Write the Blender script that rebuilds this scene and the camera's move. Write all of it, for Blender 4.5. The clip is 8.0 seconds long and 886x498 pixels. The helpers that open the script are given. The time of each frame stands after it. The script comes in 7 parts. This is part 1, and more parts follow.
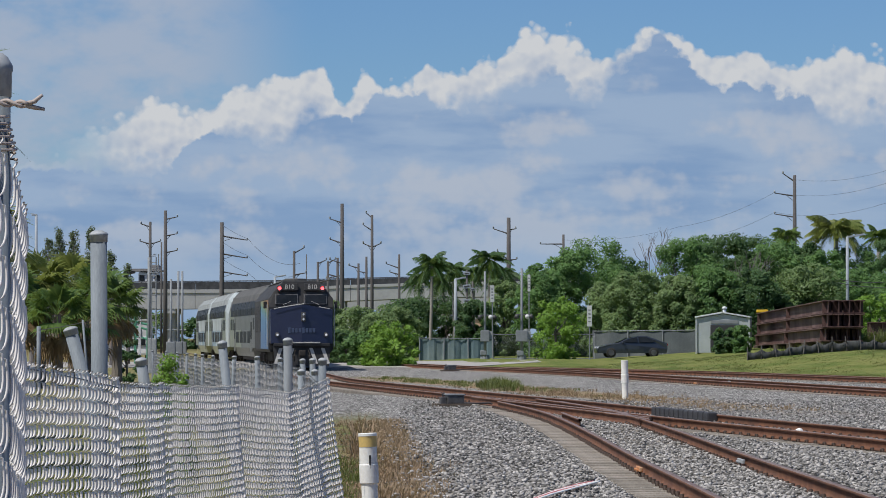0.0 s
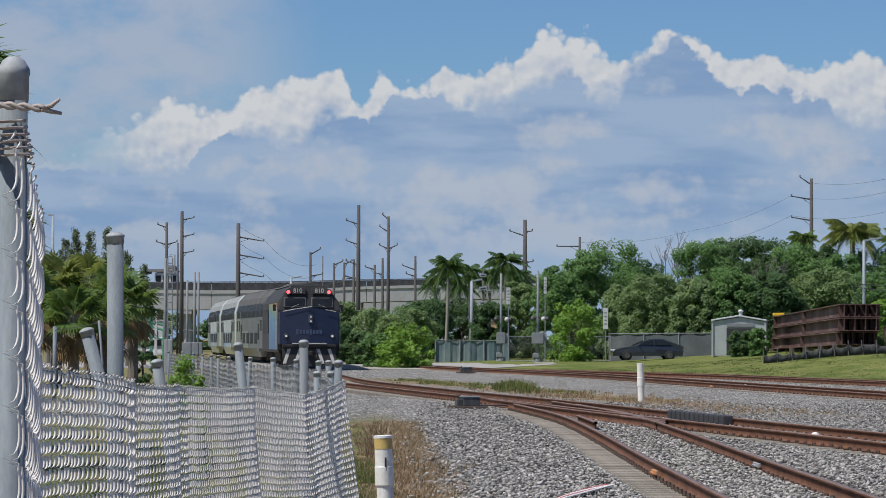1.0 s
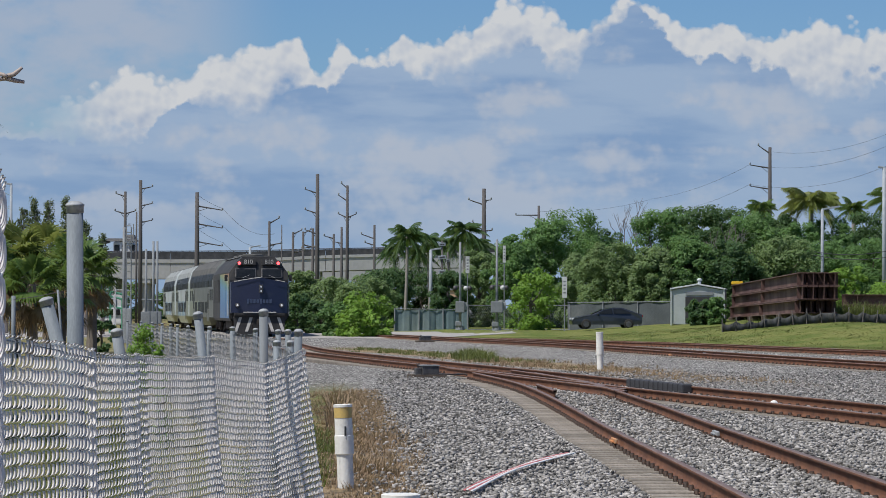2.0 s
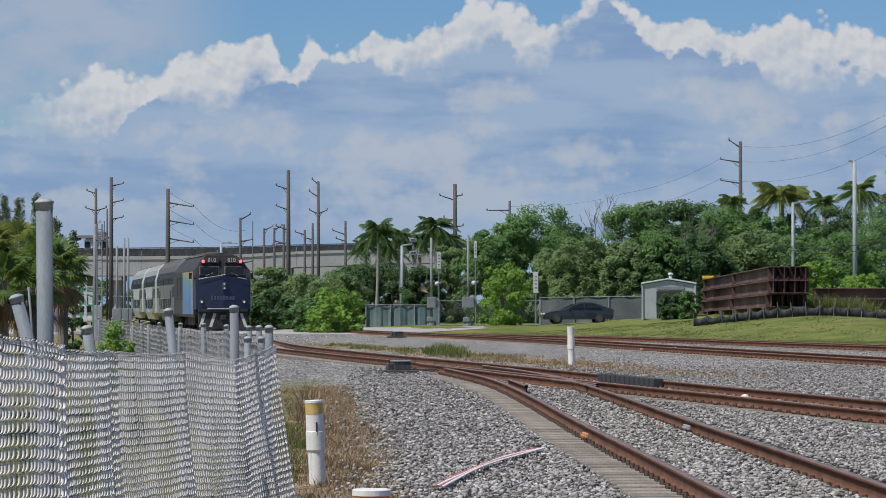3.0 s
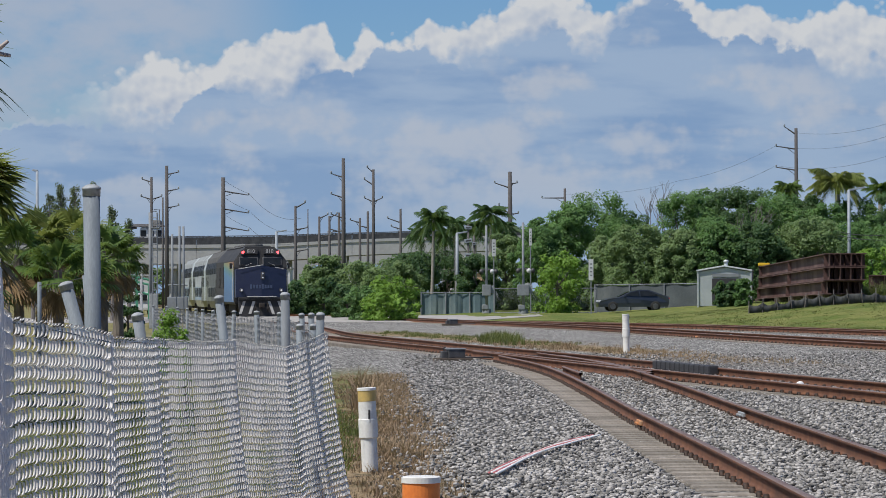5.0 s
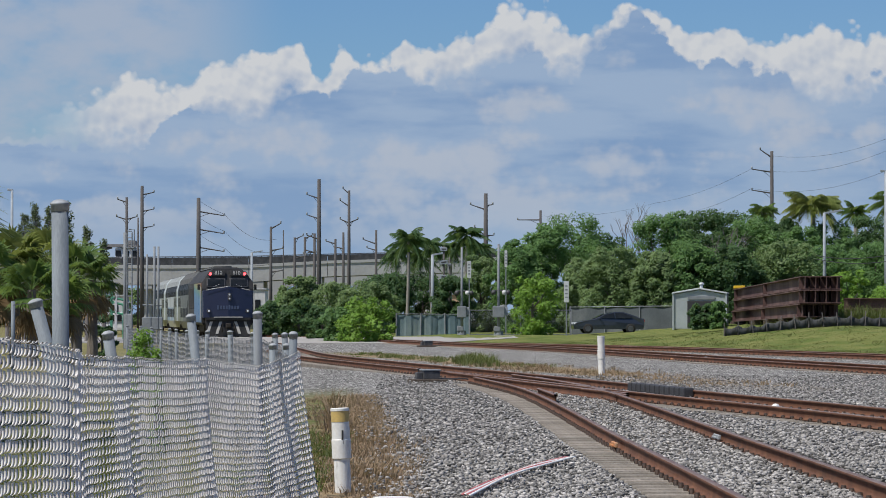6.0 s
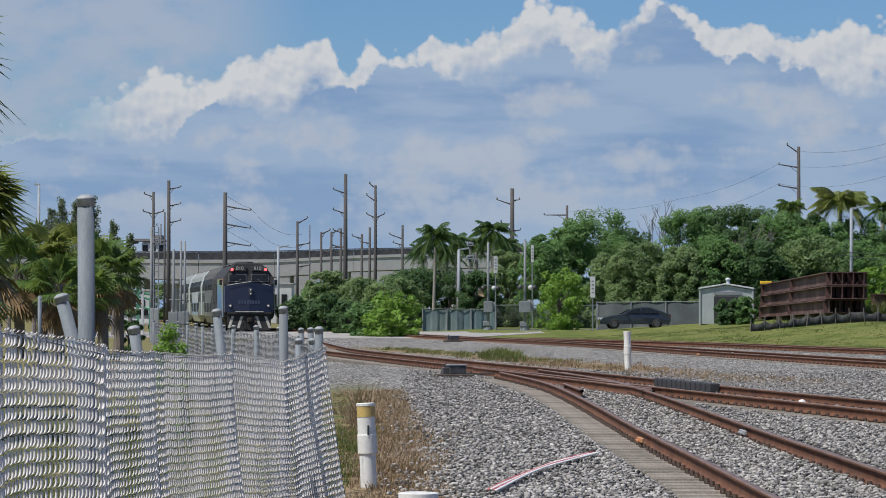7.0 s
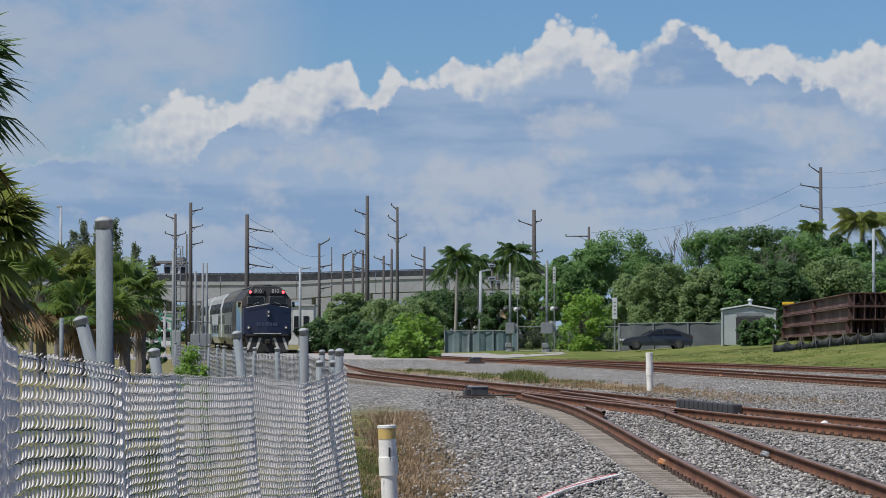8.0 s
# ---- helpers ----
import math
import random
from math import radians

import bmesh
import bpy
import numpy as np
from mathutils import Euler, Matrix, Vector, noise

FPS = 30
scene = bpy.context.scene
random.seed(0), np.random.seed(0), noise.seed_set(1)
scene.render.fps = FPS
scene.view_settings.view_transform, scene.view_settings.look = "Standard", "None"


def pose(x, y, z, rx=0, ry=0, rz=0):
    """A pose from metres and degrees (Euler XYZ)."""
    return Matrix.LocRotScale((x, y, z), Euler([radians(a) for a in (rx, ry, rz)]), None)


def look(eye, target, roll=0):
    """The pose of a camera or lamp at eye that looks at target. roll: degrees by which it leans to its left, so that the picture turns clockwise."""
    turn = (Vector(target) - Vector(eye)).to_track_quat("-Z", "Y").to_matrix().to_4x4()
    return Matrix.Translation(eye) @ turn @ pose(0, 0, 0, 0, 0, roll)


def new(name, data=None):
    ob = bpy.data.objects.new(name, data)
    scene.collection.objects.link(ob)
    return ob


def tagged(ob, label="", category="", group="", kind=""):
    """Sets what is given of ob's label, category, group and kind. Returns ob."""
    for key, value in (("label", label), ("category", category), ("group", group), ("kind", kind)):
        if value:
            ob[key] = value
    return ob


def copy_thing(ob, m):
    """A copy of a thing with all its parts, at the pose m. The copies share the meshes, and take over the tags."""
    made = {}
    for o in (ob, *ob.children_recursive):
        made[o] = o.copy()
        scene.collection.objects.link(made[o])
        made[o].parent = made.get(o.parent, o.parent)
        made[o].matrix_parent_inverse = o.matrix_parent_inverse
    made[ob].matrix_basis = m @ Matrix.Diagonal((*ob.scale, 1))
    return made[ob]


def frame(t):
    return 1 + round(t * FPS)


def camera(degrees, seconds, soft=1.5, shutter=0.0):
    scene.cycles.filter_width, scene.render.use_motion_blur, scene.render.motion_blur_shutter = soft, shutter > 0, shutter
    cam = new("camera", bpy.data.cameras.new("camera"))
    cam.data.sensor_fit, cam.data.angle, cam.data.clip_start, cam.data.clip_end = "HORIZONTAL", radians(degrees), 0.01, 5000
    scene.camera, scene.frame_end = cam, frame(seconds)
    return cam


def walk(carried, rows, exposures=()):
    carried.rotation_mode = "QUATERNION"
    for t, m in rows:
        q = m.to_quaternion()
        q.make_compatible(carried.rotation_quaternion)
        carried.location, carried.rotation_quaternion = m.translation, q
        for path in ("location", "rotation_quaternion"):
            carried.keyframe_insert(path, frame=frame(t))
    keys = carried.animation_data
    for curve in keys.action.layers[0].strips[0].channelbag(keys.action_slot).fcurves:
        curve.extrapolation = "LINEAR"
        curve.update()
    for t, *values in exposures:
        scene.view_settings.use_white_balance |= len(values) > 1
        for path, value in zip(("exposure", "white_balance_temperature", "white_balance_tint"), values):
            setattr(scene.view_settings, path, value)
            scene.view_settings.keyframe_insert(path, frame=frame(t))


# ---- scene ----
# ---------------------------------------------------------------- camera
cam = camera(16.53, 8.0, soft=0.9)
PATH = [
    (0.0, (0.002, -0.014, 1.728), (-0.01, 199.90, 7.52), -0.04),
    (0.5, (-0.000, 0.009, 1.728), (-0.46, 199.92, 7.54), 0.02),
    (1.0, (0.000, 0.001, 1.734), (-1.08, 199.91, 7.64), 0.22),
    (1.5, (-0.005, -0.019, 1.739), (-0.35, 199.92, 6.85), 0.30),
    (2.0, (-0.006, 0.005, 1.734), (1.61, 199.96, 5.61), 0.15),
    (2.2, (-0.007, -0.011, 1.731), (2.14, 199.95, 5.30), 0.07),
    (3.3, (0.003, -0.013, 1.733), (3.76, 199.92, 5.35), -0.16),
    (3.5, (0.003, -0.016, 1.732), (3.67, 199.91, 5.63), -0.23),
    (4.0, (0.011, 0.013, 1.723), (2.12, 199.97, 5.23), -0.28),
    (4.5, (0.017, 0.037, 1.724), (0.36, 200.02, 4.44), -0.27),
    (4.7, (0.023, 0.059, 1.726), (-0.24, 200.04, 4.20), -0.21),
    (5.8, (0.041, 0.201, 1.711), (1.23, 200.15, 5.99), -0.10),
    (6.0, (0.041, 0.266, 1.709), (1.51, 200.22, 5.93), 0.01),
    (6.5, (0.044, 0.294, 1.706), (1.15, 200.25, 5.60), 0.01),
    (7.0, (0.045, 0.271, 1.711), (-0.22, 200.23, 5.60), 0.10),
    (7.5, (0.046, 0.313, 1.706), (-0.69, 200.25, 6.62), 0.03),
    (8.0, (0.054, 0.340, 1.713), (-1.65, 200.26, 7.01), -0.01),
]
walk(cam, [(t, look(eye, target, roll)) for t, eye, target, roll in PATH])

# ---------------------------------------------------------------- world, sun, exposure
SUN_EL, SUN_AZ = 58.0, -124.0          # degrees: height, and bearing from +Y (negative: to the west)
scene.view_settings.exposure = -0.05


def nd(tree, kind, **sets):
    node = tree.nodes.new(kind)
    for key, value in sets.items():
        setattr(node, key, value)
    return node


def val(tree, socket_or_value, target):
    if isinstance(socket_or_value, (int, float, tuple)):
        target.default_value = socket_or_value
    else:
        tree.links.new(socket_or_value, target)


def op(tree, kind, a, b=0.0, c=0.0, clamp=False):
    node = nd(tree, "ShaderNodeMath", operation=kind, use_clamp=clamp)
    for k, v in enumerate((a, b, c)):
        val(tree, v, node.inputs[k])
    return node.outputs[0]


def rng(tree, v, lo, hi, a=0.0, b=1.0):
    node = nd(tree, "ShaderNodeMapRange", interpolation_type="SMOOTHSTEP")
    val(tree, v, node.inputs[0])
    for k, x in enumerate((lo, hi, a, b)):
        node.inputs[k + 1].default_value = x
    return node.outputs[0]


def mixc(tree, fac, a, b, blend="MIX"):
    node = nd(tree, "ShaderNodeMix", data_type="RGBA", blend_type=blend)
    val(tree, fac, node.inputs[0])
    val(tree, a if not isinstance(a, tuple) else (*a[:3], 1.0), node.inputs[6])
    val(tree, b if not isinstance(b, tuple) else (*b[:3], 1.0), node.inputs[7])
    return node.outputs[2]


def noise_tex(tree, vec, scale, detail=4.0, rough=0.55, distort=0.0):
    node = nd(tree, "ShaderNodeTexNoise")
    if vec is not None:
        tree.links.new(vec, node.inputs["Vector"])
    node.inputs["Scale"].default_value = scale
    node.inputs["Detail"].default_value = detail
    node.inputs["Roughness"].default_value = rough
    node.inputs["Distortion"].default_value = distort
    return node.outputs["Fac"]


def build_world():
    w = bpy.data.worlds.new("sky_world")
    scene.world = w
    w.use_nodes = True
    t = w.node_tree
    t.nodes.clear()
    out = nd(t, "ShaderNodeOutputWorld")
    bg = nd(t, "ShaderNodeBackground")
    t.links.new(bg.outputs[0], out.inputs[0])
    sky = nd(t, "ShaderNodeTexSky", sky_type="NISHITA", sun_disc=False)
    sky.sun_elevation, sky.sun_rotation = radians(SUN_EL), radians(SUN_AZ)
    sky.air_density, sky.dust_density, sky.ozone_density = 1.0, 0.2, 3.0
    co = nd(t, "ShaderNodeTexCoord")
    sep = nd(t, "ShaderNodeSeparateXYZ")
    t.links.new(co.outputs["Generated"], sep.inputs[0])
    x, y, z = sep.outputs
    flat = op(t, "SQRT", op(t, "ADD", op(t, "MULTIPLY", x, x), op(t, "MULTIPLY", y, y)))
    p = op(t, "MULTIPLY", op(t, "ARCTAN2", x, y), 5.4)
    q = op(t, "MULTIPLY", op(t, "DIVIDE", z, op(t, "MAXIMUM", flat, 0.02)), 5.4)

    def plane(dx=0.0, dy=0.0, sx=1.0, sy=1.0, dz=0.0):
        c = nd(t, "ShaderNodeCombineXYZ")
        t.links.new(op(t, "MULTIPLY", op(t, "ADD", p, dx), sx), c.inputs[0])
        t.links.new(op(t, "MULTIPLY", op(t, "ADD", q, dy), sy), c.inputs[1])
        c.inputs[2].default_value = dz
        return c.outputs[0]

    def billow(vec, scale):
        """Heaped, rounded lumps: three sizes of smooth cells."""
        total = None
        for k, (s, a) in enumerate(((1.0, 0.5), (2.3, 0.3), (5.1, 0.2))):
            v = nd(t, "ShaderNodeTexVoronoi", feature="SMOOTH_F1")
            t.links.new(vec, v.inputs["Vector"])
            v.inputs["Scale"].default_value = scale * s
            v.inputs["Smoothness"].default_value = 0.25
            part_ = op(t, "MULTIPLY", op(t, "SUBTRACT", 1.0, v.outputs["Distance"]), a)
            total = part_ if total is None else op(t, "ADD", total, part_)
        return total

    def skyline(stops):
        """The upper edge of a cloud bank along the horizon: height over bearing."""
        node = nd(t, "ShaderNodeValToRGB")
        node.color_ramp.interpolation = "LINEAR"
        for k, (a, h) in enumerate(stops):
            pos = (a + 1.7) / 3.4
            e = node.color_ramp.elements[k] if k < 2 else node.color_ramp.elements.new(pos)
            e.position, e.color = pos, (h, h, h, 1)
        t.links.new(op(t, "MULTIPLY_ADD", p, 1 / 3.4, 0.5), node.inputs[0])
        return node.outputs[0]

    # sunlit heaps behind, and the shaded bank in front of them (bearing, height)
    heaps = skyline([(-1.6, .42), (-1.0, .40), (-.72, .33), (-.58, .39), (-.485, .418), (-.415, .392), (-.37, .436), (-.29, .455), (-.235, .482), (-.205, .468), (-.19, .430), (-.165, .436),
                     (-.135, .472), (-.105, .452), (-.05, .452), (-.022, .498), (.0, .468), (.065, .490), (.095, .490), (.125, .532), (.16, .546), (.245, .530), (.285, .498), (.36, .545),
                     (.42, .535), (.48, .500), (.55, .515), (.615, .478), (.66, .497), (.74, .503), (.95, .46), (1.7, .44)])
    bank = skyline([(-1.6, .38), (-.8, .30), (-.66, .33), (-.56, .335), (-.48, .325), (-.41, .375), (-.37, .384), (-.285, .378), (-.25, .415), (-.185, .400), (-.14, .408), (-.115, .448),
                    (-.06, .450), (-.02, .432), (.075, .440), (.10, .455), (.145, .478), (.19, .484), (.22, .462), (.28, .458), (.305, .508), (.37, .536), (.43, .515), (.465, .456),
                    (.55, .450), (.64, .440), (.69, .412), (.73, .402), (.80, .42), (1.0, .39), (1.7, .40)])
    base = plane()
    lumps = billow(base, 14.0)
    lumps_up = billow(plane(0.008, -0.012), 14.0)
    fine = noise_tex(t, base, 42.0, 5.0, 0.62)
    wob = op(t, "ADD", op(t, "MULTIPLY", op(t, "SUBTRACT", lumps, 0.50), 0.075), op(t, "MULTIPLY", op(t, "SUBTRACT", fine, 0.5), 0.017))
    depth = op(t, "SUBTRACT", op(t, "ADD", heaps, wob), q)
    lumps2 = billow(plane(3.3, 1.7), 15.0)
    wob2 = op(t, "ADD", op(t, "MULTIPLY", op(t, "SUBTRACT", lumps2, 0.58), 0.075), op(t, "MULTIPLY", op(t, "SUBTRACT", fine, 0.5), 0.030))
    depth2 = op(t, "SUBTRACT", op(t, "ADD", bank, wob2), q)
    soft_edge = rng(t, noise_tex(t, plane(0, 0, 1, 1, 5.0), 5.0, 2.0), 0.45, 0.60, 0.010, 0.040)
    mask = op(t, "MULTIPLY", op(t, "DIVIDE", op(t, "ADD", depth, 0.003), 0.012, clamp=True), rng(t, p, -0.70, -0.52))
    mask2 = op(t, "DIVIDE", op(t, "ADD", depth2, 0.004), soft_edge, clamp=True)
    relief = op(t, "MULTIPLY", op(t, "SUBTRACT", lumps, lumps_up), 5.0)
    patches = noise_tex(t, plane(0, 0, 1.0, 2.0, 3.1), 5.0, 5.0, 0.5)
    streaks = noise_tex(t, plane(0, 0, 0.8, 3.4, 7.7), 3.6, 6.0, 0.52)
    bright = op(t, "ADD", op(t, "MULTIPLY", relief, 0.32), rng(t, depth, 0.13, 0.0, 0.55, 0.95), clamp=True)
    heap_col = mixc(t, bright, (4.1, 5.1, 6.9), (7.7, 7.95, 8.3))
    grey = mixc(t, rng(t, streaks, 0.36, 0.58), (2.7, 4.2, 6.7), (3.95, 5.3, 7.35))
    glow = op(t, "MULTIPLY", rng(t, op(t, "ADD", op(t, "MULTIPLY", patches, 0.75), op(t, "MULTIPLY", lumps2, 0.19)), 0.435, 0.575), rng(t, depth2, 0.02, 0.09, 0.12, 0.85))
    glow = op(t, "MULTIPLY", glow, rng(t, q, 0.10, 0.20, 0.35, 1.0))
    bank_col = mixc(t, glow, grey, (5.5, 6.15, 7.3))
    cloud = mixc(t, mask2, heap_col, bank_col)
    mask = op(t, "MAXIMUM", mask, mask2)
    # thin high veil towards the west
    veil = op(t, "MULTIPLY", rng(t, noise_tex(t, plane(0, 0, 1.0, 1.6, 1.3), 4.0, 5.0, 0.55), 0.30, 0.56), rng(t, p, -0.22, -0.50))
    blue = mixc(t, 1.0, sky.outputs[0], (0.60, 0.82, 1.12), "MULTIPLY")
    sky_v = mixc(t, op(t, "MULTIPLY", veil, 0.85), blue, (4.9, 5.65, 7.0))
    full = mixc(t, mask, sky_v, cloud)
    # pale haze low over the horizon
    full = mixc(t, op(t, "MULTIPLY", rng(t, q, 0.30, 0.02), 0.45), full, (3.8, 5.3, 7.3))
    full = mixc(t, rng(t, z, -0.002, -0.03), full, (1.2, 1.2, 1.15))
    t.links.new(full, bg.inputs[0])
    bg.inputs[1].default_value = 0.08


build_world()
lamp = new("sun", bpy.data.lights.new("sun", "SUN"))
lamp.data.energy, lamp.data.angle, lamp.data.color = 4.6, radians(0.6), (1.0, 0.955, 0.88)
lamp.matrix_world = look((0, 0, 0), (-math.sin(radians(SUN_AZ)) * math.cos(radians(SUN_EL)),
                                     -math.cos(radians(SUN_AZ)) * math.cos(radians(SUN_EL)), -math.sin(radians(SUN_EL))))


# ---------------------------------------------------------------- materials


def mat(name, c1, c2=None, rough=0.7, metal=0.0, scale=4.0, bump=0.2, fine=40.0, spread=(0.35, 0.65), spec=0.4,
        coat=0.0, island=0.0, piece=0.0, dirt=None, dirt_amount=0.0, emit=None, emit_power=0.0, stretch=(1, 1, 1)):
    """A procedural surface: two colours mixed by coarse and fine noise, with stains, uneven gloss and relief."""
    m = bpy.data.materials.new(name)
    m.use_nodes = True
    t = m.node_tree
    b = t.nodes["Principled BSDF"]
    co = nd(t, "ShaderNodeTexCoord")
    mp = nd(t, "ShaderNodeMapping")
    mp.inputs["Scale"].default_value = stretch
    t.links.new(co.outputs["Object"], mp.inputs[0])
    vec = mp.outputs[0]
    c2 = c2 or tuple(v * 0.8 for v in c1)
    coarse = noise_tex(t, vec, scale, 5.0, 0.6)
    grain = noise_tex(t, vec, fine, 4.0, 0.65)
    both = op(t, "ADD", op(t, "MULTIPLY", coarse, 0.62), op(t, "MULTIPLY", grain, 0.38))
    col = mixc(t, rng(t, both, *spread), c1, c2)
    if dirt:
        stain = rng(t, noise_tex(t, vec, scale * 0.37, 6.0, 0.65, 0.4), 0.48, 0.68)
        col = mixc(t, op(t, "MULTIPLY", stain, dirt_amount), col, dirt)
    if island or piece:
        src = nd(t, "ShaderNodeNewGeometry").outputs["Random Per Island"] if island else nd(t, "ShaderNodeObjectInfo").outputs["Random"]
        hsv = nd(t, "ShaderNodeHueSaturation")
        amount = island or piece
        t.links.new(op(t, "MULTIPLY_ADD", src, 2 * amount, 1 - amount), hsv.inputs["Value"])
        t.links.new(op(t, "MULTIPLY_ADD", src, -0.04 * amount, 0.5 + 0.02 * amount), hsv.inputs["Hue"])
        t.links.new(col, hsv.inputs["Color"])
        col = hsv.outputs[0]
    t.links.new(col, b.inputs["Base Color"])
    t.links.new(op(t, "MULTIPLY_ADD", grain, 0.25, rough - 0.12, clamp=True), b.inputs["Roughness"])
    b.inputs["Metallic"].default_value = metal
    b.inputs["Specular IOR Level"].default_value = spec
    b.inputs["Coat Weight"].default_value = coat
    if bump:
        bp = nd(t, "ShaderNodeBump")
        bp.inputs["Strength"].default_value = bump
        bp.inputs["Distance"].default_value = 0.02
        t.links.new(both, bp.inputs["Height"])
        t.links.new(bp.outputs[0], b.inputs["Normal"])
    if emit:
        b.inputs["Emission Color"].default_value = (*emit, 1)
        b.inputs["Emission Strength"].default_value = emit_power
    return m


def leaf_mat(name, c1, c2, rough=0.5, through_light=0.5):
    """Leaves: each clump its own shade of green, some light passing through."""
    m = bpy.data.materials.new(name)
    m.use_nodes = True
    t = m.node_tree
    b = t.nodes["Principled BSDF"]
    geo = nd(t, "ShaderNodeNewGeometry")
    co = nd(t, "ShaderNodeTexCoord")
    big = noise_tex(t, co.outputs["Object"], 0.45, 4.0)
    mixv = op(t, "ADD", op(t, "MULTIPLY", geo.outputs["Random Per Island"], 0.55), op(t, "MULTIPLY", rng(t, big, 0.35, 0.65), 0.45))
    col = mixc(t, mixv, c1, c2)
    t.links.new(col, b.inputs["Base Color"])
    b.inputs["Roughness"].default_value = rough
    b.inputs["Specular IOR Level"].default_value = 0.3
    tr = nd(t, "ShaderNodeBsdfTranslucent")
    t.links.new(mixc(t, 0.35, col, (0.20, 0.24, 0.02)), tr.inputs[0])
    mx = nd(t, "ShaderNodeMixShader")
    mx.inputs[0].default_value = through_light
    t.links.new(b.outputs[0], mx.inputs[1])
    t.links.new(tr.outputs[0], mx.inputs[2])
    t.links.new(mx.outputs[0], t.nodes["Material Output"].inputs[0])
    return m


M_RAIL = mat("rusty_rail_web", (0.095, 0.038, 0.022), (0.18, 0.080, 0.042), 0.75, 0.1, 3.0, 0.25, 60, dirt=(0.05, 0.03, 0.022), dirt_amount=0.5)
M_RAILTOP = mat("worn_rail_head", (0.29, 0.215, 0.18), (0.20, 0.115, 0.08), 0.48, 0.45, 2.0, 0.05, 90)
M_TIE = mat("weathered_concrete_tie", (0.28, 0.25, 0.215), (0.165, 0.145, 0.125), 0.9, 0, 5.0, 0.3, 50, piece=0.18)
M_CLIP = mat("dark_clip_steel", (0.035, 0.026, 0.022), (0.07, 0.045, 0.035), 0.7, 0.4, 20, 0.1)
M_STONE = mat("ballast_stone", (0.37, 0.355, 0.34), (0.155, 0.148, 0.142), 0.92, 0, 9, 0.2, 60, island=0.72)
M_GALV = mat("galvanised_pipe", (0.215, 0.245, 0.275), (0.145, 0.17, 0.195), 0.7, 0.0, 3, 0.06, 60, dirt=(0.15, 0.15, 0.155), dirt_amount=0.5, stretch=(3, 3, 0.6))
M_GALVCAP = mat("galvanised_cap", (0.36, 0.38, 0.40), (0.22, 0.235, 0.25), 0.65, 0.0, 10, 0.06)
M_WIRE = mat("aluminised_wire", (0.74, 0.71, 0.695), (0.61, 0.585, 0.575), 0.75, 0.0, 2, 0.0)
M_WIRE_FAR = mat("weathered_wire", (0.30, 0.31, 0.325), (0.20, 0.21, 0.22), 0.55, 0.3, 2, 0.0)
M_BARB = mat("corroded_barbed_wire", (0.50, 0.43, 0.39), (0.36, 0.31, 0.29), 0.7, 0.2, 20, 0.1)
M_PVC = mat("sun_bleached_pvc", (0.78, 0.78, 0.76), (0.66, 0.65, 0.62), 0.5, 0, 5, 0.05, 40, dirt=(0.42, 0.37, 0.30), dirt_amount=0.35)
M_YELLOW = mat("faded_yellow_band", (0.62, 0.44, 0.14), (0.50, 0.36, 0.14), 0.6, 0, 8, 0.05)
M_ORANGE = mat("orange_reflective_band", (0.80, 0.24, 0.05), (0.66, 0.18, 0.04), 0.5, 0, 8, 0.03)
M_INK = mat("black_marking", (0.04, 0.04, 0.045), None, 0.6, 0, 8, 0.0)
M_WOODPOLE = mat("weathered_pole", (0.115, 0.108, 0.108), (0.070, 0.066, 0.068), 0.9, 0, 0.8, 0.2, 12, stretch=(2, 2, 0.3))
M_CONCPOLE = mat("grey_concrete_pole", (0.30, 0.30, 0.31), (0.22, 0.22, 0.23), 0.85, 0, 0.8, 0.1, 12)
M_STEELGREY = mat("painted_grey_steel", (0.245, 0.265, 0.285), (0.17, 0.185, 0.205), 0.7, 0.0, 2, 0.05)
M_LIGHTPOLE = mat("pale_lamp_pole", (0.34, 0.38, 0.42), (0.26, 0.29, 0.33), 0.7, 0.0, 2, 0.03)
M_WIRELINE = mat("dark_cable", (0.05, 0.05, 0.055), None, 0.7, 0, 2, 0.0)
M_CONC = mat("bridge_concrete", (0.42, 0.425, 0.43), (0.34, 0.345, 0.35), 0.88, 0, 0.25, 0.1, 3, dirt=(0.40, 0.39, 0.38), dirt_amount=0.35)
M_DARKRAIL = mat("dark_bridge_railing", (0.055, 0.06, 0.075), (0.09, 0.095, 0.11), 0.7, 0.2, 1, 0.05)
M_BARK = mat("bark", (0.20, 0.175, 0.15), (0.12, 0.10, 0.085), 0.95, 0, 2, 0.5, 18)
M_DEADWOOD = mat("dead_grey_wood", (0.22, 0.20, 0.19), (0.14, 0.125, 0.12), 0.95, 0, 2, 0.2, 18)
L_TREE = leaf_mat("broadleaf_green", (0.075, 0.165, 0.055), (0.201, 0.361, 0.121))
L_TREE2 = leaf_mat("olive_leaf", (0.116, 0.197, 0.078), (0.275, 0.385, 0.167))
L_BRIGHT = leaf_mat("bright_green_leaf", (0.136, 0.268, 0.041), (0.295, 0.487, 0.089))
L_DARK = leaf_mat("dark_green_leaf", (0.044, 0.107, 0.046), (0.120, 0.212, 0.082))
L_PALM = leaf_mat("palm_frond_green", (0.069, 0.147, 0.043), (0.216, 0.304, 0.088), 0.4)
L_PALMY = leaf_mat("yellowing_frond", (0.130, 0.195, 0.050), (0.34, 0.36, 0.125), 0.45)
L_PINE = leaf_mat("feathery_pine", (0.088, 0.127, 0.069), (0.166, 0.205, 0.117))
L_GRASS = leaf_mat("green_blade", (0.085, 0.115, 0.036), (0.19, 0.215, 0.085))
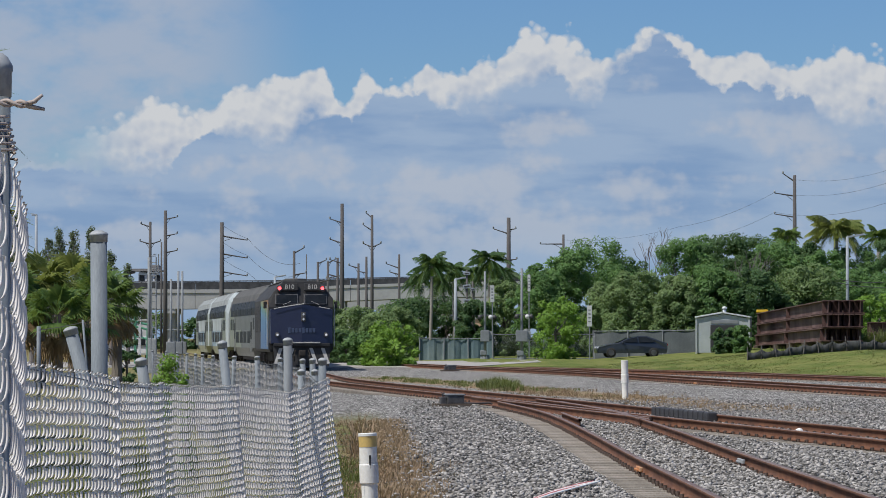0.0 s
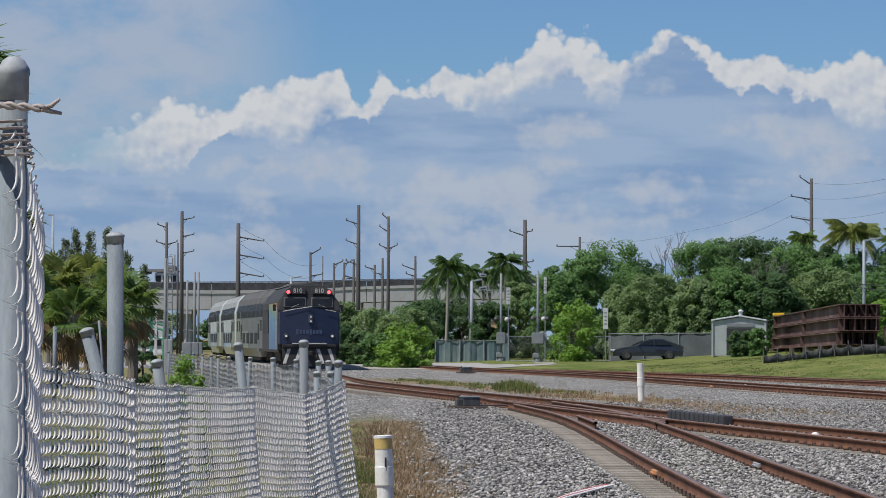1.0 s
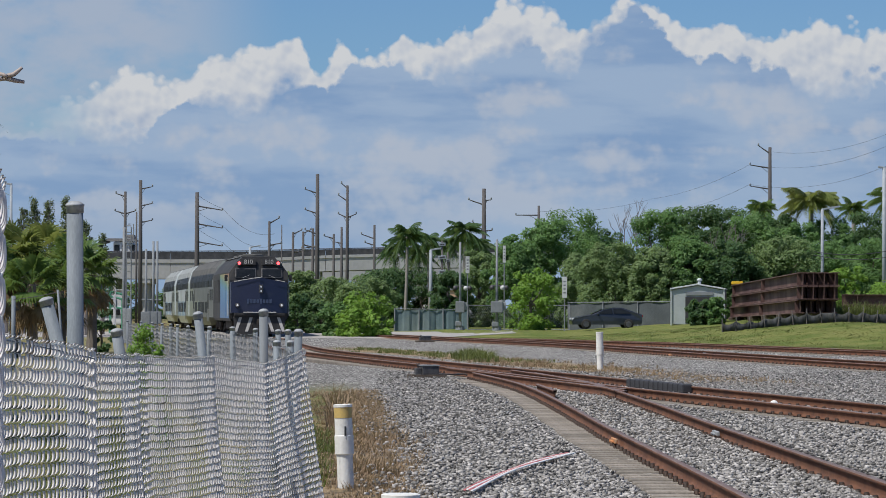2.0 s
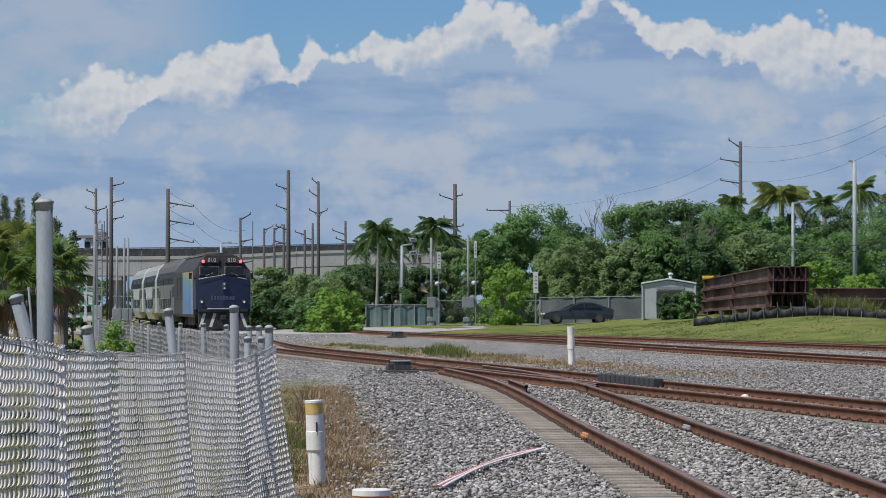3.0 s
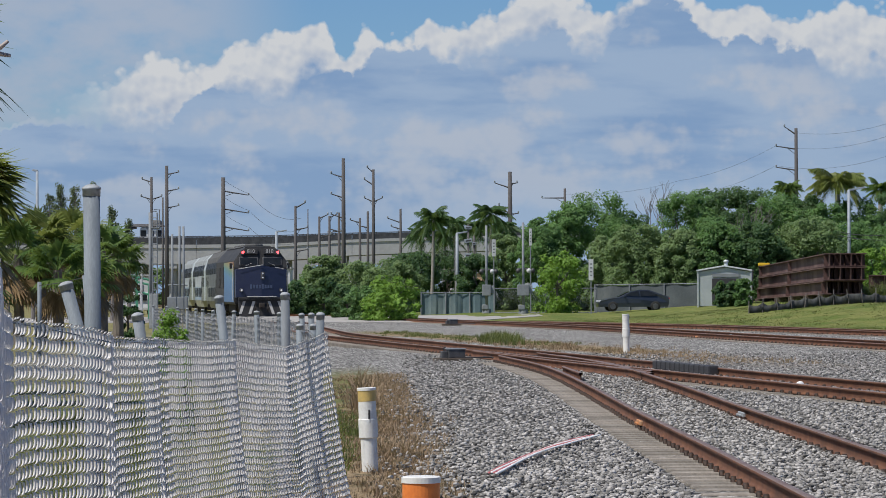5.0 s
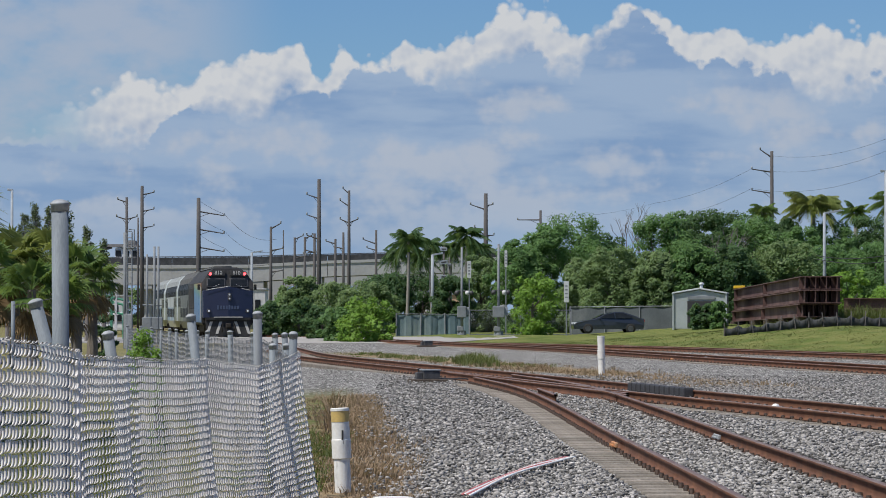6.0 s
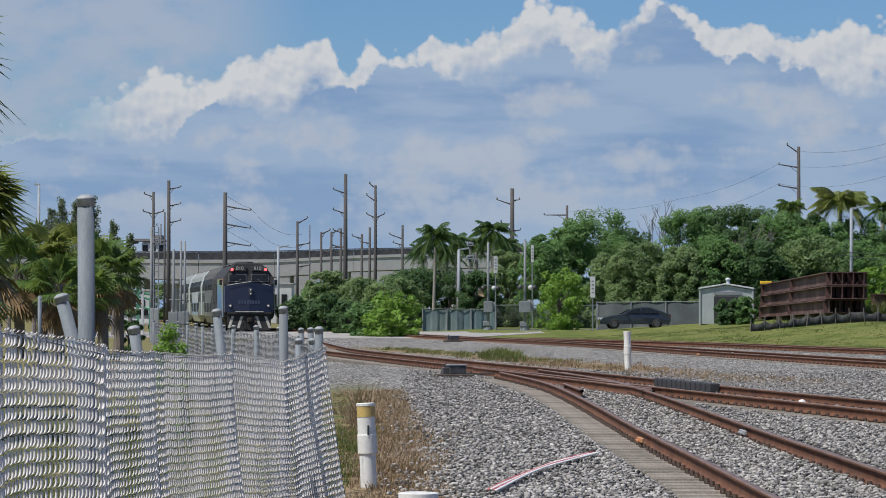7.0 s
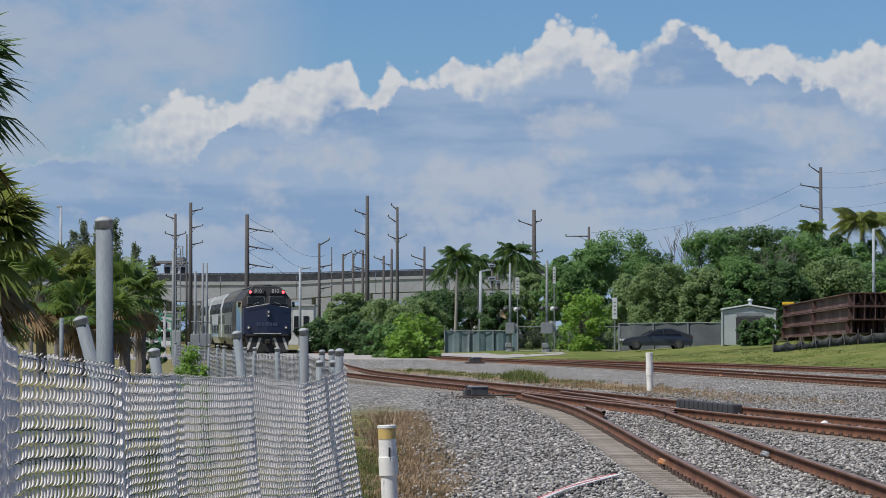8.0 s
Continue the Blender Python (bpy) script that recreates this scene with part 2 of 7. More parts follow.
L_LAWN = leaf_mat("lawn_blade", (0.105, 0.130, 0.042), (0.21, 0.220, 0.090))
L_DRY = leaf_mat("dry_blade", (0.21, 0.140, 0.090), (0.37, 0.275, 0.185), 0.7, 0.25)

# ---------------------------------------------------------------- mesh helpers


def part(name, bm, material, parent=None, label="", smooth=False):
    """Links a bmesh as one mesh object, under a thing or a part."""
    me = bpy.data.meshes.new(name)
    bm.to_mesh(me)
    bm.free()
    return linked(name, me, material, parent, label, smooth)


def linked(name, me, material, parent=None, label="", smooth=False):
    for m in material if isinstance(material, (list, tuple)) else [material]:
        me.materials.append(m)
    if smooth:
        me.polygons.foreach_set("use_smooth", [True] * len(me.polygons))
    ob = new(name, me)
    ob.parent = parent
    if label:
        ob["label"] = label
    return ob


def soup(name, verts, faces, material, parent=None, label="", smooth=False):
    """A mesh from arrays: verts (n, 3), faces (m, 3 or 4)."""
    me = bpy.data.meshes.new(name)
    verts, faces = np.asarray(verts, dtype=np.float32), np.asarray(faces, dtype=np.int32)
    k = faces.shape[1]
    me.vertices.add(len(verts))
    me.vertices.foreach_set("co", verts.ravel())
    me.loops.add(faces.size)
    me.loops.foreach_set("vertex_index", faces.ravel())
    me.polygons.add(len(faces))
    me.polygons.foreach_set("loop_start", np.arange(len(faces), dtype=np.int32) * k)
    me.update(calc_edges=True)
    return linked(name, me, material, parent, label, smooth)


def box(bm, c, s, m=None, bevel=0.0, taper=1.0):
    """A block with centre c and size s; bevelled edges; taper: the top's size against the foot's."""
    got = bmesh.ops.create_cube(bm, size=1.0)["verts"]
    for v in got:
        k = taper if v.co.z > 0 else 1.0
        v.co = Vector((v.co.x * s[0] * k, v.co.y * s[1] * k, v.co.z * s[2]))
    if bevel:
        edges = list({e for v in got for e in v.link_edges})
        res = bmesh.ops.bevel(bm, geom=edges, offset=bevel, segments=2, affect="EDGES", profile=0.6)
        got = list({v for f in res["faces"] for v in f.verts} | {v for v in got if v.is_valid})
    mm = Matrix.Translation(c) @ (m if m is not None else Matrix())
    bmesh.ops.transform(bm, matrix=mm, verts=got)
    return got


def tube(bm, pts, radii, seg=8, caps=True):
    """A round bar through pts, one radius or one for each point."""
    pts = [Vector(p) for p in pts]
    radii = [radii] * len(pts) if isinstance(radii, (int, float)) else radii
    rings = []
    for k, p in enumerate(pts):
        d = (pts[min(k + 1, len(pts) - 1)] - pts[max(k - 1, 0)]).normalized()
        a = d.orthogonal() if abs(d.z) < 0.9 else Vector((1, 0, 0))
        a = (a - d * a.dot(d)).normalized()
        b = d.cross(a)
        rings.append([bm.verts.new(p + (a * math.cos(2 * math.pi * i / seg) + b * math.sin(2 * math.pi * i / seg)) * radii[k]) for i in range(seg)])
    for r0, r1 in zip(rings, rings[1:]):
        for i in range(seg):
            bm.faces.new((r0[i], r0[(i + 1) % seg], r1[(i + 1) % seg], r1[i]))
    if caps:
        bm.faces.new(rings[0][::-1])
        bm.faces.new(rings[-1])


def lathe(bm, profile, seg=16, at=(0, 0, 0)):
    """A turned body round z from (radius, height) pairs."""
    tube_rings = []
    for r, h in profile:
        tube_rings.append([bm.verts.new((at[0] + r * math.cos(2 * math.pi * i / seg), at[1] + r * math.sin(2 * math.pi * i / seg), at[2] + h)) for i in range(seg)])
    for r0, r1 in zip(tube_rings, tube_rings[1:]):
        for i in range(seg):
            bm.faces.new((r0[i], r0[(i + 1) % seg], r1[(i + 1) % seg], r1[i]))
    bm.faces.new(tube_rings[0][::-1])
    bm.faces.new(tube_rings[-1])


def loft(bm, sections, close_ends=True):
    """A skin through rings of equal count."""
    rings = [[bm.verts.new(p) for p in s] for s in sections]
    n = len(rings[0])
    for r0, r1 in zip(rings, rings[1:]):
        for i in range(n):
            bm.faces.new((r0[i], r0[(i + 1) % n], r1[(i + 1) % n], r1[i]))
    if close_ends:
        bm.faces.new(rings[0][::-1])
        bm.faces.new(rings[-1])


def empty(name, at=(0, 0, 0), rz=0.0, **tags):
    ob = new(name)
    ob.empty_display_size = 0.2
    ob.matrix_basis = pose(*at, 0, 0, rz)
    return tagged(ob, **tags)


def spline(ctrl, step=1.0):
    """A smooth line through control points (x, y), at even steps of length; returns points and unit directions."""
    c = np.array(ctrl, dtype=float)
    c = np.vstack([2 * c[0] - c[1], c, 2 * c[-1] - c[-2]])
    fine = []
    for i in range(1, len(c) - 2):
        p0, p1, p2, p3 = c[i - 1], c[i], c[i + 1], c[i + 2]
        for u in np.linspace(0, 1, 40, endpoint=False):
            fine.append(0.5 * (2 * p1 + (p2 - p0) * u + (2 * p0 - 5 * p1 + 4 * p2 - p3) * u * u + (3 * p1 - p0 - 3 * p2 + p3) * u ** 3))
    fine.append(c[-2])
    fine = np.array(fine)
    for _ in range(30):
        fine[1:-1] = 0.5 * fine[1:-1] + 0.25 * (fine[:-2] + fine[2:])
    s = np.r_[0, np.cumsum(np.linalg.norm(np.diff(fine, axis=0), axis=1))]
    at = np.arange(0, s[-1], step)
    pts = np.column_stack([np.interp(at, s, fine[:, k]) for k in (0, 1)])
    d = np.gradient(pts, axis=0)
    return pts, d / np.linalg.norm(d, axis=1)[:, None]


# ---------------------------------------------------------------- plan: lines of the tracks (x east, y away from the eye)
LINE_A = [(19.5, -25), (13.2, 12), (10.0, 31), (8.1, 42), (6.45, 51.7), (5.45, 57.2), (4.5, 63), (3.07, 72), (1.78, 79.5), (0.26, 87.8), (-1.1, 95.6), (-4.3, 116),
          (-6.2, 140), (-7.45, 160), (-9.2, 176.5), (-11.27, 193), (-13.8, 210), (-19.2, 255), (-25.4, 305), (-34, 375), (-54, 520)]
LINE_N = [(4.1, -25), (3.85, 0), (3.58, 18), (3.42, 30), (3.26, 40), (3.16, 50), (2.98, 60), (2.68, 66.5), (2.05, 74.5)]
LINE_B = [(36, -40), (22.2, 30), (17.7, 60), (13.1, 90), (9.8, 113), (7.0, 134), (3.6, 152), (0.2, 168), (-3.4, 186), (-8, 208), (-15, 238)]
LINE_C = [(44, 15), (24, 88), (19.4, 105), (16.6, 116.5), (14.5, 126), (11.8, 138), (8.3, 148), (3.4, 160)]
RAIL_TOP = 0.18


def smooth01(v):
    v = np.clip(v, 0, 1)
    return v * v * (3 - 2 * v)


def ground_z(x, y):
    """Height of the ground: level yard, a grass bank to the east behind the tracks, gentle swell elsewhere."""
    x, y = np.asarray(x, float), np.asarray(y, float)
    bank = smooth01((y - (150 - 1.25 * (x - 12))) / 22.0) * smooth01((x - 4) / 22.0) * (1.15 - 0.30 * smooth01((x - 22) / 5.0))
    rest = smooth01((y - 168) / 25.0) * 0.28 * smooth01((x + 5) / 8)
    low = -0.10 * smooth01((-1.0 - x) / 3.0) * smooth01((150 - y) / 40)
    return np.where(bank > rest, bank, rest) + low - 0.02


def build_ground():
    xs = np.unique(np.r_[-3000, -1500, -700, -350, np.arange(-200, -60, 10), np.arange(-60, -12, 3), np.arange(-12, 30, 0.6), np.arange(30, 70, 3), np.arange(70, 210, 10), 350, 700, 1500, 3000])
    ys = np.unique(np.r_[-300, -100, -40, np.arange(-20, 20, 4), np.arange(20, 60, 0.8), np.arange(60, 240, 1.6), np.arange(240, 420, 12), 500, 700, 1200, 2200, 4200])
    gx, gy = np.meshgrid(xs, ys)
    gz = ground_z(gx, gy)
    rnd = np.random.RandomState(4)
    near = (np.abs(gx) < 30) & (gy > 10) & (gy < 240)
    gz = gz + near * rnd.uniform(-0.02, 0.02, gz.shape)
    n, m = len(xs), len(ys)
    verts = np.column_stack([gx.ravel(), gy.ravel(), gz.ravel()])
    i = (np.arange(m - 1)[:, None] * n + np.arange(n - 1)[None, :]).ravel()
    faces = np.column_stack([i, i + 1, i + n + 1, i + n])
    mt = bpy.data.materials.new("yard_ground")
    mt.use_nodes = True
    t = mt.node_tree
    b = t.nodes["Principled BSDF"]
    pos = nd(t, "ShaderNodeTexCoord").outputs["Object"]
    sep = nd(t, "ShaderNodeSeparateXYZ")
    t.links.new(pos, sep.inputs[0])
    x, y = sep.outputs[0], sep.outputs[1]
    patch = noise_tex(t, pos, 0.9, 6.0, 0.65)
    wob = op(t, "MULTIPLY", op(t, "SUBTRACT", patch, 0.5), 3.4)
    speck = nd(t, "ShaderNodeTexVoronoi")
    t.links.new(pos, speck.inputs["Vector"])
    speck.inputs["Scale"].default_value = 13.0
    tone = noise_tex(t, pos, 0.5, 5.0, 0.6)
    gravel = mixc(t, rng(t, tone, 0.35, 0.65), (0.345, 0.335, 0.32), (0.25, 0.24, 0.23))
    lightness = nd(t, "ShaderNodeSeparateColor", mode="HSV")
    t.links.new(speck.outputs["Color"], lightness.inputs[0])
    shade = nd(t, "ShaderNodeHueSaturation")
    t.links.new(op(t, "MULTIPLY_ADD", op(t, "POWER", lightness.outputs[0], 1.4), 1.75, 0.35), shade.inputs["Value"])
    t.links.new(gravel, shade.inputs["Color"])
    gravel = shade.outputs[0]
    # shade in the gaps between stones, put into the colour at cell edges
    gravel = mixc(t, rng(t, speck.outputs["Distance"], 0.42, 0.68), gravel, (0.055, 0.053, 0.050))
    blades = noise_tex(t, pos, 26.0, 5.0, 0.7)
    soil = mixc(t, rng(t, blades, 0.35, 0.65), (0.20, 0.145, 0.085), (0.36, 0.27, 0.165))
    soil = mixc(t, rng(t, patch, 0.52, 0.66), soil, (0.13, 0.115, 0.07))
    lawn = mixc(t, rng(t, noise_tex(t, pos, 0.35, 6.0, 0.65), 0.36, 0.64), (0.105, 0.150, 0.028), (0.235, 0.235, 0.075))
    lawn = mixc(t, rng(t, blades, 0.3, 0.7), lawn, mixc(t, 0.5, lawn, (0.05, 0.075, 0.02)))
    edge_w = op(t, "ADD", x, op(t, "ADD", op(t, "MULTIPLY", y, 0.030), op(t, "MULTIPLY", wob, 0.5)))
    m_west = op(t, "MULTIPLY", rng(t, edge_w, 1.25, 0.45), rng(t, op(t, "ADD", y, op(t, "MULTIPLY", wob, 6.0)), 70, 48))
    off = op(t, "ABSOLUTE", op(t, "ADD", op(t, "SUBTRACT", x, op(t, "MULTIPLY_ADD", y, -0.175, 20.55)), op(t, "MULTIPLY", wob, 0.35)))
    m_strip = op(t, "MULTIPLY", rng(t, off, 1.7, 0.8), op(t, "MULTIPLY", rng(t, y, 64, 84), rng(t, y, 142, 128)))
    line_c = op(t, "ADD", op(t, "MULTIPLY_ADD", x, 2.7, y), op(t, "MULTIPLY", wob, 1.0))
    m_lawn = op(t, "MULTIPLY", rng(t, line_c, 168.5, 172), rng(t, y, 95, 100))
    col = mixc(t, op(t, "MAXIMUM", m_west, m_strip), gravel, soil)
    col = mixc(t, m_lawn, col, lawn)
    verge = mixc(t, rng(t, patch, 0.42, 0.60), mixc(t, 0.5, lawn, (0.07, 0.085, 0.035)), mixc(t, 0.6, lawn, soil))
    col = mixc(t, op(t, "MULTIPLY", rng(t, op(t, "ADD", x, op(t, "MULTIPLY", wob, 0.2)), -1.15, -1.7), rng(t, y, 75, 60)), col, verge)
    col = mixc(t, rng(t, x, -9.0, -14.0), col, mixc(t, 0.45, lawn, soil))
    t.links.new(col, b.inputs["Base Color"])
    b.inputs["Roughness"].default_value = 0.95
    b.inputs["Specular IOR Level"].default_value = 0.2
    bp = nd(t, "ShaderNodeBump")
    bp.inputs["Strength"].default_value = 0.9
    bp.inputs["Distance"].default_value = 0.05
    hgt = op(t, "ADD", op(t, "MULTIPLY", op(t, "SUBTRACT", 1.0, speck.outputs["Distance"]), 0.7), op(t, "MULTIPLY", blades, 0.5))
    t.links.new(hgt, bp.inputs["Height"])
    t.links.new(bp.outputs[0], b.inputs["Normal"])
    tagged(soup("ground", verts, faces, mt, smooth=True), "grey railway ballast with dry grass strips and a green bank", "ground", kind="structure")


build_ground()

# ---------------------------------------------------------------- railway tracks
# rail section: half widths and heights above the tie (m)
FOOT, WEB, HEAD, RH = 0.075, 0.010, 0.036, 0.17


def rail_mesh(pts, dirs, off, top):
    """A flat-bottomed rail swept along a line, at a sideways distance."""
    prof = [(-FOOT, 0), (FOOT, 0), (FOOT, 0.014), (WEB + .012, 0.030), (WEB, 0.05), (WEB, 0.125), (HEAD, 0.135), (HEAD, 0.163), (HEAD - .010, RH),
            (-HEAD + .010, RH), (-HEAD, 0.163), (-HEAD, 0.135), (-WEB, 0.125), (-WEB, 0.05), (-WEB - .012, 0.030), (-FOOT, 0.014)]
    nor = np.column_stack([dirs[:, 1], -dirs[:, 0]])
    k = len(prof)
    verts = np.empty((len(pts), k, 3))
    for j, (a, h) in enumerate(prof):
        verts[:, j, :2] = pts + nor * (off + a)
        verts[:, j, 2] = top - RH + h
    i = np.arange(len(pts) - 1)[:, None] * k
    j = np.arange(k)[None, :]
    a, b = (i + j).ravel(), (i + (j + 1) % k).ravel()
    faces = np.column_stack([a, b, b + k, a + k])
    heads = np.tile(np.isin(np.arange(k), (7, 8, 9)), len(pts) - 1)
    return verts.reshape(-1, 3), faces, heads


def tie_mesh(length=2.55):
    bm = bmesh.new()
    box(bm, (0, 0, -0.09), (0.22, length, 0.18), bevel=0.02)
    me = bpy.data.meshes.new("tie")
    bm.to_mesh(me)
    bm.free()
    me.materials.append(M_TIE)
    return me


TIE = tie_mesh()
TRACKS = {}


def clip_bits(n):
    """One bent spring clip as a short arched strip: local x along the rail, y away from it."""
    prof = []
    for k in range(5):
        a = math.pi * k / 4
        prof.append((0.05 * math.cos(a), 0.055 * math.sin(a)))
    v = []
    for yy in (0.0, 0.045):
        for px, pz in prof:
            v.append((px, yy, pz))
        for px, pz in prof:
            v.append((px * 0.55, yy, pz * 0.55))
    f = []
    for k in range(4):
        f += [(k, k + 1, 11 + k, 10 + k), (5 + k, 15 + k, 16 + k, 6 + k), (k, 5 + k, 6 + k, k + 1), (10 + k, 11 + k, 16 + k, 15 + k)]
    return np.array(v), np.array(f)


def build_track(name, ctrl, label, near, drop=None, spacing=0.55, clips=None):
    pts, dirs = spline(ctrl, 1.0)
    TRACKS[name] = (pts, dirs)
    top = np.full(len(pts), RAIL_TOP) if drop is None else RAIL_TOP - drop[2] * smooth01((pts[:, 1] - drop[0]) / (drop[1] - drop[0]))
    track = empty("railway_track", (0, 0, 0), label=label, category="railway track", kind="structure")
    for off in (-0.755, 0.755):
        v, f, heads = rail_mesh(pts, dirs, off, top)
        ob = soup("rail", v, f, [M_RAIL, M_RAILTOP], track, "rust-brown steel rail with a worn top")
        ob.data.polygons.foreach_set("material_index", heads.astype(np.int32))
    tp, td = spline(ctrl, spacing)
    tt = np.interp(tp[:, 1], pts[:, 1], top) if pts[0, 1] < pts[-1, 1] else np.interp(tp[:, 1], pts[::-1, 1], top[::-1])
    box_v = np.array([(sx * .11, sy * 1.275, z) for z in (-.18, 0) for sx, sy in ((-1, -1), (1, -1), (1, 1), (-1, 1))])
    box_f = np.array([(0, 3, 2, 1), (4, 5, 6, 7), (0, 1, 5, 4), (1, 2, 6, 5), (2, 3, 7, 6), (3, 0, 4, 7)])
    rnd = random.Random(7)
    ties, far_v, far_f = [], [], []
    cv, cf = clip_bits(0)
    clip_v, clip_f = [], []
    for (x, y), (dx, dy), top_z in zip(tp, td, tt):
        if y < 14 or y > 330:
            continue
        a = math.atan2(dy, dx)
        z = top_z - RH - 0.004 + rnd.uniform(-.006, .006)
        a2 = a + rnd.uniform(-.012, .012)
        if near[0] < y < near[1]:
            ties.append((x, y, z, a2))
        else:
            c, s = math.cos(a2), math.sin(a2)
            far_f.append(box_f + len(far_v) * 8)
            far_v.append(np.column_stack([x + box_v[:, 0] * c - box_v[:, 1] * s, y + box_v[:, 0] * s + box_v[:, 1] * c, z + box_v[:, 2]]))
        if clips and clips[0] < y < clips[1]:
            for off in (-0.755, 0.755):
                for side in (-1, 1):
                    lx, ly = cv[:, 0], off + side * (FOOT - 0.01 + cv[:, 1])
                    c, s = math.cos(a), math.sin(a)
                    clip_f.append(cf + len(clip_v) * len(cv))
                    clip_v.append(np.column_stack([x + lx * c + ly * s, y + lx * s - ly * c, z + cv[:, 2]]))
    for x, y, z, a in ties:
        ob = new("tie", TIE)
        ob.parent = track
        ob.matrix_basis = Matrix.Translation((x, y, z)) @ Matrix.Rotation(a, 4, "Z")
    if far_v:
        tagged(soup("distant_ties", np.vstack(far_v), np.vstack(far_f), M_TIE, track), kind="stuff")
    if clip_v:
        tagged(soup("rail_clips", np.vstack(clip_v), np.vstack(clip_f), M_CLIP, track, "dark steel spring clips"), kind="stuff")
    return track


track_n = build_track("N", LINE_N, "rusty siding track on concrete ties diverging from a turnout", (20, 75), spacing=0.5, clips=(18, 75))
track_a = build_track("A", LINE_A, "rusty main track on concrete ties in grey ballast", (38, 125), drop=(120, 160, 0.13), spacing=0.5, clips=(36, 125))
track_b = build_track("B", LINE_B, "rusty second track on concrete ties beside the grass bank", (80, 145), spacing=0.5, clips=(80, 150))
track_c = build_track("C", LINE_C, "rusty third track at the foot of the grass bank", (90, 150), spacing=0.6, clips=(95, 140))


# ---------------------------------------------------------------- the sagging chain-link fence beside the path
# along the fabric: distance, x, top, bottom, sideways swing of the foot
FABRIC = [(3.6, -0.530, 1.986, -.05, 0.0), (3.9, -0.541, 1.932, -.05, 0.0), (4.3, -0.592, 1.902, -.05, 0.0), (5.4, -0.755, 1.846, -.05, 0.0), (7.3, -1.023, 1.756, -.05, 0.0), (9.6, -1.354, 1.668, -.05, 0.0),
          (10.9, -1.50, 1.655, -.06, 0.000), (11.25, -1.495, 1.642, -.06, 0.000), (11.8, -1.41, 1.605, -.06, 0.005), (12.3, -1.31, 1.562, -.06, 0.010), (14.2, -1.53, 1.54, -.06, 0.015),
          (15.9, -1.70, 1.515, -.06, 0.025), (16.2, -1.72, 1.505, -.06, 0.030), (16.7, -1.65, 1.49, -.06, 0.040), (17.2, -1.585, 1.472, -.06, 0.050), (18.1, -1.685, 1.458, -.06, 0.065), (18.6, -1.67, 1.452, -.06, 0.075),
          (19.2, -1.47, 1.437, -.06, 0.080), (19.8, -1.33, 1.426, -.06, 0.085), (20.5, -1.385, 1.41, -.06, 0.085), (20.8, -1.29, 1.38, -.06, 0.090), (21.4, -1.08, 1.354, -.06, 0.100), (21.7, -1.06, 1.365, -.06, 0.110), (22.2, -0.94, 1.397, -.06, 0.125), (22.8, -0.85, 1.43, -.06, 0.150)]
# the same boundary further on: distance, x, top
BEYOND = [(23.6, -0.93, 1.40), (26.0, -1.10, 1.42), (28.5, -1.30, 1.43), (33, -1.55, 1.45), (38, -2.06, 1.45), (45, -3.10, 1.42), (55, -4.25, 1.40), (66, -5.55, 1.38), (84, -8.0, 1.36)]


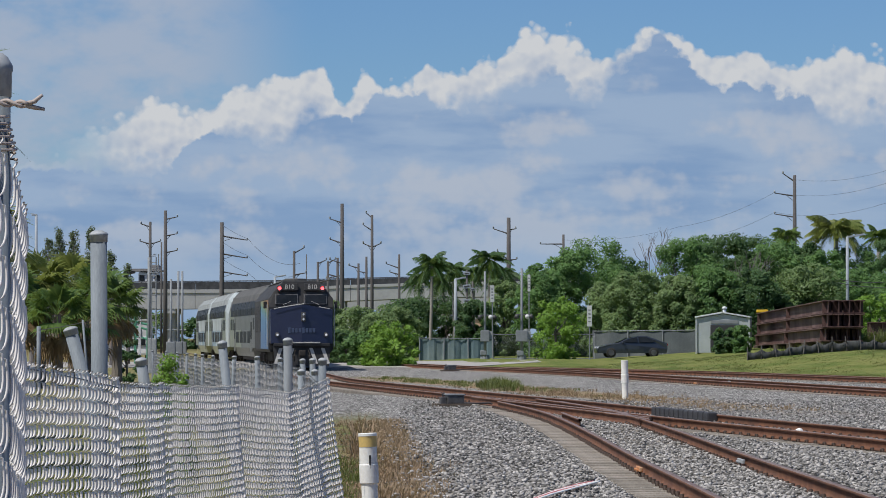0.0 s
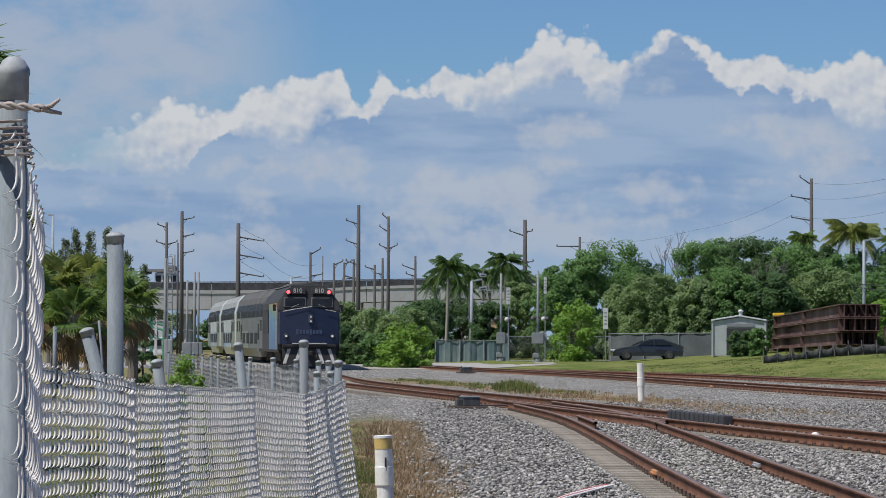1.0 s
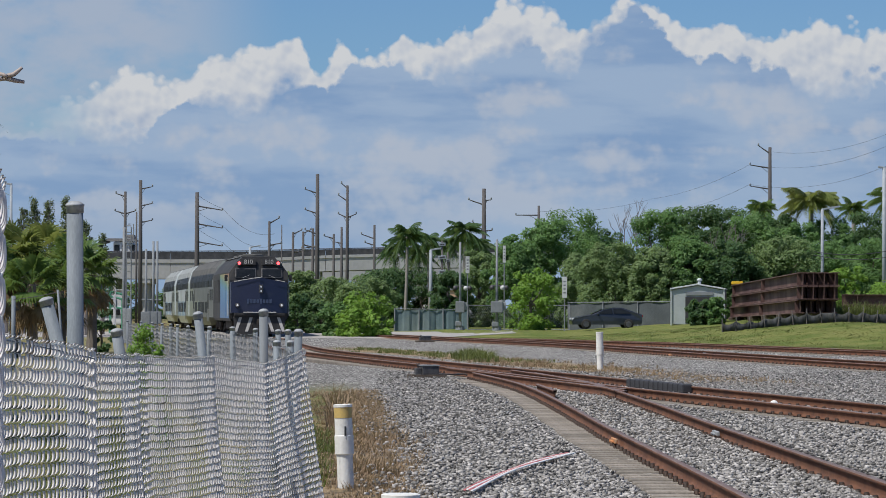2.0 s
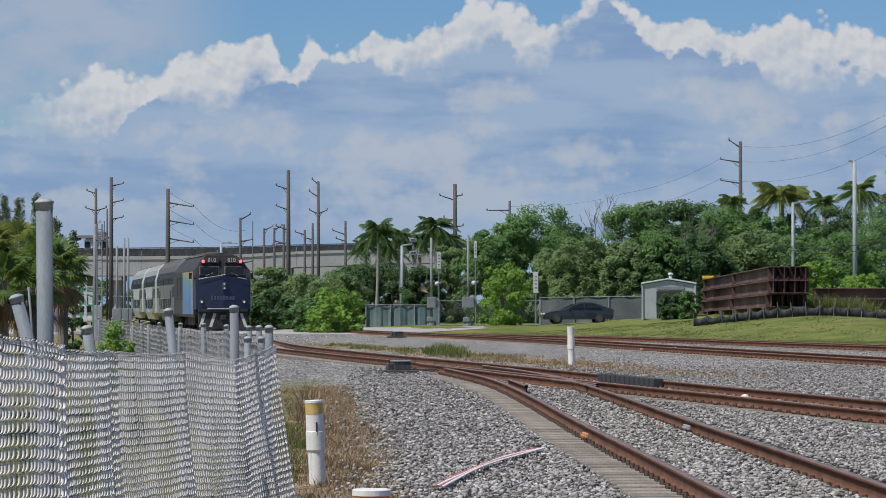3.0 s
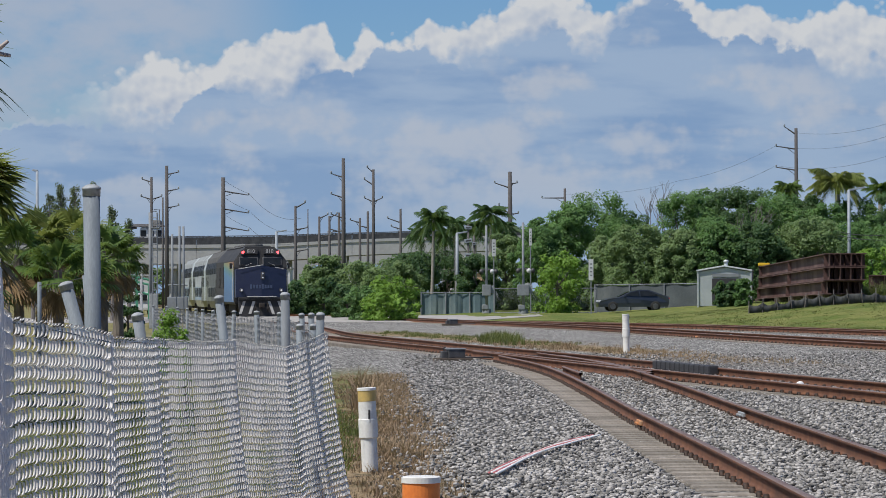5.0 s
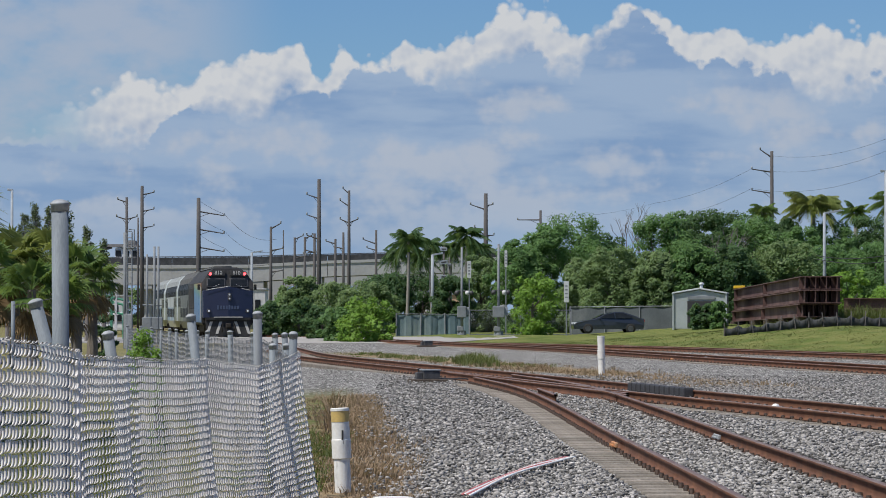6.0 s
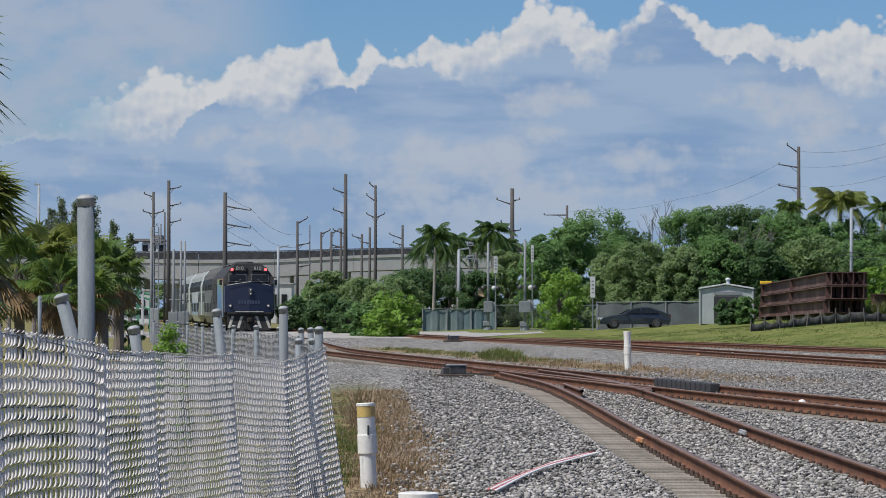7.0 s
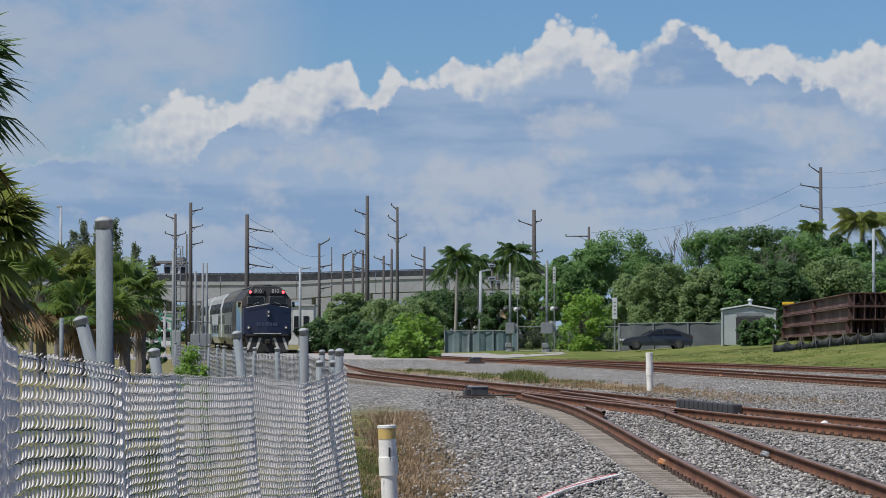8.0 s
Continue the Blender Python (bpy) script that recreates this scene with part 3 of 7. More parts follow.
def fabric_mesh(name, rows, mesh, radius, parent, material, label, pitch=0.07, deep=0.010, seg=5, seed=2, dense=False):
    """Chain-link fabric: upright wound wires hooked into one another, on a surface that follows the rows."""
    r = np.array(rows, float)
    at = np.linspace(0, len(r) - 1, 1600)
    full = np.column_stack([np.interp(at, np.arange(len(r)), r[:, k]) for k in range(r.shape[1])])
    for _ in range(14):
        full[1:-1, 1:] = 0.5 * full[1:-1, 1:] + 0.25 * (full[:-2, 1:] + full[2:, 1:])
    s = np.r_[0, np.cumsum(np.hypot(np.diff(full[:, 0]), np.diff(full[:, 1])))]
    height = (full[:, 2] - full[:, 3]).max()
    rnd = np.random.RandomState(seed)
    tx, ty = np.gradient(full[:, 1]), np.gradient(full[:, 0])
    ln = np.hypot(tx, ty)
    tx, ty = tx / ln, ty / ln
    # loose fabric bunches across the path; sparse wires in folds imitate their dark shade
    if dense:
        face = np.abs(tx + 0.09 * ty)
        step = np.where(full[:, 0] < 10.7, 0.050, np.where(face * np.sign(tx) > 0.05, np.clip(0.0125 / np.maximum(face, 0.02), 0.028, 0.085), 0.22))
        c = np.r_[0, np.cumsum(np.diff(s) / step[:-1])]
        us = np.interp(np.arange(0.5, c[-1]), c, s)
    else:
        us = (np.arange(int(s[-1] / pitch)) + 0.5) * pitch
    count, per = len(us), 12
    n = (int(height / mesh) + 2) * per + 1
    v = (np.arange(n) - 0.62 * per) * mesh / per                 # down from the top edge, a short first row
    w = (np.arange(n) / per) % 1.0
    front = w < 0.86                                             # long run in front, short run behind
    k = np.clip(w / 0.86, 0, 1)
    lean = np.where(front, 0.05 - 0.32 * k ** 4.5, -0.27 + 0.32 * (w - 0.86) / 0.14)
    bulge = np.where(front, 0.25 * np.sin(np.pi * k) - 0.5 * k ** 9, -1.8 * np.sin(np.pi * (w - 0.86) / 0.14) - 0.35)
    # back run thinned: open slits stand in for the shaded knuckle lines
    gauge = np.where(front, 1.0 - 0.30 * k ** 8, 0.22)
    keep = v > -0.30 * mesh
    v, w, lean, bulge, gauge = v[keep], w[keep], lean[keep], bulge[keep], gauge[keep]
    n = len(v)
    gap = np.gradient(us)[:, None]
    u = us[:, None] + lean[None, :] * np.minimum(gap, 0.07) * 0.75 + rnd.uniform(-0.10, 0.10, (count, 1)) * gap
    get = lambda q: np.interp(u, s, full[:, q])
    d, x, top, bot, swing = (get(q) for q in range(5))
    f = v[None, :] / np.maximum(top - bot, 0.1)
    ripple = 0.006 * np.sin(u * 5.1 + 1.7 * np.sin(v * 2.2)[None, :]) * np.minimum(f * 3, 1) + 0.004 * np.sin(u * 11.3 + v[None, :] * 3.1)
    px = x + swing * f ** 1.5 + ripple
    pz = top - v[None, :] * np.minimum(1.0, (top - bot) / height)
    pz = pz + 0.010 * np.sin(u * 2.3 + f * 2.0) + rnd.uniform(-0.004, 0.004, (count, 1))
    ax, ay = np.interp(u, s, tx), np.interp(u, s, ty)
    nx, ny = ay, -ax
    twist = bulge[None, :] * deep
    px, d = px + nx * twist, d + ny * twist
    ang = 2 * np.pi * np.arange(seg) / seg
    ca, sa = np.cos(ang) * radius, np.sin(ang) * radius * (1.3 if dense else 1.0)
    V = np.empty((count, n, seg, 3))
    ga = gauge[None, :, None] * np.interp(d, [3.6, 5.5, 9.5, 11.0], [0.34, 0.45, 0.7, 1.0])[..., None]
    V[..., 0] = px[..., None] + (nx[..., None] * ca + ax[..., None] * sa) * ga
    V[..., 1] = d[..., None] + (ny[..., None] * ca + ay[..., None] * sa) * ga
    V[..., 2] = pz[..., None]
    i = (np.arange(count)[:, None, None] * n + np.arange(n - 1)[None, :, None]) * seg
    j = np.arange(seg)[None, None, :]
    a, b = (i + j).ravel(), (i + (j + 1) % seg).ravel()
    return tagged(soup(name, V.reshape(-1, 3), np.column_stack([a, b, b + seg, a + seg]), material, parent, label, smooth=True), kind="stuff")


def fence_post(parent, x, d, top, radius, foot=(0, 0), material=None):
    """A round steel post with a pressed dome cap; foot: how far its base stands off from under its top."""
    h = top + 0.12
    bm = bmesh.new()
    bot = Vector((x + foot[0], d + foot[1], top - h))
    tip = Vector((x, d, top - 0.02))
    tube(bm, [bot, bot.lerp(tip, 0.5), tip], radius, 14)
    p = part("post", bm, material or M_GALV, parent, smooth=True)
    bm = bmesh.new()
    lathe(bm, [(radius * 1.07, -0.034), (radius * 1.09, -0.004), (radius * 1.16, -0.002), (radius * 1.16, 0.004), (radius * 1.04, 0.008), (radius * 0.80, 0.015), (radius * 0.45, 0.020), (radius * 0.1, 0.021)], 14)
    axis = (tip - bot).normalized()
    bmesh.ops.transform(bm, matrix=Matrix.Translation(tip) @ Vector((0, 0, 1)).rotation_difference(axis).to_matrix().to_4x4(), verts=bm.verts)
    part("post_cap", bm, M_GALVCAP, p, smooth=True)
    return p


fence = empty("chain_link_fence", (0, 0, 0), label="sagging silver chain-link fence on leaning grey pipe posts", category="fence")
fabric_mesh("fence_fabric", FABRIC, 0.063, 0.0054, fence, M_WIRE, "loose silver chain-link fabric with wavy folds", deep=0.008, dense=True)
for x, d, top, r, foot in ((-0.546, 3.72, 2.077, 0.0175, (0.0, 0)), (-1.571, 13.9, 2.217, 0.038, (0.02, 0)), (-2.26, 18.5, 1.795, 0.040, (0.50, 0.05)), (-2.00, 20.2, 1.595, 0.037, (0.24, 0.1)),
                           (-1.557, 21.5, 1.706, 0.0315, (0.20, 0)), (-1.12, 22.0, 1.726, 0.032, (0.02, 0)), (-0.905, 22.95, 1.575, 0.030, (-0.05, 0.1))):
    fence_post(fence, x, d, top, r, foot)
# the cut end of the barbed strand, twisted of two wires with two spread tips
bm = bmesh.new()
for ph in (0, math.pi):
    tube(bm, [(-0.589 + 0.0041 * k, 3.69 + 0.003 * math.cos(k * 0.75 + ph), 2.018 - 0.0003 * k + 0.003 * math.sin(k * 0.75 + ph)) for k in range(22)], 0.0026, 6)
tube(bm, [(-0.507, 3.69, 2.012), (-0.495, 3.688, 2.015), (-0.485, 3.686, 2.023)], [0.0031, 0.0029, 0.002], 6)
tube(bm, [(-0.508, 3.69, 2.011), (-0.495, 3.692, 2.008), (-0.483, 3.694, 2.006)], [0.0031, 0.0029, 0.002], 6)
part("barbed_strand", bm, M_BARB, fence, "twisted rusty wire end", smooth=True)
bm = bmesh.new()
for k in range(6):
    tube(bm, [(-0.552 + 0.024 * math.cos(a) + 0.002 * k, 3.70 + 0.026 * math.sin(a), 1.985 - 0.008 * k + 0.002 * a) for a in np.linspace(0, 6.2, 12)], 0.002, 5)
part("tie_wire", bm, M_BARB, fence, smooth=True)
bm = bmesh.new()
tube(bm, [(x, d, t - 0.035) for d, x, t, *_ in FABRIC[5:]], 0.003, 5)
part("tension_wire", bm, M_GALV, fence, smooth=True)

far_fence = empty("chain_link_fence", (0, 0, 0), label="low grey chain-link boundary fence running away beside the track", category="fence")
fabric_mesh("fence_fabric", [(d, x, t - 0.04, -0.08, 0.0) for d, x, t in BEYOND], 0.085, 0.0024, far_fence, M_WIRE_FAR, "dull silver chain-link fabric", pitch=0.085, seg=4)
rnd = random.Random(5)
for x_, d_, t_, r_ in ((-1.33, 28.6, 1.43, 0.033), (-1.16, 27.6, 1.44, 0.030), (-1.31, 30.6, 1.52, 0.03), (-1.52, 33, 1.50, 0.03), (-2.03, 38, 1.48, 0.03), (-2.50, 41, 1.48, 0.036), (-3.08, 45, 1.46, 0.032),
                       (-3.52, 49, 1.44, 0.03), (-4.0, 53, 1.42, 0.03), (-4.5, 57, 1.42, 0.03), (-4.95, 61, 1.41, 0.03), (-5.5, 65.5, 1.40, 0.03), (-6.1, 70, 1.40, 0.03), (-6.9, 76, 1.40, 0.03), (-8, 84, 1.38, 0.03)):
    fence_post(far_fence, x_, d_, t_, r_, (rnd.uniform(-.05, .05), 0))


# ---------------------------------------------------------------- marker posts, switch machine and track fittings


def marker_post(x, d, top, radius, band, label, lean=(0, 0), digit=False, collar=0.45):
    thing = empty("marker_post", (x, d, -0.05), label=label, category="marker post")
    h = top + 0.05
    lx, ly = lean
    at = lambda k: Vector((lx * (k - 1.0), ly * (k - 1.0), h * k))
    bm = bmesh.new()
    tube(bm, [at(0), at(collar)], radius * 0.90, 32)
    part("lower_pipe", bm, M_PVC, thing)
    bm = bmesh.new()
    tube(bm, [at(collar - 0.02), at(collar - 0.015), at(collar + 0.19), at(collar + 0.20), at(0.86)], [radius * 1.0, radius * 1.06, radius * 1.06, radius, radius * 0.97], 32)
    part("upper_pipe", bm, M_PVC, thing)
    bm = bmesh.new()
    tube(bm, [at(0.845), at(0.985)], radius * 1.0, 32)
    part("colour_band", bm, band, thing, "faded coloured band")
    bm = bmesh.new()
    tube(bm, [at(0.965), at(0.968), at(0.996), at(1.0)], [radius * 0.9, radius * 1.05, radius * 1.05, radius * 0.95], 32)
    part("cap", bm, M_PVC, thing)
    if digit:
        cu = bpy.data.curves.new("digit", "FONT")
        cu.body, cu.size, cu.extrude, cu.align_x = "1", 0.19, 0.002, "CENTER"
        ob = new("digit", cu)
        me = bpy.data.meshes.new_from_object(ob)
        bpy.data.objects.remove(ob)
        me.transform(Matrix.Translation((0.018 + lx * -0.3, -radius * 1.012, h * 0.60)) @ Matrix.Rotation(radians(90), 4, "X"))
        linked("digit", me, M_INK, thing, "black figure one")
    return thing


marker_post(-0.735, 29.6, 0.80, 0.0875, M_YELLOW, "white PVC marker post with a yellow band and black figure", (-0.035, 0.0), True)
marker_post(-0.085, 14.3, 0.865, 0.0875, M_ORANGE, "short white PVC marker post with an orange band", (0, 0), collar=0.3)
marker_post(5.11, 86, 1.075, 0.10, M_PVC, "plain white PVC marker post in the gravel between tracks", (-0.02, 0))


def switch_machine(x, d, rz, label):
    thing = empty("switch_machine", (x, d, -0.02), rz, label=label, category="switch machine")
    bm = bmesh.new()
    box(bm, (0.06, 0, 0.19), (0.42, 0.5, 0.22), bevel=0.025)
    part("housing", bm, M_DARKMETAL, thing, "dark grey cast housing")
    bm = bmesh.new()
    box(bm, (0.06, 0, 0.315), (0.46, 0.54, 0.035), bevel=0.012)
    part("cover", bm, M_STEELGREY, thing, "lighter grey lid")
    bm = bmesh.new()
    box(bm, (-0.22, 0, 0.16), (0.16, 0.3, 0.2), bevel=0.03)
    tube(bm, [(-0.22, -0.05, 0.22), (-0.26, -0.06, 0.34), (-0.20, -0.06, 0.36)], 0.02, 8)
    part("hand_lever", bm, M_DARKMETAL, thing)
    bm = bmesh.new()
    for yy in (-0.28, 0.28):
        box(bm, (0, yy, 0.04), (0.9, 0.16, 0.1), bevel=0.015)
    part("timber_base", bm, M_TIMBER, thing)
    bm = bmesh.new()
    tube(bm, [(0.25, 0, 0.10), (0.7, 0.12, 0.09), (1.3, 0.2, 0.10)], 0.02, 8)
    part("throw_rod", bm, M_DARKMETAL, thing)
    return thing


M_DARKMETAL = mat("dark_grey_metal", (0.055, 0.055, 0.06), (0.11, 0.11, 0.115), 0.55, 0.4, 6, 0.1)
M_TIMBER = mat("tarred_timber", (0.07, 0.055, 0.045), (0.13, 0.105, 0.085), 0.95, 0, 4, 0.4, 40)
switch_machine(0.22, 76.5, 10, "dark grey switch machine on timbers beside the turnout")
switch_machine(0.35, 157.0, 12, "far grey switch machine beside the second track")


def guard_block():
    """Dark rubber crossing pads beside the outer rail behind the frog."""
    pts, dirs = TRACKS["A"]
    thing = empty("rail_guard", (0, 0, 0), label="black ribbed guard plates along the outer rail", category="rail guard")
    for k in range(12):
        d = 61.4 + k * 0.42
        i = int(np.argmin(np.abs(pts[:, 1] - d)))
        dx, dy = dirs[i]
        bm = bmesh.new()
        box(bm, (0, 0, 0), (0.22, 0.36, 0.19), bevel=0.03)
        ob = part("plate", bm, M_INK, thing)
        nx, ny = (dy, -dx)
        off = 0.92
        x = np.interp(d, pts[:, 1] if pts[0, 1] < pts[-1, 1] else pts[::-1, 1], pts[:, 0] if pts[0, 1] < pts[-1, 1] else pts[::-1, 0])
        ob.matrix_basis = Matrix.Translation((x + 0.63, d + 0.1, 0.12)) @ Matrix.Rotation(math.atan2(-dx, dy), 4, "Z")
    return thing


guard_block()


def point_rails():
    """Frog, closure and wing rails of the turnout where the two routes part."""
    thing = empty("turnout", (0, 0, 0), label="worn turnout frog and switch blades of rusty steel", category="turnout")
    for ctrl, name in (([(2.36, 77.0), (3.0, 71.5), (3.5, 66.5), (3.72, 62.0), (3.76, 58)], "closure_rail"), ([(0.75, 79.8), (1.65, 74.0), (2.25, 69.8), (2.95, 65.4), (3.6, 61.5), (4.05, 58.9)], "closure_rail"),
                       ([(3.35, 62.5), (3.68, 60.4), (3.95, 57.2)], "wing_rail"), ([(2.45, 62.8), (2.52, 60.5), (2.60, 57.5)], "check_rail")):
        pts, dirs = spline(ctrl, 0.5)
        v, f, heads = rail_mesh(pts, dirs, 0.0, np.full(len(pts), RAIL_TOP + 0.003))
        ob = soup(name, v, f, [M_RAIL, M_RAILTOP], thing)
        ob.data.polygons.foreach_set("material_index", heads.astype(np.int32))
    bm = bmesh.new()
    box(bm, (3.72, 61.2, 0.09), (0.16, 1.6, 0.14), Matrix.Rotation(radians(6), 4, "Z"), bevel=0.02)
    part("frog", bm, M_RAILTOP, thing, "bright worn frog casting")
    for k in range(3):
        bm = bmesh.new()
        tube(bm, [(1.0 + k * .1, 77.8 - k * 0.6, 0.06), (2.5 + k * .1, 78.3 - k * 0.6, 0.06)], 0.025, 6)
        part("switch_rod", bm, M_DARKMETAL, thing)


point_rails()

M_REDWHITE = mat("faded_red_tape", (0.36, 0.05, 0.06), (0.52, 0.22, 0.22), 0.6, 0, 3, 0.05)
# striped tape lying on the ballast
thing = empty("barrier_tape", (0, 0, 0), label="crumpled red and white barrier tape lying on ballast", category="tape")
line = [(0.46, 27.8), (0.62, 29.0), (0.88, 30.8), (1.15, 32.4), (1.45, 33.8), (1.80, 35.2)]
pts, dirs = spline(line, 0.12)
for k, (off, m) in enumerate(((-0.042, M_REDWHITE), (-0.018, M_PVC), (0.004, M_REDWHITE), (0.026, M_PVC))):
    n = len(pts)
    v = np.empty((n, 2, 3))
    for j, w in enumerate((-0.011, 0.011)):
        v[:, j, 0] = pts[:, 0] + dirs[:, 1] * (off + w) + 0.003 * np.sin(np.arange(n) * 0.17 + k)
        v[:, j, 1] = pts[:, 1] - dirs[:, 0] * (off + w)
        v[:, j, 2] = 0.070 + 0.006 * np.sin(np.arange(n) * 0.15 + k * 1.3) + 0.012 * (1 - j)
    i = np.arange(n - 1) * 2
    ob = soup("tape_strip", v.reshape(-1, 3), np.column_stack([i, i + 1, i + 3, i + 2]), m, thing)
    so = ob.modifiers.new("thick", "SOLIDIFY")
    so.thickness = 0.004
# short black pipe end in the gravel
bm = bmesh.new()
tube(bm, [(0.02, 20.6, 0.02), (0.35, 20.9, 0.05)], 0.05, 10)
tagged(part("pipe", bm, M_INK, smooth=True), "short black plastic pipe lying in the gravel", "pipe")
M_BOND = mat("orange_marking_paint", (0.55, 0.20, 0.06), (0.40, 0.26, 0.16), 0.7, 0, 12, 0.1)
# painted patches on the rails where bonds are fixed
for x, d, m in ((2.485, 38.0, M_BOND), (3.985, 40.4, M_GALVCAP), (9.05, 109.0, M_BOND), (10.6, 112.5, M_GALVCAP)):
    bm = bmesh.new()
    box(bm, (0, 0, 0), (0.04, 0.55, 0.06), bevel=0.012)
    for k in range(3):
        tube(bm, [(-0.03, -0.14 + 0.14 * k, -0.01), (-0.05, -0.14 + 0.14 * k, -0.01)], 0.018, 8)
    ob = tagged(part("rail_bond", bm, m), "bolted rail bond daubed with bright paint", "rail bond", group="rail bonds")
    ob.matrix_basis = pose(x - 0.045, d, 0.09, 0, 0, 1.5)
bm = bmesh.new()
bmesh.ops.create_icosphere(bm, subdivisions=2, radius=0.09)
for v in bm.verts:
    v.co *= 1 + 0.25 * noise.noise(v.co * 14)
ob = tagged(part("pale_stone", bm, M_PVC), "pale round stone lying between the rails", "stone")
ob.matrix_basis = pose(5.95, 51.0, 0.12)


def ballast_stones():
    """Loose crushed stones on the ballast, closest ones largest in number."""
    rnd = np.random.RandomState(11)
    base = bmesh.new()
    bmesh.ops.create_icosphere(base, subdivisions=1, radius=1.0)
    shapes = []
    for k in range(10):
        v = np.array([p.co for p in base.verts])
        v = v * (1 + rnd.uniform(-0.55, 0.45, (len(v), 1))) * rnd.uniform((0.9, 0.6, 0.42), (1.3, 0.95, 0.75))
        shapes.append(v)
    base.faces.ensure_lookup_table()
    faces = np.array([[q.index for q in f.verts] for f in base.faces])
    base.free()
    spots = []
    for y0, y1, dens in ((19, 27, 520), (27, 36, 380), (36, 48, 200), (48, 64, 90), (64, 84, 36)):
        half0 = 784 / 5400 * 1.16
        n = int((y1 - y0) * (half0 * (y0 + y1) / 2 + 1.2) * dens)
        y = rnd.uniform(y0, y1, n)
        x = -1.0 + rnd.uniform(0, 1, n) * (half0 * y + 1.2)
        keep = rnd.uniform(0, 1, n) < 1 / (1 + np.exp(-(x + 0.026 * (y - 33) - 0.16 + 0.22 * np.sin(y * 0.9)) * 4.5))
        spots.append(np.column_stack([x, y])[keep])
    spots = np.vstack(spots)
    # between rails the stones lie lower than on the shoulders
    lines = [TRACKS[k] for k in "NA"]
    z = np.zeros(len(spots))
    rail_hit = np.zeros(len(spots), bool)
    for pts, dirs in lines:
        order = np.argsort(pts[:, 1])
        xc = np.interp(spots[:, 1], pts[order, 1], pts[order, 0])
        ok = spots[:, 1] < pts[:, 1].max()
        off = np.abs(spots[:, 0] - xc)
        rail_hit |= ok & (np.abs(off - 0.755) < 0.10)
        inside = ok & (off < 1.36)
        z = np.where(inside & (off < 0.70), 0.012 + 0 * z, np.where(inside, -0.06, z))
    spots, z = spots[~rail_hit], z[~rail_hit]
    n = len(spots)
    size = rnd.uniform(0.014, 0.034, n)
    a = rnd.uniform(0, 2 * np.pi, n)
    tilt = rnd.uniform(-0.7, 0.7, n)
    pick = rnd.randint(0, len(shapes), n)
    sh = np.array(shapes)[pick] * size[:, None, None]
    ct, st = np.cos(tilt)[:, None], np.sin(tilt)[:, None]
    y1 = sh[..., 1] * ct - sh[..., 2] * st
    z1 = sh[..., 1] * st + sh[..., 2] * ct
    ca, sa = np.cos(a)[:, None], np.sin(a)[:, None]
    V = np.empty_like(sh)
    V[..., 0] = sh[..., 0] * ca - y1 * sa + spots[:, :1]
    V[..., 1] = sh[..., 0] * sa + y1 * ca + spots[:, 1:]
    V[..., 2] = z1 + (z + rnd.uniform(-0.004, 0.03, n))[:, None]
    k = sh.shape[1]
    F = (faces[None] + (np.arange(n) * k)[:, None, None]).reshape(-1, 3)
    tagged(soup("ballast_stones", V.reshape(-1, 3), F, M_STONE), "loose grey crushed ballast stones between the tracks", "ballast", kind="stuff")


ballast_stones()


# ---------------------------------------------------------------- plants


def at_sight(px, d):
    """Sideways place of a bearing (in thousandths of the lens's half picture) at a distance."""
    return (px - 784.0) / 5400.0 * d


def leaf_cloud(name, centres, radii, per, size, material, parent, seed, squash=0.8, label=""):
    """Leaves as small bent blades, gathered in clumps round the centres."""
    rnd = np.random.RandomState(seed)
    c = np.repeat(np.asarray(centres, float), per, axis=0)
    r = np.repeat(np.asarray(radii, float), per)
    n = len(c)
    v = rnd.normal(size=(n, 3))
    v /= np.linalg.norm(v, axis=1)[:, None]
    p = c + v * (r * rnd.uniform(0.35, 1.0, n) ** 0.5)[:, None] * np.array([1, 1, squash])
    nor = v * 0.7 + rnd.normal(size=(n, 3)) * 0.5 + np.array([-0.25, -0.22, 0.62])
    nor /= np.linalg.norm(nor, axis=1)[:, None]
    a = np.cross(nor, rnd.normal(size=(n, 3)))
    a /= np.linalg.norm(a, axis=1)[:, None]
    b = np.cross(nor, a)
    s = size * rnd.uniform(0.6, 1.35, n)[:, None]
    V = np.empty((n, 4, 3))
    V[:, 0] = p - a * s
    V[:, 1] = p - b * s * 0.45 - nor * s * 0.15
    V[:, 2] = p + a * s
    V[:, 3] = p + b * s * 0.45 - nor * s * 0.15
    i = np.arange(n)[:, None] * 4
    return soup(name, V.reshape(-1, 3), np.hstack([i, i + 1, i + 2, i + 3]), material, parent, label)


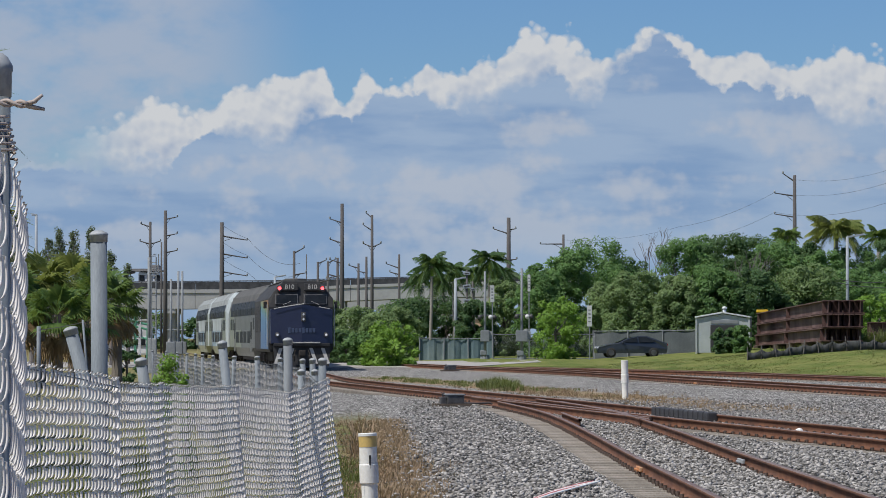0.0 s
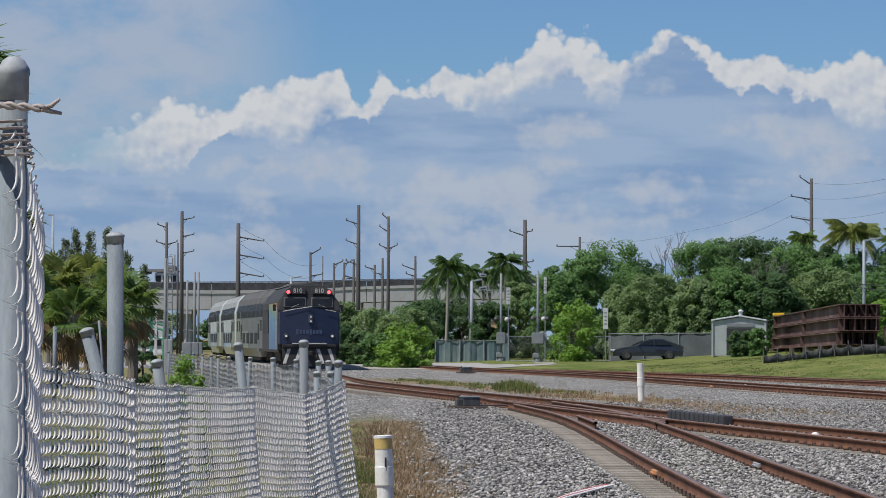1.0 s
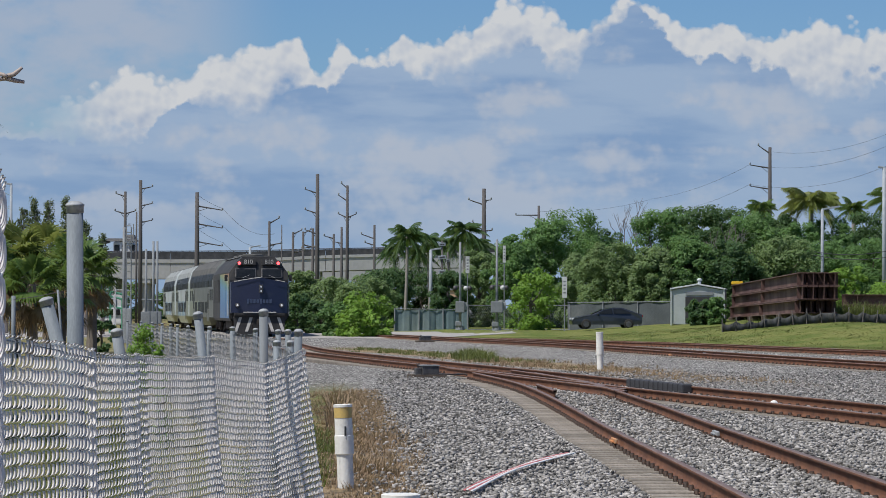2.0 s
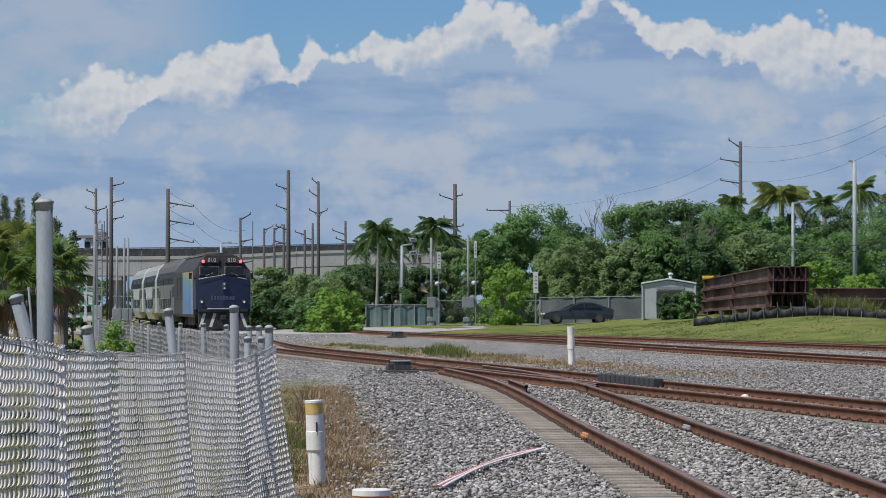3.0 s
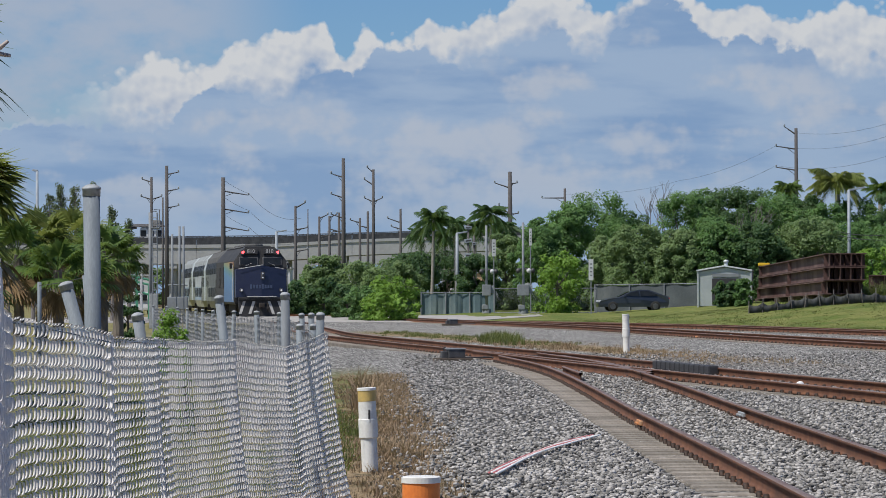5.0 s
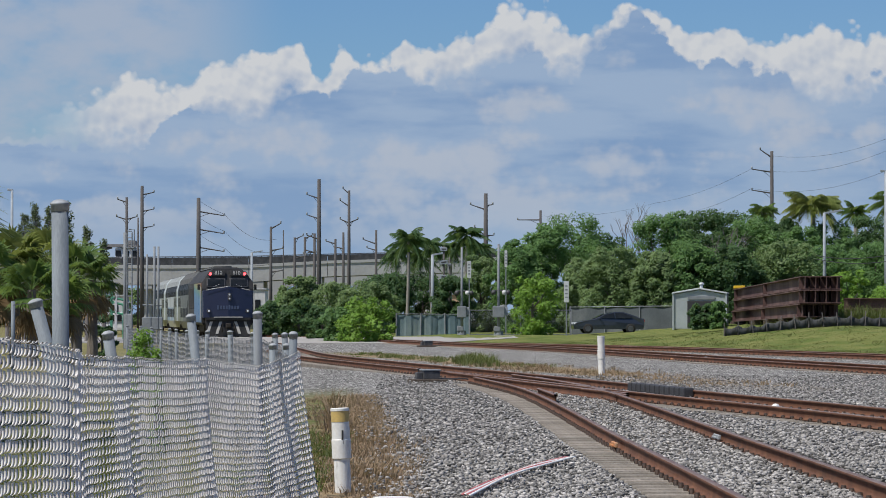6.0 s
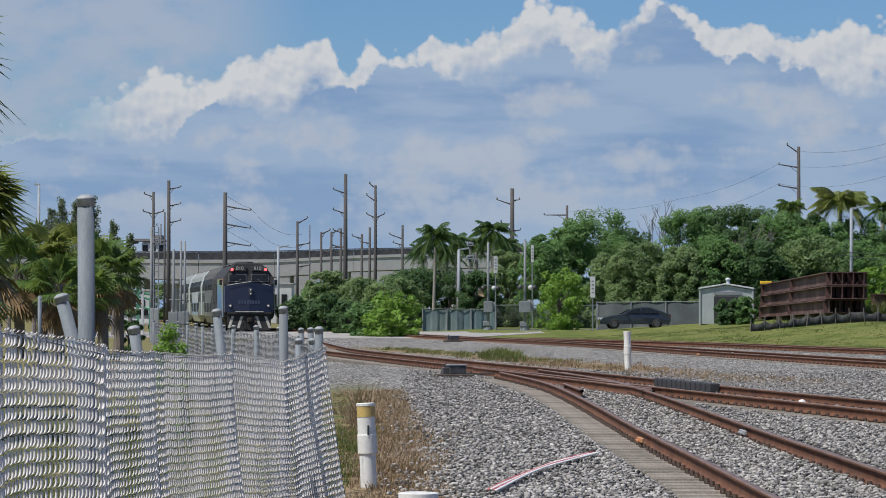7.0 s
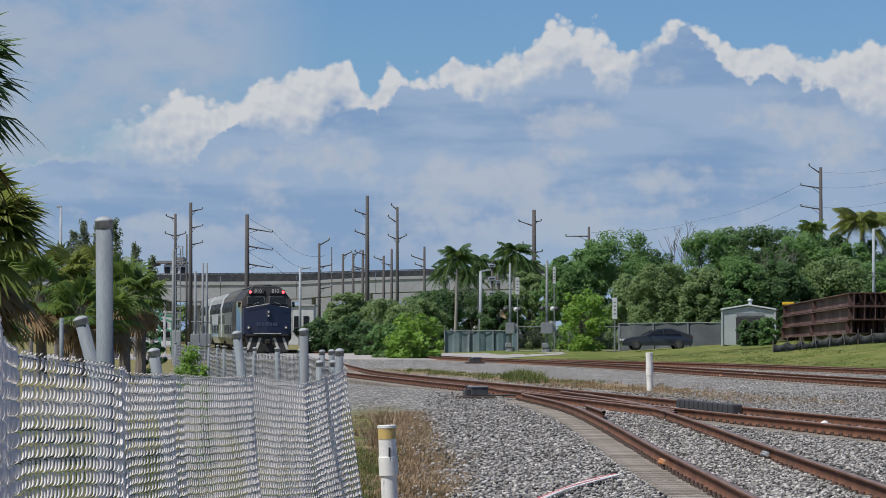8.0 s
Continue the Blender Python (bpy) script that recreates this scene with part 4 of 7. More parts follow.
def broad_tree(px, top, wide, d, material, seed, label, name="tree", base=None, clumps=70, per=75, leaf=0.20, low=0.25, kind_of="tree", puff=1.0):
    """A tree seen over a given bearing: tapered trunk, limbs, and a crown of leaf clumps with gaps."""
    rnd = random.Random(seed)
    x = at_sight(px, d)
    g = float(ground_z(x, d)) if base is None else base
    h = 1.73 + (597 - top + 9) / 5400 * d - g
    w = wide / 5400 * d / 2 * 1.06
    thing = empty(name, (x, d, g), label=label, category=kind_of)
    centres, radii = [], []
    for _ in range(clumps):
        a, u = rnd.uniform(0, 2 * math.pi), rnd.uniform(0, 1) ** 0.5
        zz = rnd.uniform(low, 1.0)
        prof = math.sqrt(max(0.05, 1 - ((zz - 0.52) / 0.52) ** 2))
        cr = w * (0.13 + 0.13 * rnd.random()) * puff
        rr = (w - cr) * prof * (u * 0.75 + 0.25) * rnd.uniform(0.85, 1.1)
        centres.append((rr * math.cos(a), rr * math.sin(a), max(cr * 0.6, h * zz - cr * 0.8 - (rnd.random() ** 2) * 0.1 * h)))
        radii.append(cr)
    bm = bmesh.new()
    tr = max(0.05, 0.022 * h)
    lean = rnd.uniform(-0.1, 0.1) * h
    mid = (lean * 0.4, 0, h * 0.45)
    tube(bm, [(0, 0, -0.1), (lean * 0.15, 0, h * 0.2), mid], [tr * 1.4, tr, tr * 0.75], 8)
    for c in centres[:9]:
        m = Vector(mid).lerp(Vector(c), 0.5) + Vector((0, 0, -0.05 * h))
        tube(bm, [Vector(mid) * rnd.uniform(0.6, 1.0), m, c], [tr * 0.55, tr * 0.35, tr * 0.12], 5)
    part("trunk", bm, M_BARK, thing)
    leaf_cloud("crown", centres, radii, per, leaf, material, thing, seed)
    return thing


def palm_frond(V, F, root, heading, rise, length, droop, leaflets, width, rnd, hang=0.4):
    """One feather frond: an arching rib with narrow leaflets on both sides, appended to lists."""
    pts = []
    hd = Vector((math.cos(heading), math.sin(heading), 0))
    for k in range(9):
        u = k / 8
        pts.append(Vector(root) + hd * (length * (u - 0.12 * u * u) * math.cos(rise * (1 - 0.3 * u))) + Vector((0, 0, length * (math.sin(rise) * u - droop * u * u))))
    side = Vector((-hd.y, hd.x, 0))
    for k in range(8):
        a, b = pts[k], pts[k + 1]
        w = 0.02 * length * 0.5
        i = len(V)
        V += [a + side * w, a - side * w, b - side * w * 0.8, b + side * w * 0.8]
        F.append((i, i + 1, i + 2, i + 3))
    for k in range(leaflets):
        u = 0.12 + 0.88 * (k + 0.5) / leaflets
        j = min(7, int(u * 8))
        p = pts[j].lerp(pts[j + 1], u * 8 - j)
        along = (pts[j + 1] - pts[j]).normalized()
        ll = length * 0.24 * math.sin(math.pi * (0.15 + 0.8 * u)) + 0.04 * length
        for sgn in (-1, 1):
            d = (side * sgn * 0.85 + along * 0.55 + Vector((0, 0, -hang + rnd.uniform(-.25, .3)))).normalized()
            t = along * width
            i = len(V)
            V += [p - t, p + t, p + d * ll * 0.6 + t * 0.7 - Vector((0, 0, 0.02 * ll)), p + d * ll - Vector((0, 0, 0.16 * ll))]
            F.append((i, i + 1, i + 2, i + 3))


def feather_palm(px, top, d, crown, label, seed, material=None, base=None, fronds=36, trunk_r=0.15, shaft=True, low=-0.75):
    """A tall palm with a smooth grey trunk, green crown shaft and arching feather fronds."""
    rnd = random.Random(seed)
    x = at_sight(px, d)
    g = float(ground_z(x, d)) if base is None else base
    r = crown / 5400 * d
    h = 1.73 + (597 - top) / 5400 * d - g - r * 0.80
    thing = empty("palm_tree", (x, d, g), label=label, category="palm tree")
    bm = bmesh.new()
    bend = rnd.uniform(-0.25, 0.25)
    tube(bm, [(bend * (1 - k / 6) ** 2, 0, h * k / 6) for k in range(7)], [trunk_r * v for v in (1.5, 1.15, 1.0, 1.0, 0.95, 0.85, 0.75)], 10)
    part("trunk", bm, M_PALMTRUNK, thing, smooth=True)
    if shaft:
        bm = bmesh.new()
        tube(bm, [(0, 0, h - 0.9), (0, 0, h - 0.5), (0, 0, h + 0.15)], [trunk_r * 0.85, trunk_r * 0.95, trunk_r * 0.4], 10)
        part("crown_shaft", bm, L_BRIGHT, thing, "smooth green crown shaft", smooth=True)
    V, F = [], []
    for k in range(fronds):
        rise = rnd.uniform(low, 1.45)
        palm_frond(V, F, (0, 0, h), 2.4 * k + rnd.uniform(-.3, .3), rise, r * rnd.uniform(0.9, 1.3), 0.28 + 0.45 * rnd.random() + 0.10 * max(rise, 0), 40, 0.0095 * r, rnd, hang=0.6)
    soup("crown", np.array(V), np.array(F), material or L_PALM, thing)
    return thing


def fan_palm(x, d, g, h, r, label, seed, leaves=34, material=None, skirt=True, blades=22):
    """A cabbage palm: rough trunk and a ball of stiff folded fans, old ones hanging."""
    rnd = random.Random(seed)
    thing = empty("palm_tree", (x, d, g), label=label, category="palm tree")
    bm = bmesh.new()
    tube(bm, [(0, 0, -0.1), (0.03, 0, h * 0.35), (0, 0, h * 0.7), (0, 0, h)], [0.24, 0.19, 0.19, 0.15], 10)
    part("trunk", bm, M_BARK, thing)
    groups = {0: ([], []), 1: ([], [])}
    for k in range(leaves):
        old = skirt and k > leaves * 0.68
        V, F = groups[1 if old else 0]
        a = 2.399 * k + rnd.uniform(-.3, .3)
        el = rnd.uniform(-1.25, -0.6) if old else rnd.uniform(-0.5, 1.35)
        out = Vector((math.cos(a) * math.cos(el), math.sin(a) * math.cos(el), math.sin(el)))
        stem = r * rnd.uniform(0.42, 0.6)
        p0 = Vector((0, 0, h - (0.25 if old else 0)))
        p = p0 + out * stem + Vector((0, 0, -0.05 * r))
        side = out.cross(Vector((0, 0, 1))).normalized()
        up = side.cross(out).normalized()
        i = len(V)
        V += [p0 + side * 0.02, p0 - side * 0.02, p - side * 0.015, p + side * 0.015]
        F.append((i, i + 1, i + 2, i + 3))
        L = r * rnd.uniform(0.5, 0.68)
        for b in range(blades):
            th = -1.9 + 3.8 * b / (blades - 1)
            d2 = (out * math.cos(th) + side * math.sin(th) + up * (0.10 - 0.25 * abs(math.sin(th)))).normalized()
            ln = L * (1 - 0.25 * abs(th) / 1.9) * rnd.uniform(0.85, 1.1)
            wv = d2.cross(up).normalized() * (0.035 * r)
            tip = p + d2 * ln + Vector((0, 0, -0.30 * ln * rnd.uniform(0.5, 1.3)))
            m = p + d2 * ln * 0.55
            i = len(V)
            V += [p, m + wv, tip, m - wv]
            F.append((i, i + 1, i + 2, i + 3))
    soup("crown", np.array(groups[0][0]), np.array(groups[0][1]), material or L_PALM, thing)
    if groups[1][0]:
        soup("dead_fronds", np.array(groups[1][0]), np.array(groups[1][1]), L_DEADFROND, thing, "hanging dry brown fronds")
    return thing


def feathery_tree(px, top, wide, d, seed, label):
    """A casuarina: upright dark stem with drooping feathery sprays."""
    rnd = random.Random(seed)
    x, g = at_sight(px, d), 0.0
    h = 1.73 + (597 - top) / 5400 * d
    w = wide / 5400 * d / 2
    thing = empty("tree", (x, d, g), label=label, category="tree")
    bm = bmesh.new()
    tube(bm, [(0, 0, -0.1), (0.05, 0, h * 0.5), (0, 0, h)], [0.16, 0.09, 0.02], 7)
    centres, radii = [], []
    for k in range(110):
        z = h * (0.35 + 0.65 * k / 110)
        a = rnd.uniform(0, 6.28)
        ln = w * (1.15 - 0.85 * k / 110) * rnd.uniform(0.4, 1.0)
        tip = (math.cos(a) * ln, math.sin(a) * ln, z + 0.5 * ln)
        tube(bm, [(0, 0, z - 0.2), tip], [0.02, 0.006], 4)
        for u in (0.6, 1.0):
            centres.append((tip[0] * u, tip[1] * u, z + 0.5 * ln * u))
            radii.append(0.10 + 0.07 * rnd.random())
    part("trunk", bm, M_DEADWOOD, thing)
    leaf_cloud("crown", centres, radii, 12, 0.075, L_PINE, thing, seed, 1.5)
    return thing


def bare_tree(px, top, wide, d, seed, label, base_y=600):
    rnd = random.Random(seed)
    x = at_sight(px, d)
    g = float(ground_z(x, d))
    h = 1.73 + (597 - top) / 5400 * d - g
    w = wide / 5400 * d / 2
    bm = bmesh.new()

    def limb(p, v, r, n):
        q = p + v
        mid = p + v * 0.5 + Vector((rnd.uniform(-.1, .1), 0, 0.08)) * v.length
        tube(bm, [p, mid, q], [r, r * 0.8, r * 0.55], 5)
        if n:
            for _ in range(3 if n > 1 else 2):
                nv = (v.normalized() + Vector((rnd.uniform(-.7, .7), rnd.uniform(-.5, .5), rnd.uniform(-.1, .6)))).normalized() * v.length * rnd.uniform(0.40, 0.62)
                limb(q, nv, r * 0.55, n - 1)
    for k in range(3):
        limb(Vector((0, 0, 0)), Vector((rnd.uniform(-.6, .6) * w, 0, h * 0.42)), 0.09, 3)
    ob = part("bare_tree", bm, M_DEADWOOD)
    ob.matrix_basis = pose(x, d, g)
    return tagged(ob, label, "tree")


M_PALMTRUNK = mat("smooth_palm_trunk", (0.34, 0.32, 0.29), (0.23, 0.215, 0.195), 0.9, 0, 1.5, 0.15, 14)
L_DEADFROND = leaf_mat("dead_frond", (0.16, 0.10, 0.05), (0.30, 0.21, 0.11), 0.8, 0.15)

# woodland edge behind the yard
WOOD = [(1050, 421, 195, 236, L_TREE, 1), (958, 470, 120, 228, L_TREE, 2), (1000, 440, 120, 232, L_TREE, 3), (1205, 424, 150, 242, L_TREE, 4), (1285, 415, 140, 246, L_DARK, 5), (1365, 424, 150, 246, L_TREE, 6),
        (1125, 482, 140, 216, L_TREE2, 7), (1205, 492, 120, 214, L_TREE2, 8), (1262, 470, 130, 214, L_TREE, 9), (1335, 472, 140, 214, L_DARK, 10), (1425, 466, 150, 216, L_TREE2, 11), (1505, 480, 130, 228, L_TREE, 12),
        (1580, 470, 150, 232, L_TREE, 13), (1660, 455, 170, 236, L_TREE, 14), (1740, 450, 160, 236, L_DARK, 15), (1460, 440, 110, 244, L_TREE, 31), (1512, 436, 130, 250, L_TREE, 41), (1575, 430, 140, 252, L_DARK, 42), (1650, 425, 150, 254, L_TREE, 43), (1110, 446, 120, 246, L_DARK, 44), (1420, 432, 120, 250, L_DARK, 45), (1328, 416, 130, 256, L_DARK, 46), (1400, 420, 120, 258, L_TREE, 47), (1246, 420, 110, 256, L_TREE, 48),
        (890, 500, 100, 236, L_TREE2, 16), (845, 535, 90, 225, L_DARK, 17), (720, 530, 130, 255, L_DARK, 18), (640, 548, 140, 250, L_TREE2, 19), (790, 528, 110, 262, L_DARK, 20), (690, 545, 120, 235, L_TREE2, 32),
        (565, 560, 120, 268, L_TREE, 33), (1075, 505, 110, 222, L_TREE2, 34), (572, 536, 95, 262, L_TREE2, 49)]
for px, top, wide, d, m, seed in WOOD:
    broad_tree(px, top, wide, d, m, seed, "broad leafy green tree in the woodland edge" if m is not L_TREE2 else "olive-green leafy tree in the woodland edge", clumps=int(85 + wide * 0.3), per=170, leaf=0.118, low=0.04)
# low woods beyond the bridge
for k, px in enumerate(range(-60, 470, 58)):
    broad_tree(px, 556 + 9 * (k % 3), 90, 445 + 6 * (k % 2), L_DARK if k % 2 else L_TREE2, 60 + k, "distant dark green tree beyond the overpass", clumps=40, per=50, leaf=0.30, low=0.0, base=0.0)
# bushes in front
for px, top, wide, d, m, seed in ((985, 531, 118, 205, L_BRIGHT, 21), (1545, 520, 90, 205, L_BRIGHT, 22), (690, 572, 120, 178, L_BRIGHT, 23), (640, 590, 90, 180, L_TREE, 24), (612, 585, 80, 188, L_DARK, 25), (572, 578, 90, 205, L_DARK, 35),
                                  (520, 582, 90, 220, L_DARK, 36), (1282, 583, 52, 186, L_DARK, 26), (1312, 584, 40, 184, L_TREE, 27), (1625, 548, 120, 190, L_BRIGHT, 28)):
    broad_tree(px, top, wide, d, m, seed, "dense bright green bush at the edge of the yard" if m is L_BRIGHT else "dark green shrub beside the shed" if px > 1000 else "dense dark green bush beside the railway", "bush", clumps=60, per=70, leaf=0.13, low=0.0, kind_of="bush")
broad_tree(297, 628, 58, 66, L_BRIGHT, 29, "small green weed bush behind the fence", "bush", clumps=50, per=60, leaf=0.035, low=0.0, kind_of="bush", base=-0.1, puff=2.0)
broad_tree(330, 662, 40, 40, L_BRIGHT, 30, "small green weed bush behind the fence", "bush", clumps=50, per=50, puff=2.0, leaf=0.025, low=0.0, kind_of="bush", base=-0.1)
broad_tree(225, 600, 60, 125, L_DARK, 37, "low dark shrub under the palms", "bush", clumps=26, per=60, leaf=0.10, low=0.0, kind_of="bush", base=-0.1)

for px, top, d, crown, seed in ((764, 434, 245, 44, 1), (802, 450, 258, 36, 2), (866, 423, 248, 46, 3), (890, 458, 262, 36, 4), (838, 455, 270, 36, 9), (742, 466, 262, 34, 14), (784, 470, 266, 36, 15)):
    feather_palm(px, top, d, crown, "tall royal palm with arching dark green fronds", seed, L_DARK, trunk_r=0.13)
for px, top, d, crown, seed in ((1480, 360, 250, 60, 5), (1392, 392, 256, 32, 6), (1556, 392, 262, 34, 7), (1620, 362, 262, 46, 8), (1690, 372, 262, 42, 10)):
    feather_palm(px, top, d, crown, "tall palm with yellow-green fronds above the trees", seed, L_PALMY if seed == 5 else L_PALM, fronds=44 if seed == 5 else 32, trunk_r=0.24, low=-0.2 if seed == 5 else -0.5)
bare_tree(1165, 372, 90, 250, 3, "leafless grey tree above the woodland")
bare_tree(1325, 420, 60, 222, 5, "dead pale branches among green trees")

# palms and casuarinas on the west side
for px, top, d, r, seed, m in ((70, 455, 112, 1.55, 1, L_PALMY), (128, 448, 118, 1.6, 2, L_PALMY), (178, 470, 116, 1.5, 3, L_PALM), (206, 490, 122, 1.35, 4, L_PALM), (100, 505, 106, 1.35, 5, L_PALM), (150, 520, 108, 1.3, 6, L_PALM), (30, 470, 110, 1.6, 7, L_PALM), (-40, 450, 112, 1.7, 8, L_PALM)):
    fan_palm(at_sight(px, d), d, -0.12, 1.73 + (597 - top) / 5400 * d + 0.12 - r * 0.75, r, "cabbage palm with fan fronds and a dry skirt", seed, material=m)
for k, (px, top, wide) in enumerate(((105, 408, 50), (130, 412, 50), (160, 405, 50), (196, 448, 40), (225, 470, 40), (85, 425, 50), (55, 450, 60), (10, 420, 60))):
    feathery_tree(px, top, wide, 175 + 3 * k, 40 + k, "feathery grey-green casuarina tree behind the palms")
fan_palm(-7.50, 42, -0.12, 5.15, 1.58, "dark cabbage palm with hanging fronds near the fence", 11, 95, L_DARK)
fan_palm(-8.15, 50, -0.12, 3.35, 1.55, "leaning young cabbage palm with yellow-green fans", 12, 75, L_PALMY)
fan_palm(-9.2, 56, -0.12, 2.2, 1.4, "low cabbage palm with drooping dark fans", 13, 36, L_PALM)


def tuft_field(name, spots, height, material, label, category, seed, blades=16, spread=0.14, width=0.006):
    """Grass: thin bent blades rising from tufts."""
    rnd = np.random.RandomState(seed)
    spots = np.repeat(np.asarray(spots, float), blades, axis=0)
    n = len(spots)
    a = rnd.uniform(0, 2 * np.pi, n)
    out = np.column_stack([np.cos(a), np.sin(a)])
    root = spots[:, :2] + out * (spread * rnd.uniform(0, 1, n))[:, None]
    h = height * rnd.uniform(0.4, 1.15, n) * spots[:, 2]
    bend = rnd.uniform(0.1, 0.75, n) * h
    z0 = ground_z(root[:, 0], root[:, 1]) - 0.02
    V = np.empty((n, 5, 3))
    side = np.column_stack([-out[:, 1], out[:, 0]]) * width
    for k, (u, w) in enumerate(((0.0, 1.0), (0.0, -1.0), (0.55, -0.8), (0.55, 0.8), (1.0, 0.0))):
        V[:, k, :2] = root + out * (bend * u * u)[:, None] + side * w
        V[:, k, 2] = z0 + h * (u - 0.12 * u * u)
    i = np.arange(n)[:, None] * 5
    faces = np.vstack([np.hstack([i, i + 1, i + 2, i + 3]), np.hstack([i + 3, i + 2, i + 4, i + 4])])
    me_faces = [tuple(f) if f[2] != f[3] else tuple(f[:3]) for f in faces.tolist()]
    me = bpy.data.meshes.new(name)
    me.from_pydata(V.reshape(-1, 3).tolist(), [], me_faces)
    return tagged(linked(name, me, material), label, category, kind="stuff")


rnd = np.random.RandomState(8)
# dry grass by the fence foot and round the first marker
n = 1700
y = rnd.uniform(23, 64, n)
x = -0.12 - 0.026 * (y - 33) - np.abs(rnd.normal(0, 0.62, n)) + rnd.normal(0, 0.10, n)
tuft_field("dry_grass", np.column_stack([x, y, rnd.uniform(0.35, 1.0, n)]), 0.13, L_DRY, "straw-coloured dry grass at the fence foot", "grass", 1, 18, 0.16)
spot = np.column_stack([rnd.normal(-0.50, 0.26, 190), rnd.normal(35.5, 3.2, 190), rnd.uniform(0.4, 1.0, 190)])
tuft_field("dry_grass", spot, 0.17, L_DRY, "tall straw-coloured grass round the marker post", "grass", 2, 22, 0.16)
spot = np.column_stack([rnd.normal(-1.22, 0.10, 13), rnd.normal(46, 1.2, 13), rnd.uniform(0.5, 1.3, 13)])
tuft_field("dry_grass", spot, 0.62, L_DRY, "tall dry weed stalks by the fence", "grass", 3, 18, 0.14, 0.009)
spot = np.column_stack([rnd.uniform(-1.6, -0.95, 260), rnd.uniform(26, 44, 260), rnd.uniform(0.4, 1.1, 260)])
tuft_field("green_grass", spot, 0.17, L_GRASS, "patchy green grass behind the marker", "grass", 4, 14, 0.14)
# weeds between the tracks
n = 420
y = rnd.uniform(88, 134, n)
x = 20.55 - 0.175 * y + rnd.normal(0, 0.65, n)
tuft_field("green_weeds", np.column_stack([x, y, rnd.uniform(0.3, 1.0, n) * (1.0 - 0.6 * (y < 98))]), 0.17, L_GRASS, "low green weeds growing between two tracks", "weeds", 5, 12, 0.25, 0.012)
spot = np.column_stack([rnd.normal(1.85, 0.42, 60), rnd.normal(105, 2.6, 60), rnd.uniform(0.5, 1.2, 60)])
tuft_field("green_weeds", spot, 0.42, L_GRASS, "tall green weed clump between two tracks", "weeds", 6, 18, 0.3, 0.016)
n = 500
y = rnd.uniform(72, 106, n)
x = 20.3 - 0.175 * y + rnd.normal(0, 0.9, n)
tuft_field("dry_grass", np.column_stack([x, y, rnd.uniform(0.3, 0.8, n)]), 0.22, L_DRY, "low dry grass between the tracks", "grass", 7, 12, 0.2, 0.01)
# lawn on the bank
n = 15000
y = rnd.uniform(120, 176, n)
x = rnd.uniform(3, 34, n)
keep = (2.7 * x + y > 172)
tuft_field("lawn_grass", np.column_stack([x, y, rnd.uniform(0.5, 1.0, n)])[keep], 0.08, L_LAWN, "short green grass on the bank", "grass", 8, 6, 0.35, 0.02)
# tall reeds on the bank beside the steel
n = 260
x = rnd.uniform(at_sight(1490, 172), at_sight(1640, 172), n)
tuft_field("green_weeds", np.column_stack([x, rnd.uniform(170, 175, n), rnd.uniform(0.7, 1.4, n)]), 1.15, L_GRASS, "tall bright weeds on the bank by the steel girders", "weeds", 9, 14, 0.3, 0.02)
n = 36
x = rnd.uniform(at_sight(1320, 166), at_sight(1480, 166), n)
tuft_field("green_weeds", np.column_stack([x, rnd.uniform(161.5, 163.5, n), rnd.uniform(0.4, 1.1, n)]), 0.6, L_GRASS, "weeds growing along the black silt fence", "weeds", 10, 12, 0.25, 0.02)

# rough grass behind the fabric
rnd = np.random.RandomState(21)
n = 1500
y = rnd.uniform(13, 46, n)
x = -2.0 - 0.05 * (y - 13) - np.abs(rnd.normal(0, 0.9, n))
tuft_field("green_grass", np.column_stack([x, y, rnd.uniform(0.4, 1.1, n)]), 0.20, L_LAWN, "rough olive grass behind the sagging fence", "grass", 12, 12, 0.18, 0.006)


# ---------------------------------------------------------------- overpass, poles, signals


def height_at(py, d):
    return 1.73 + (597.0 - py) / 5400.0 * d


M_DECK = mat("dark_parapet", (0.028, 0.031, 0.038), (0.075, 0.078, 0.088), 0.8, 0, 1.2, 0.1)


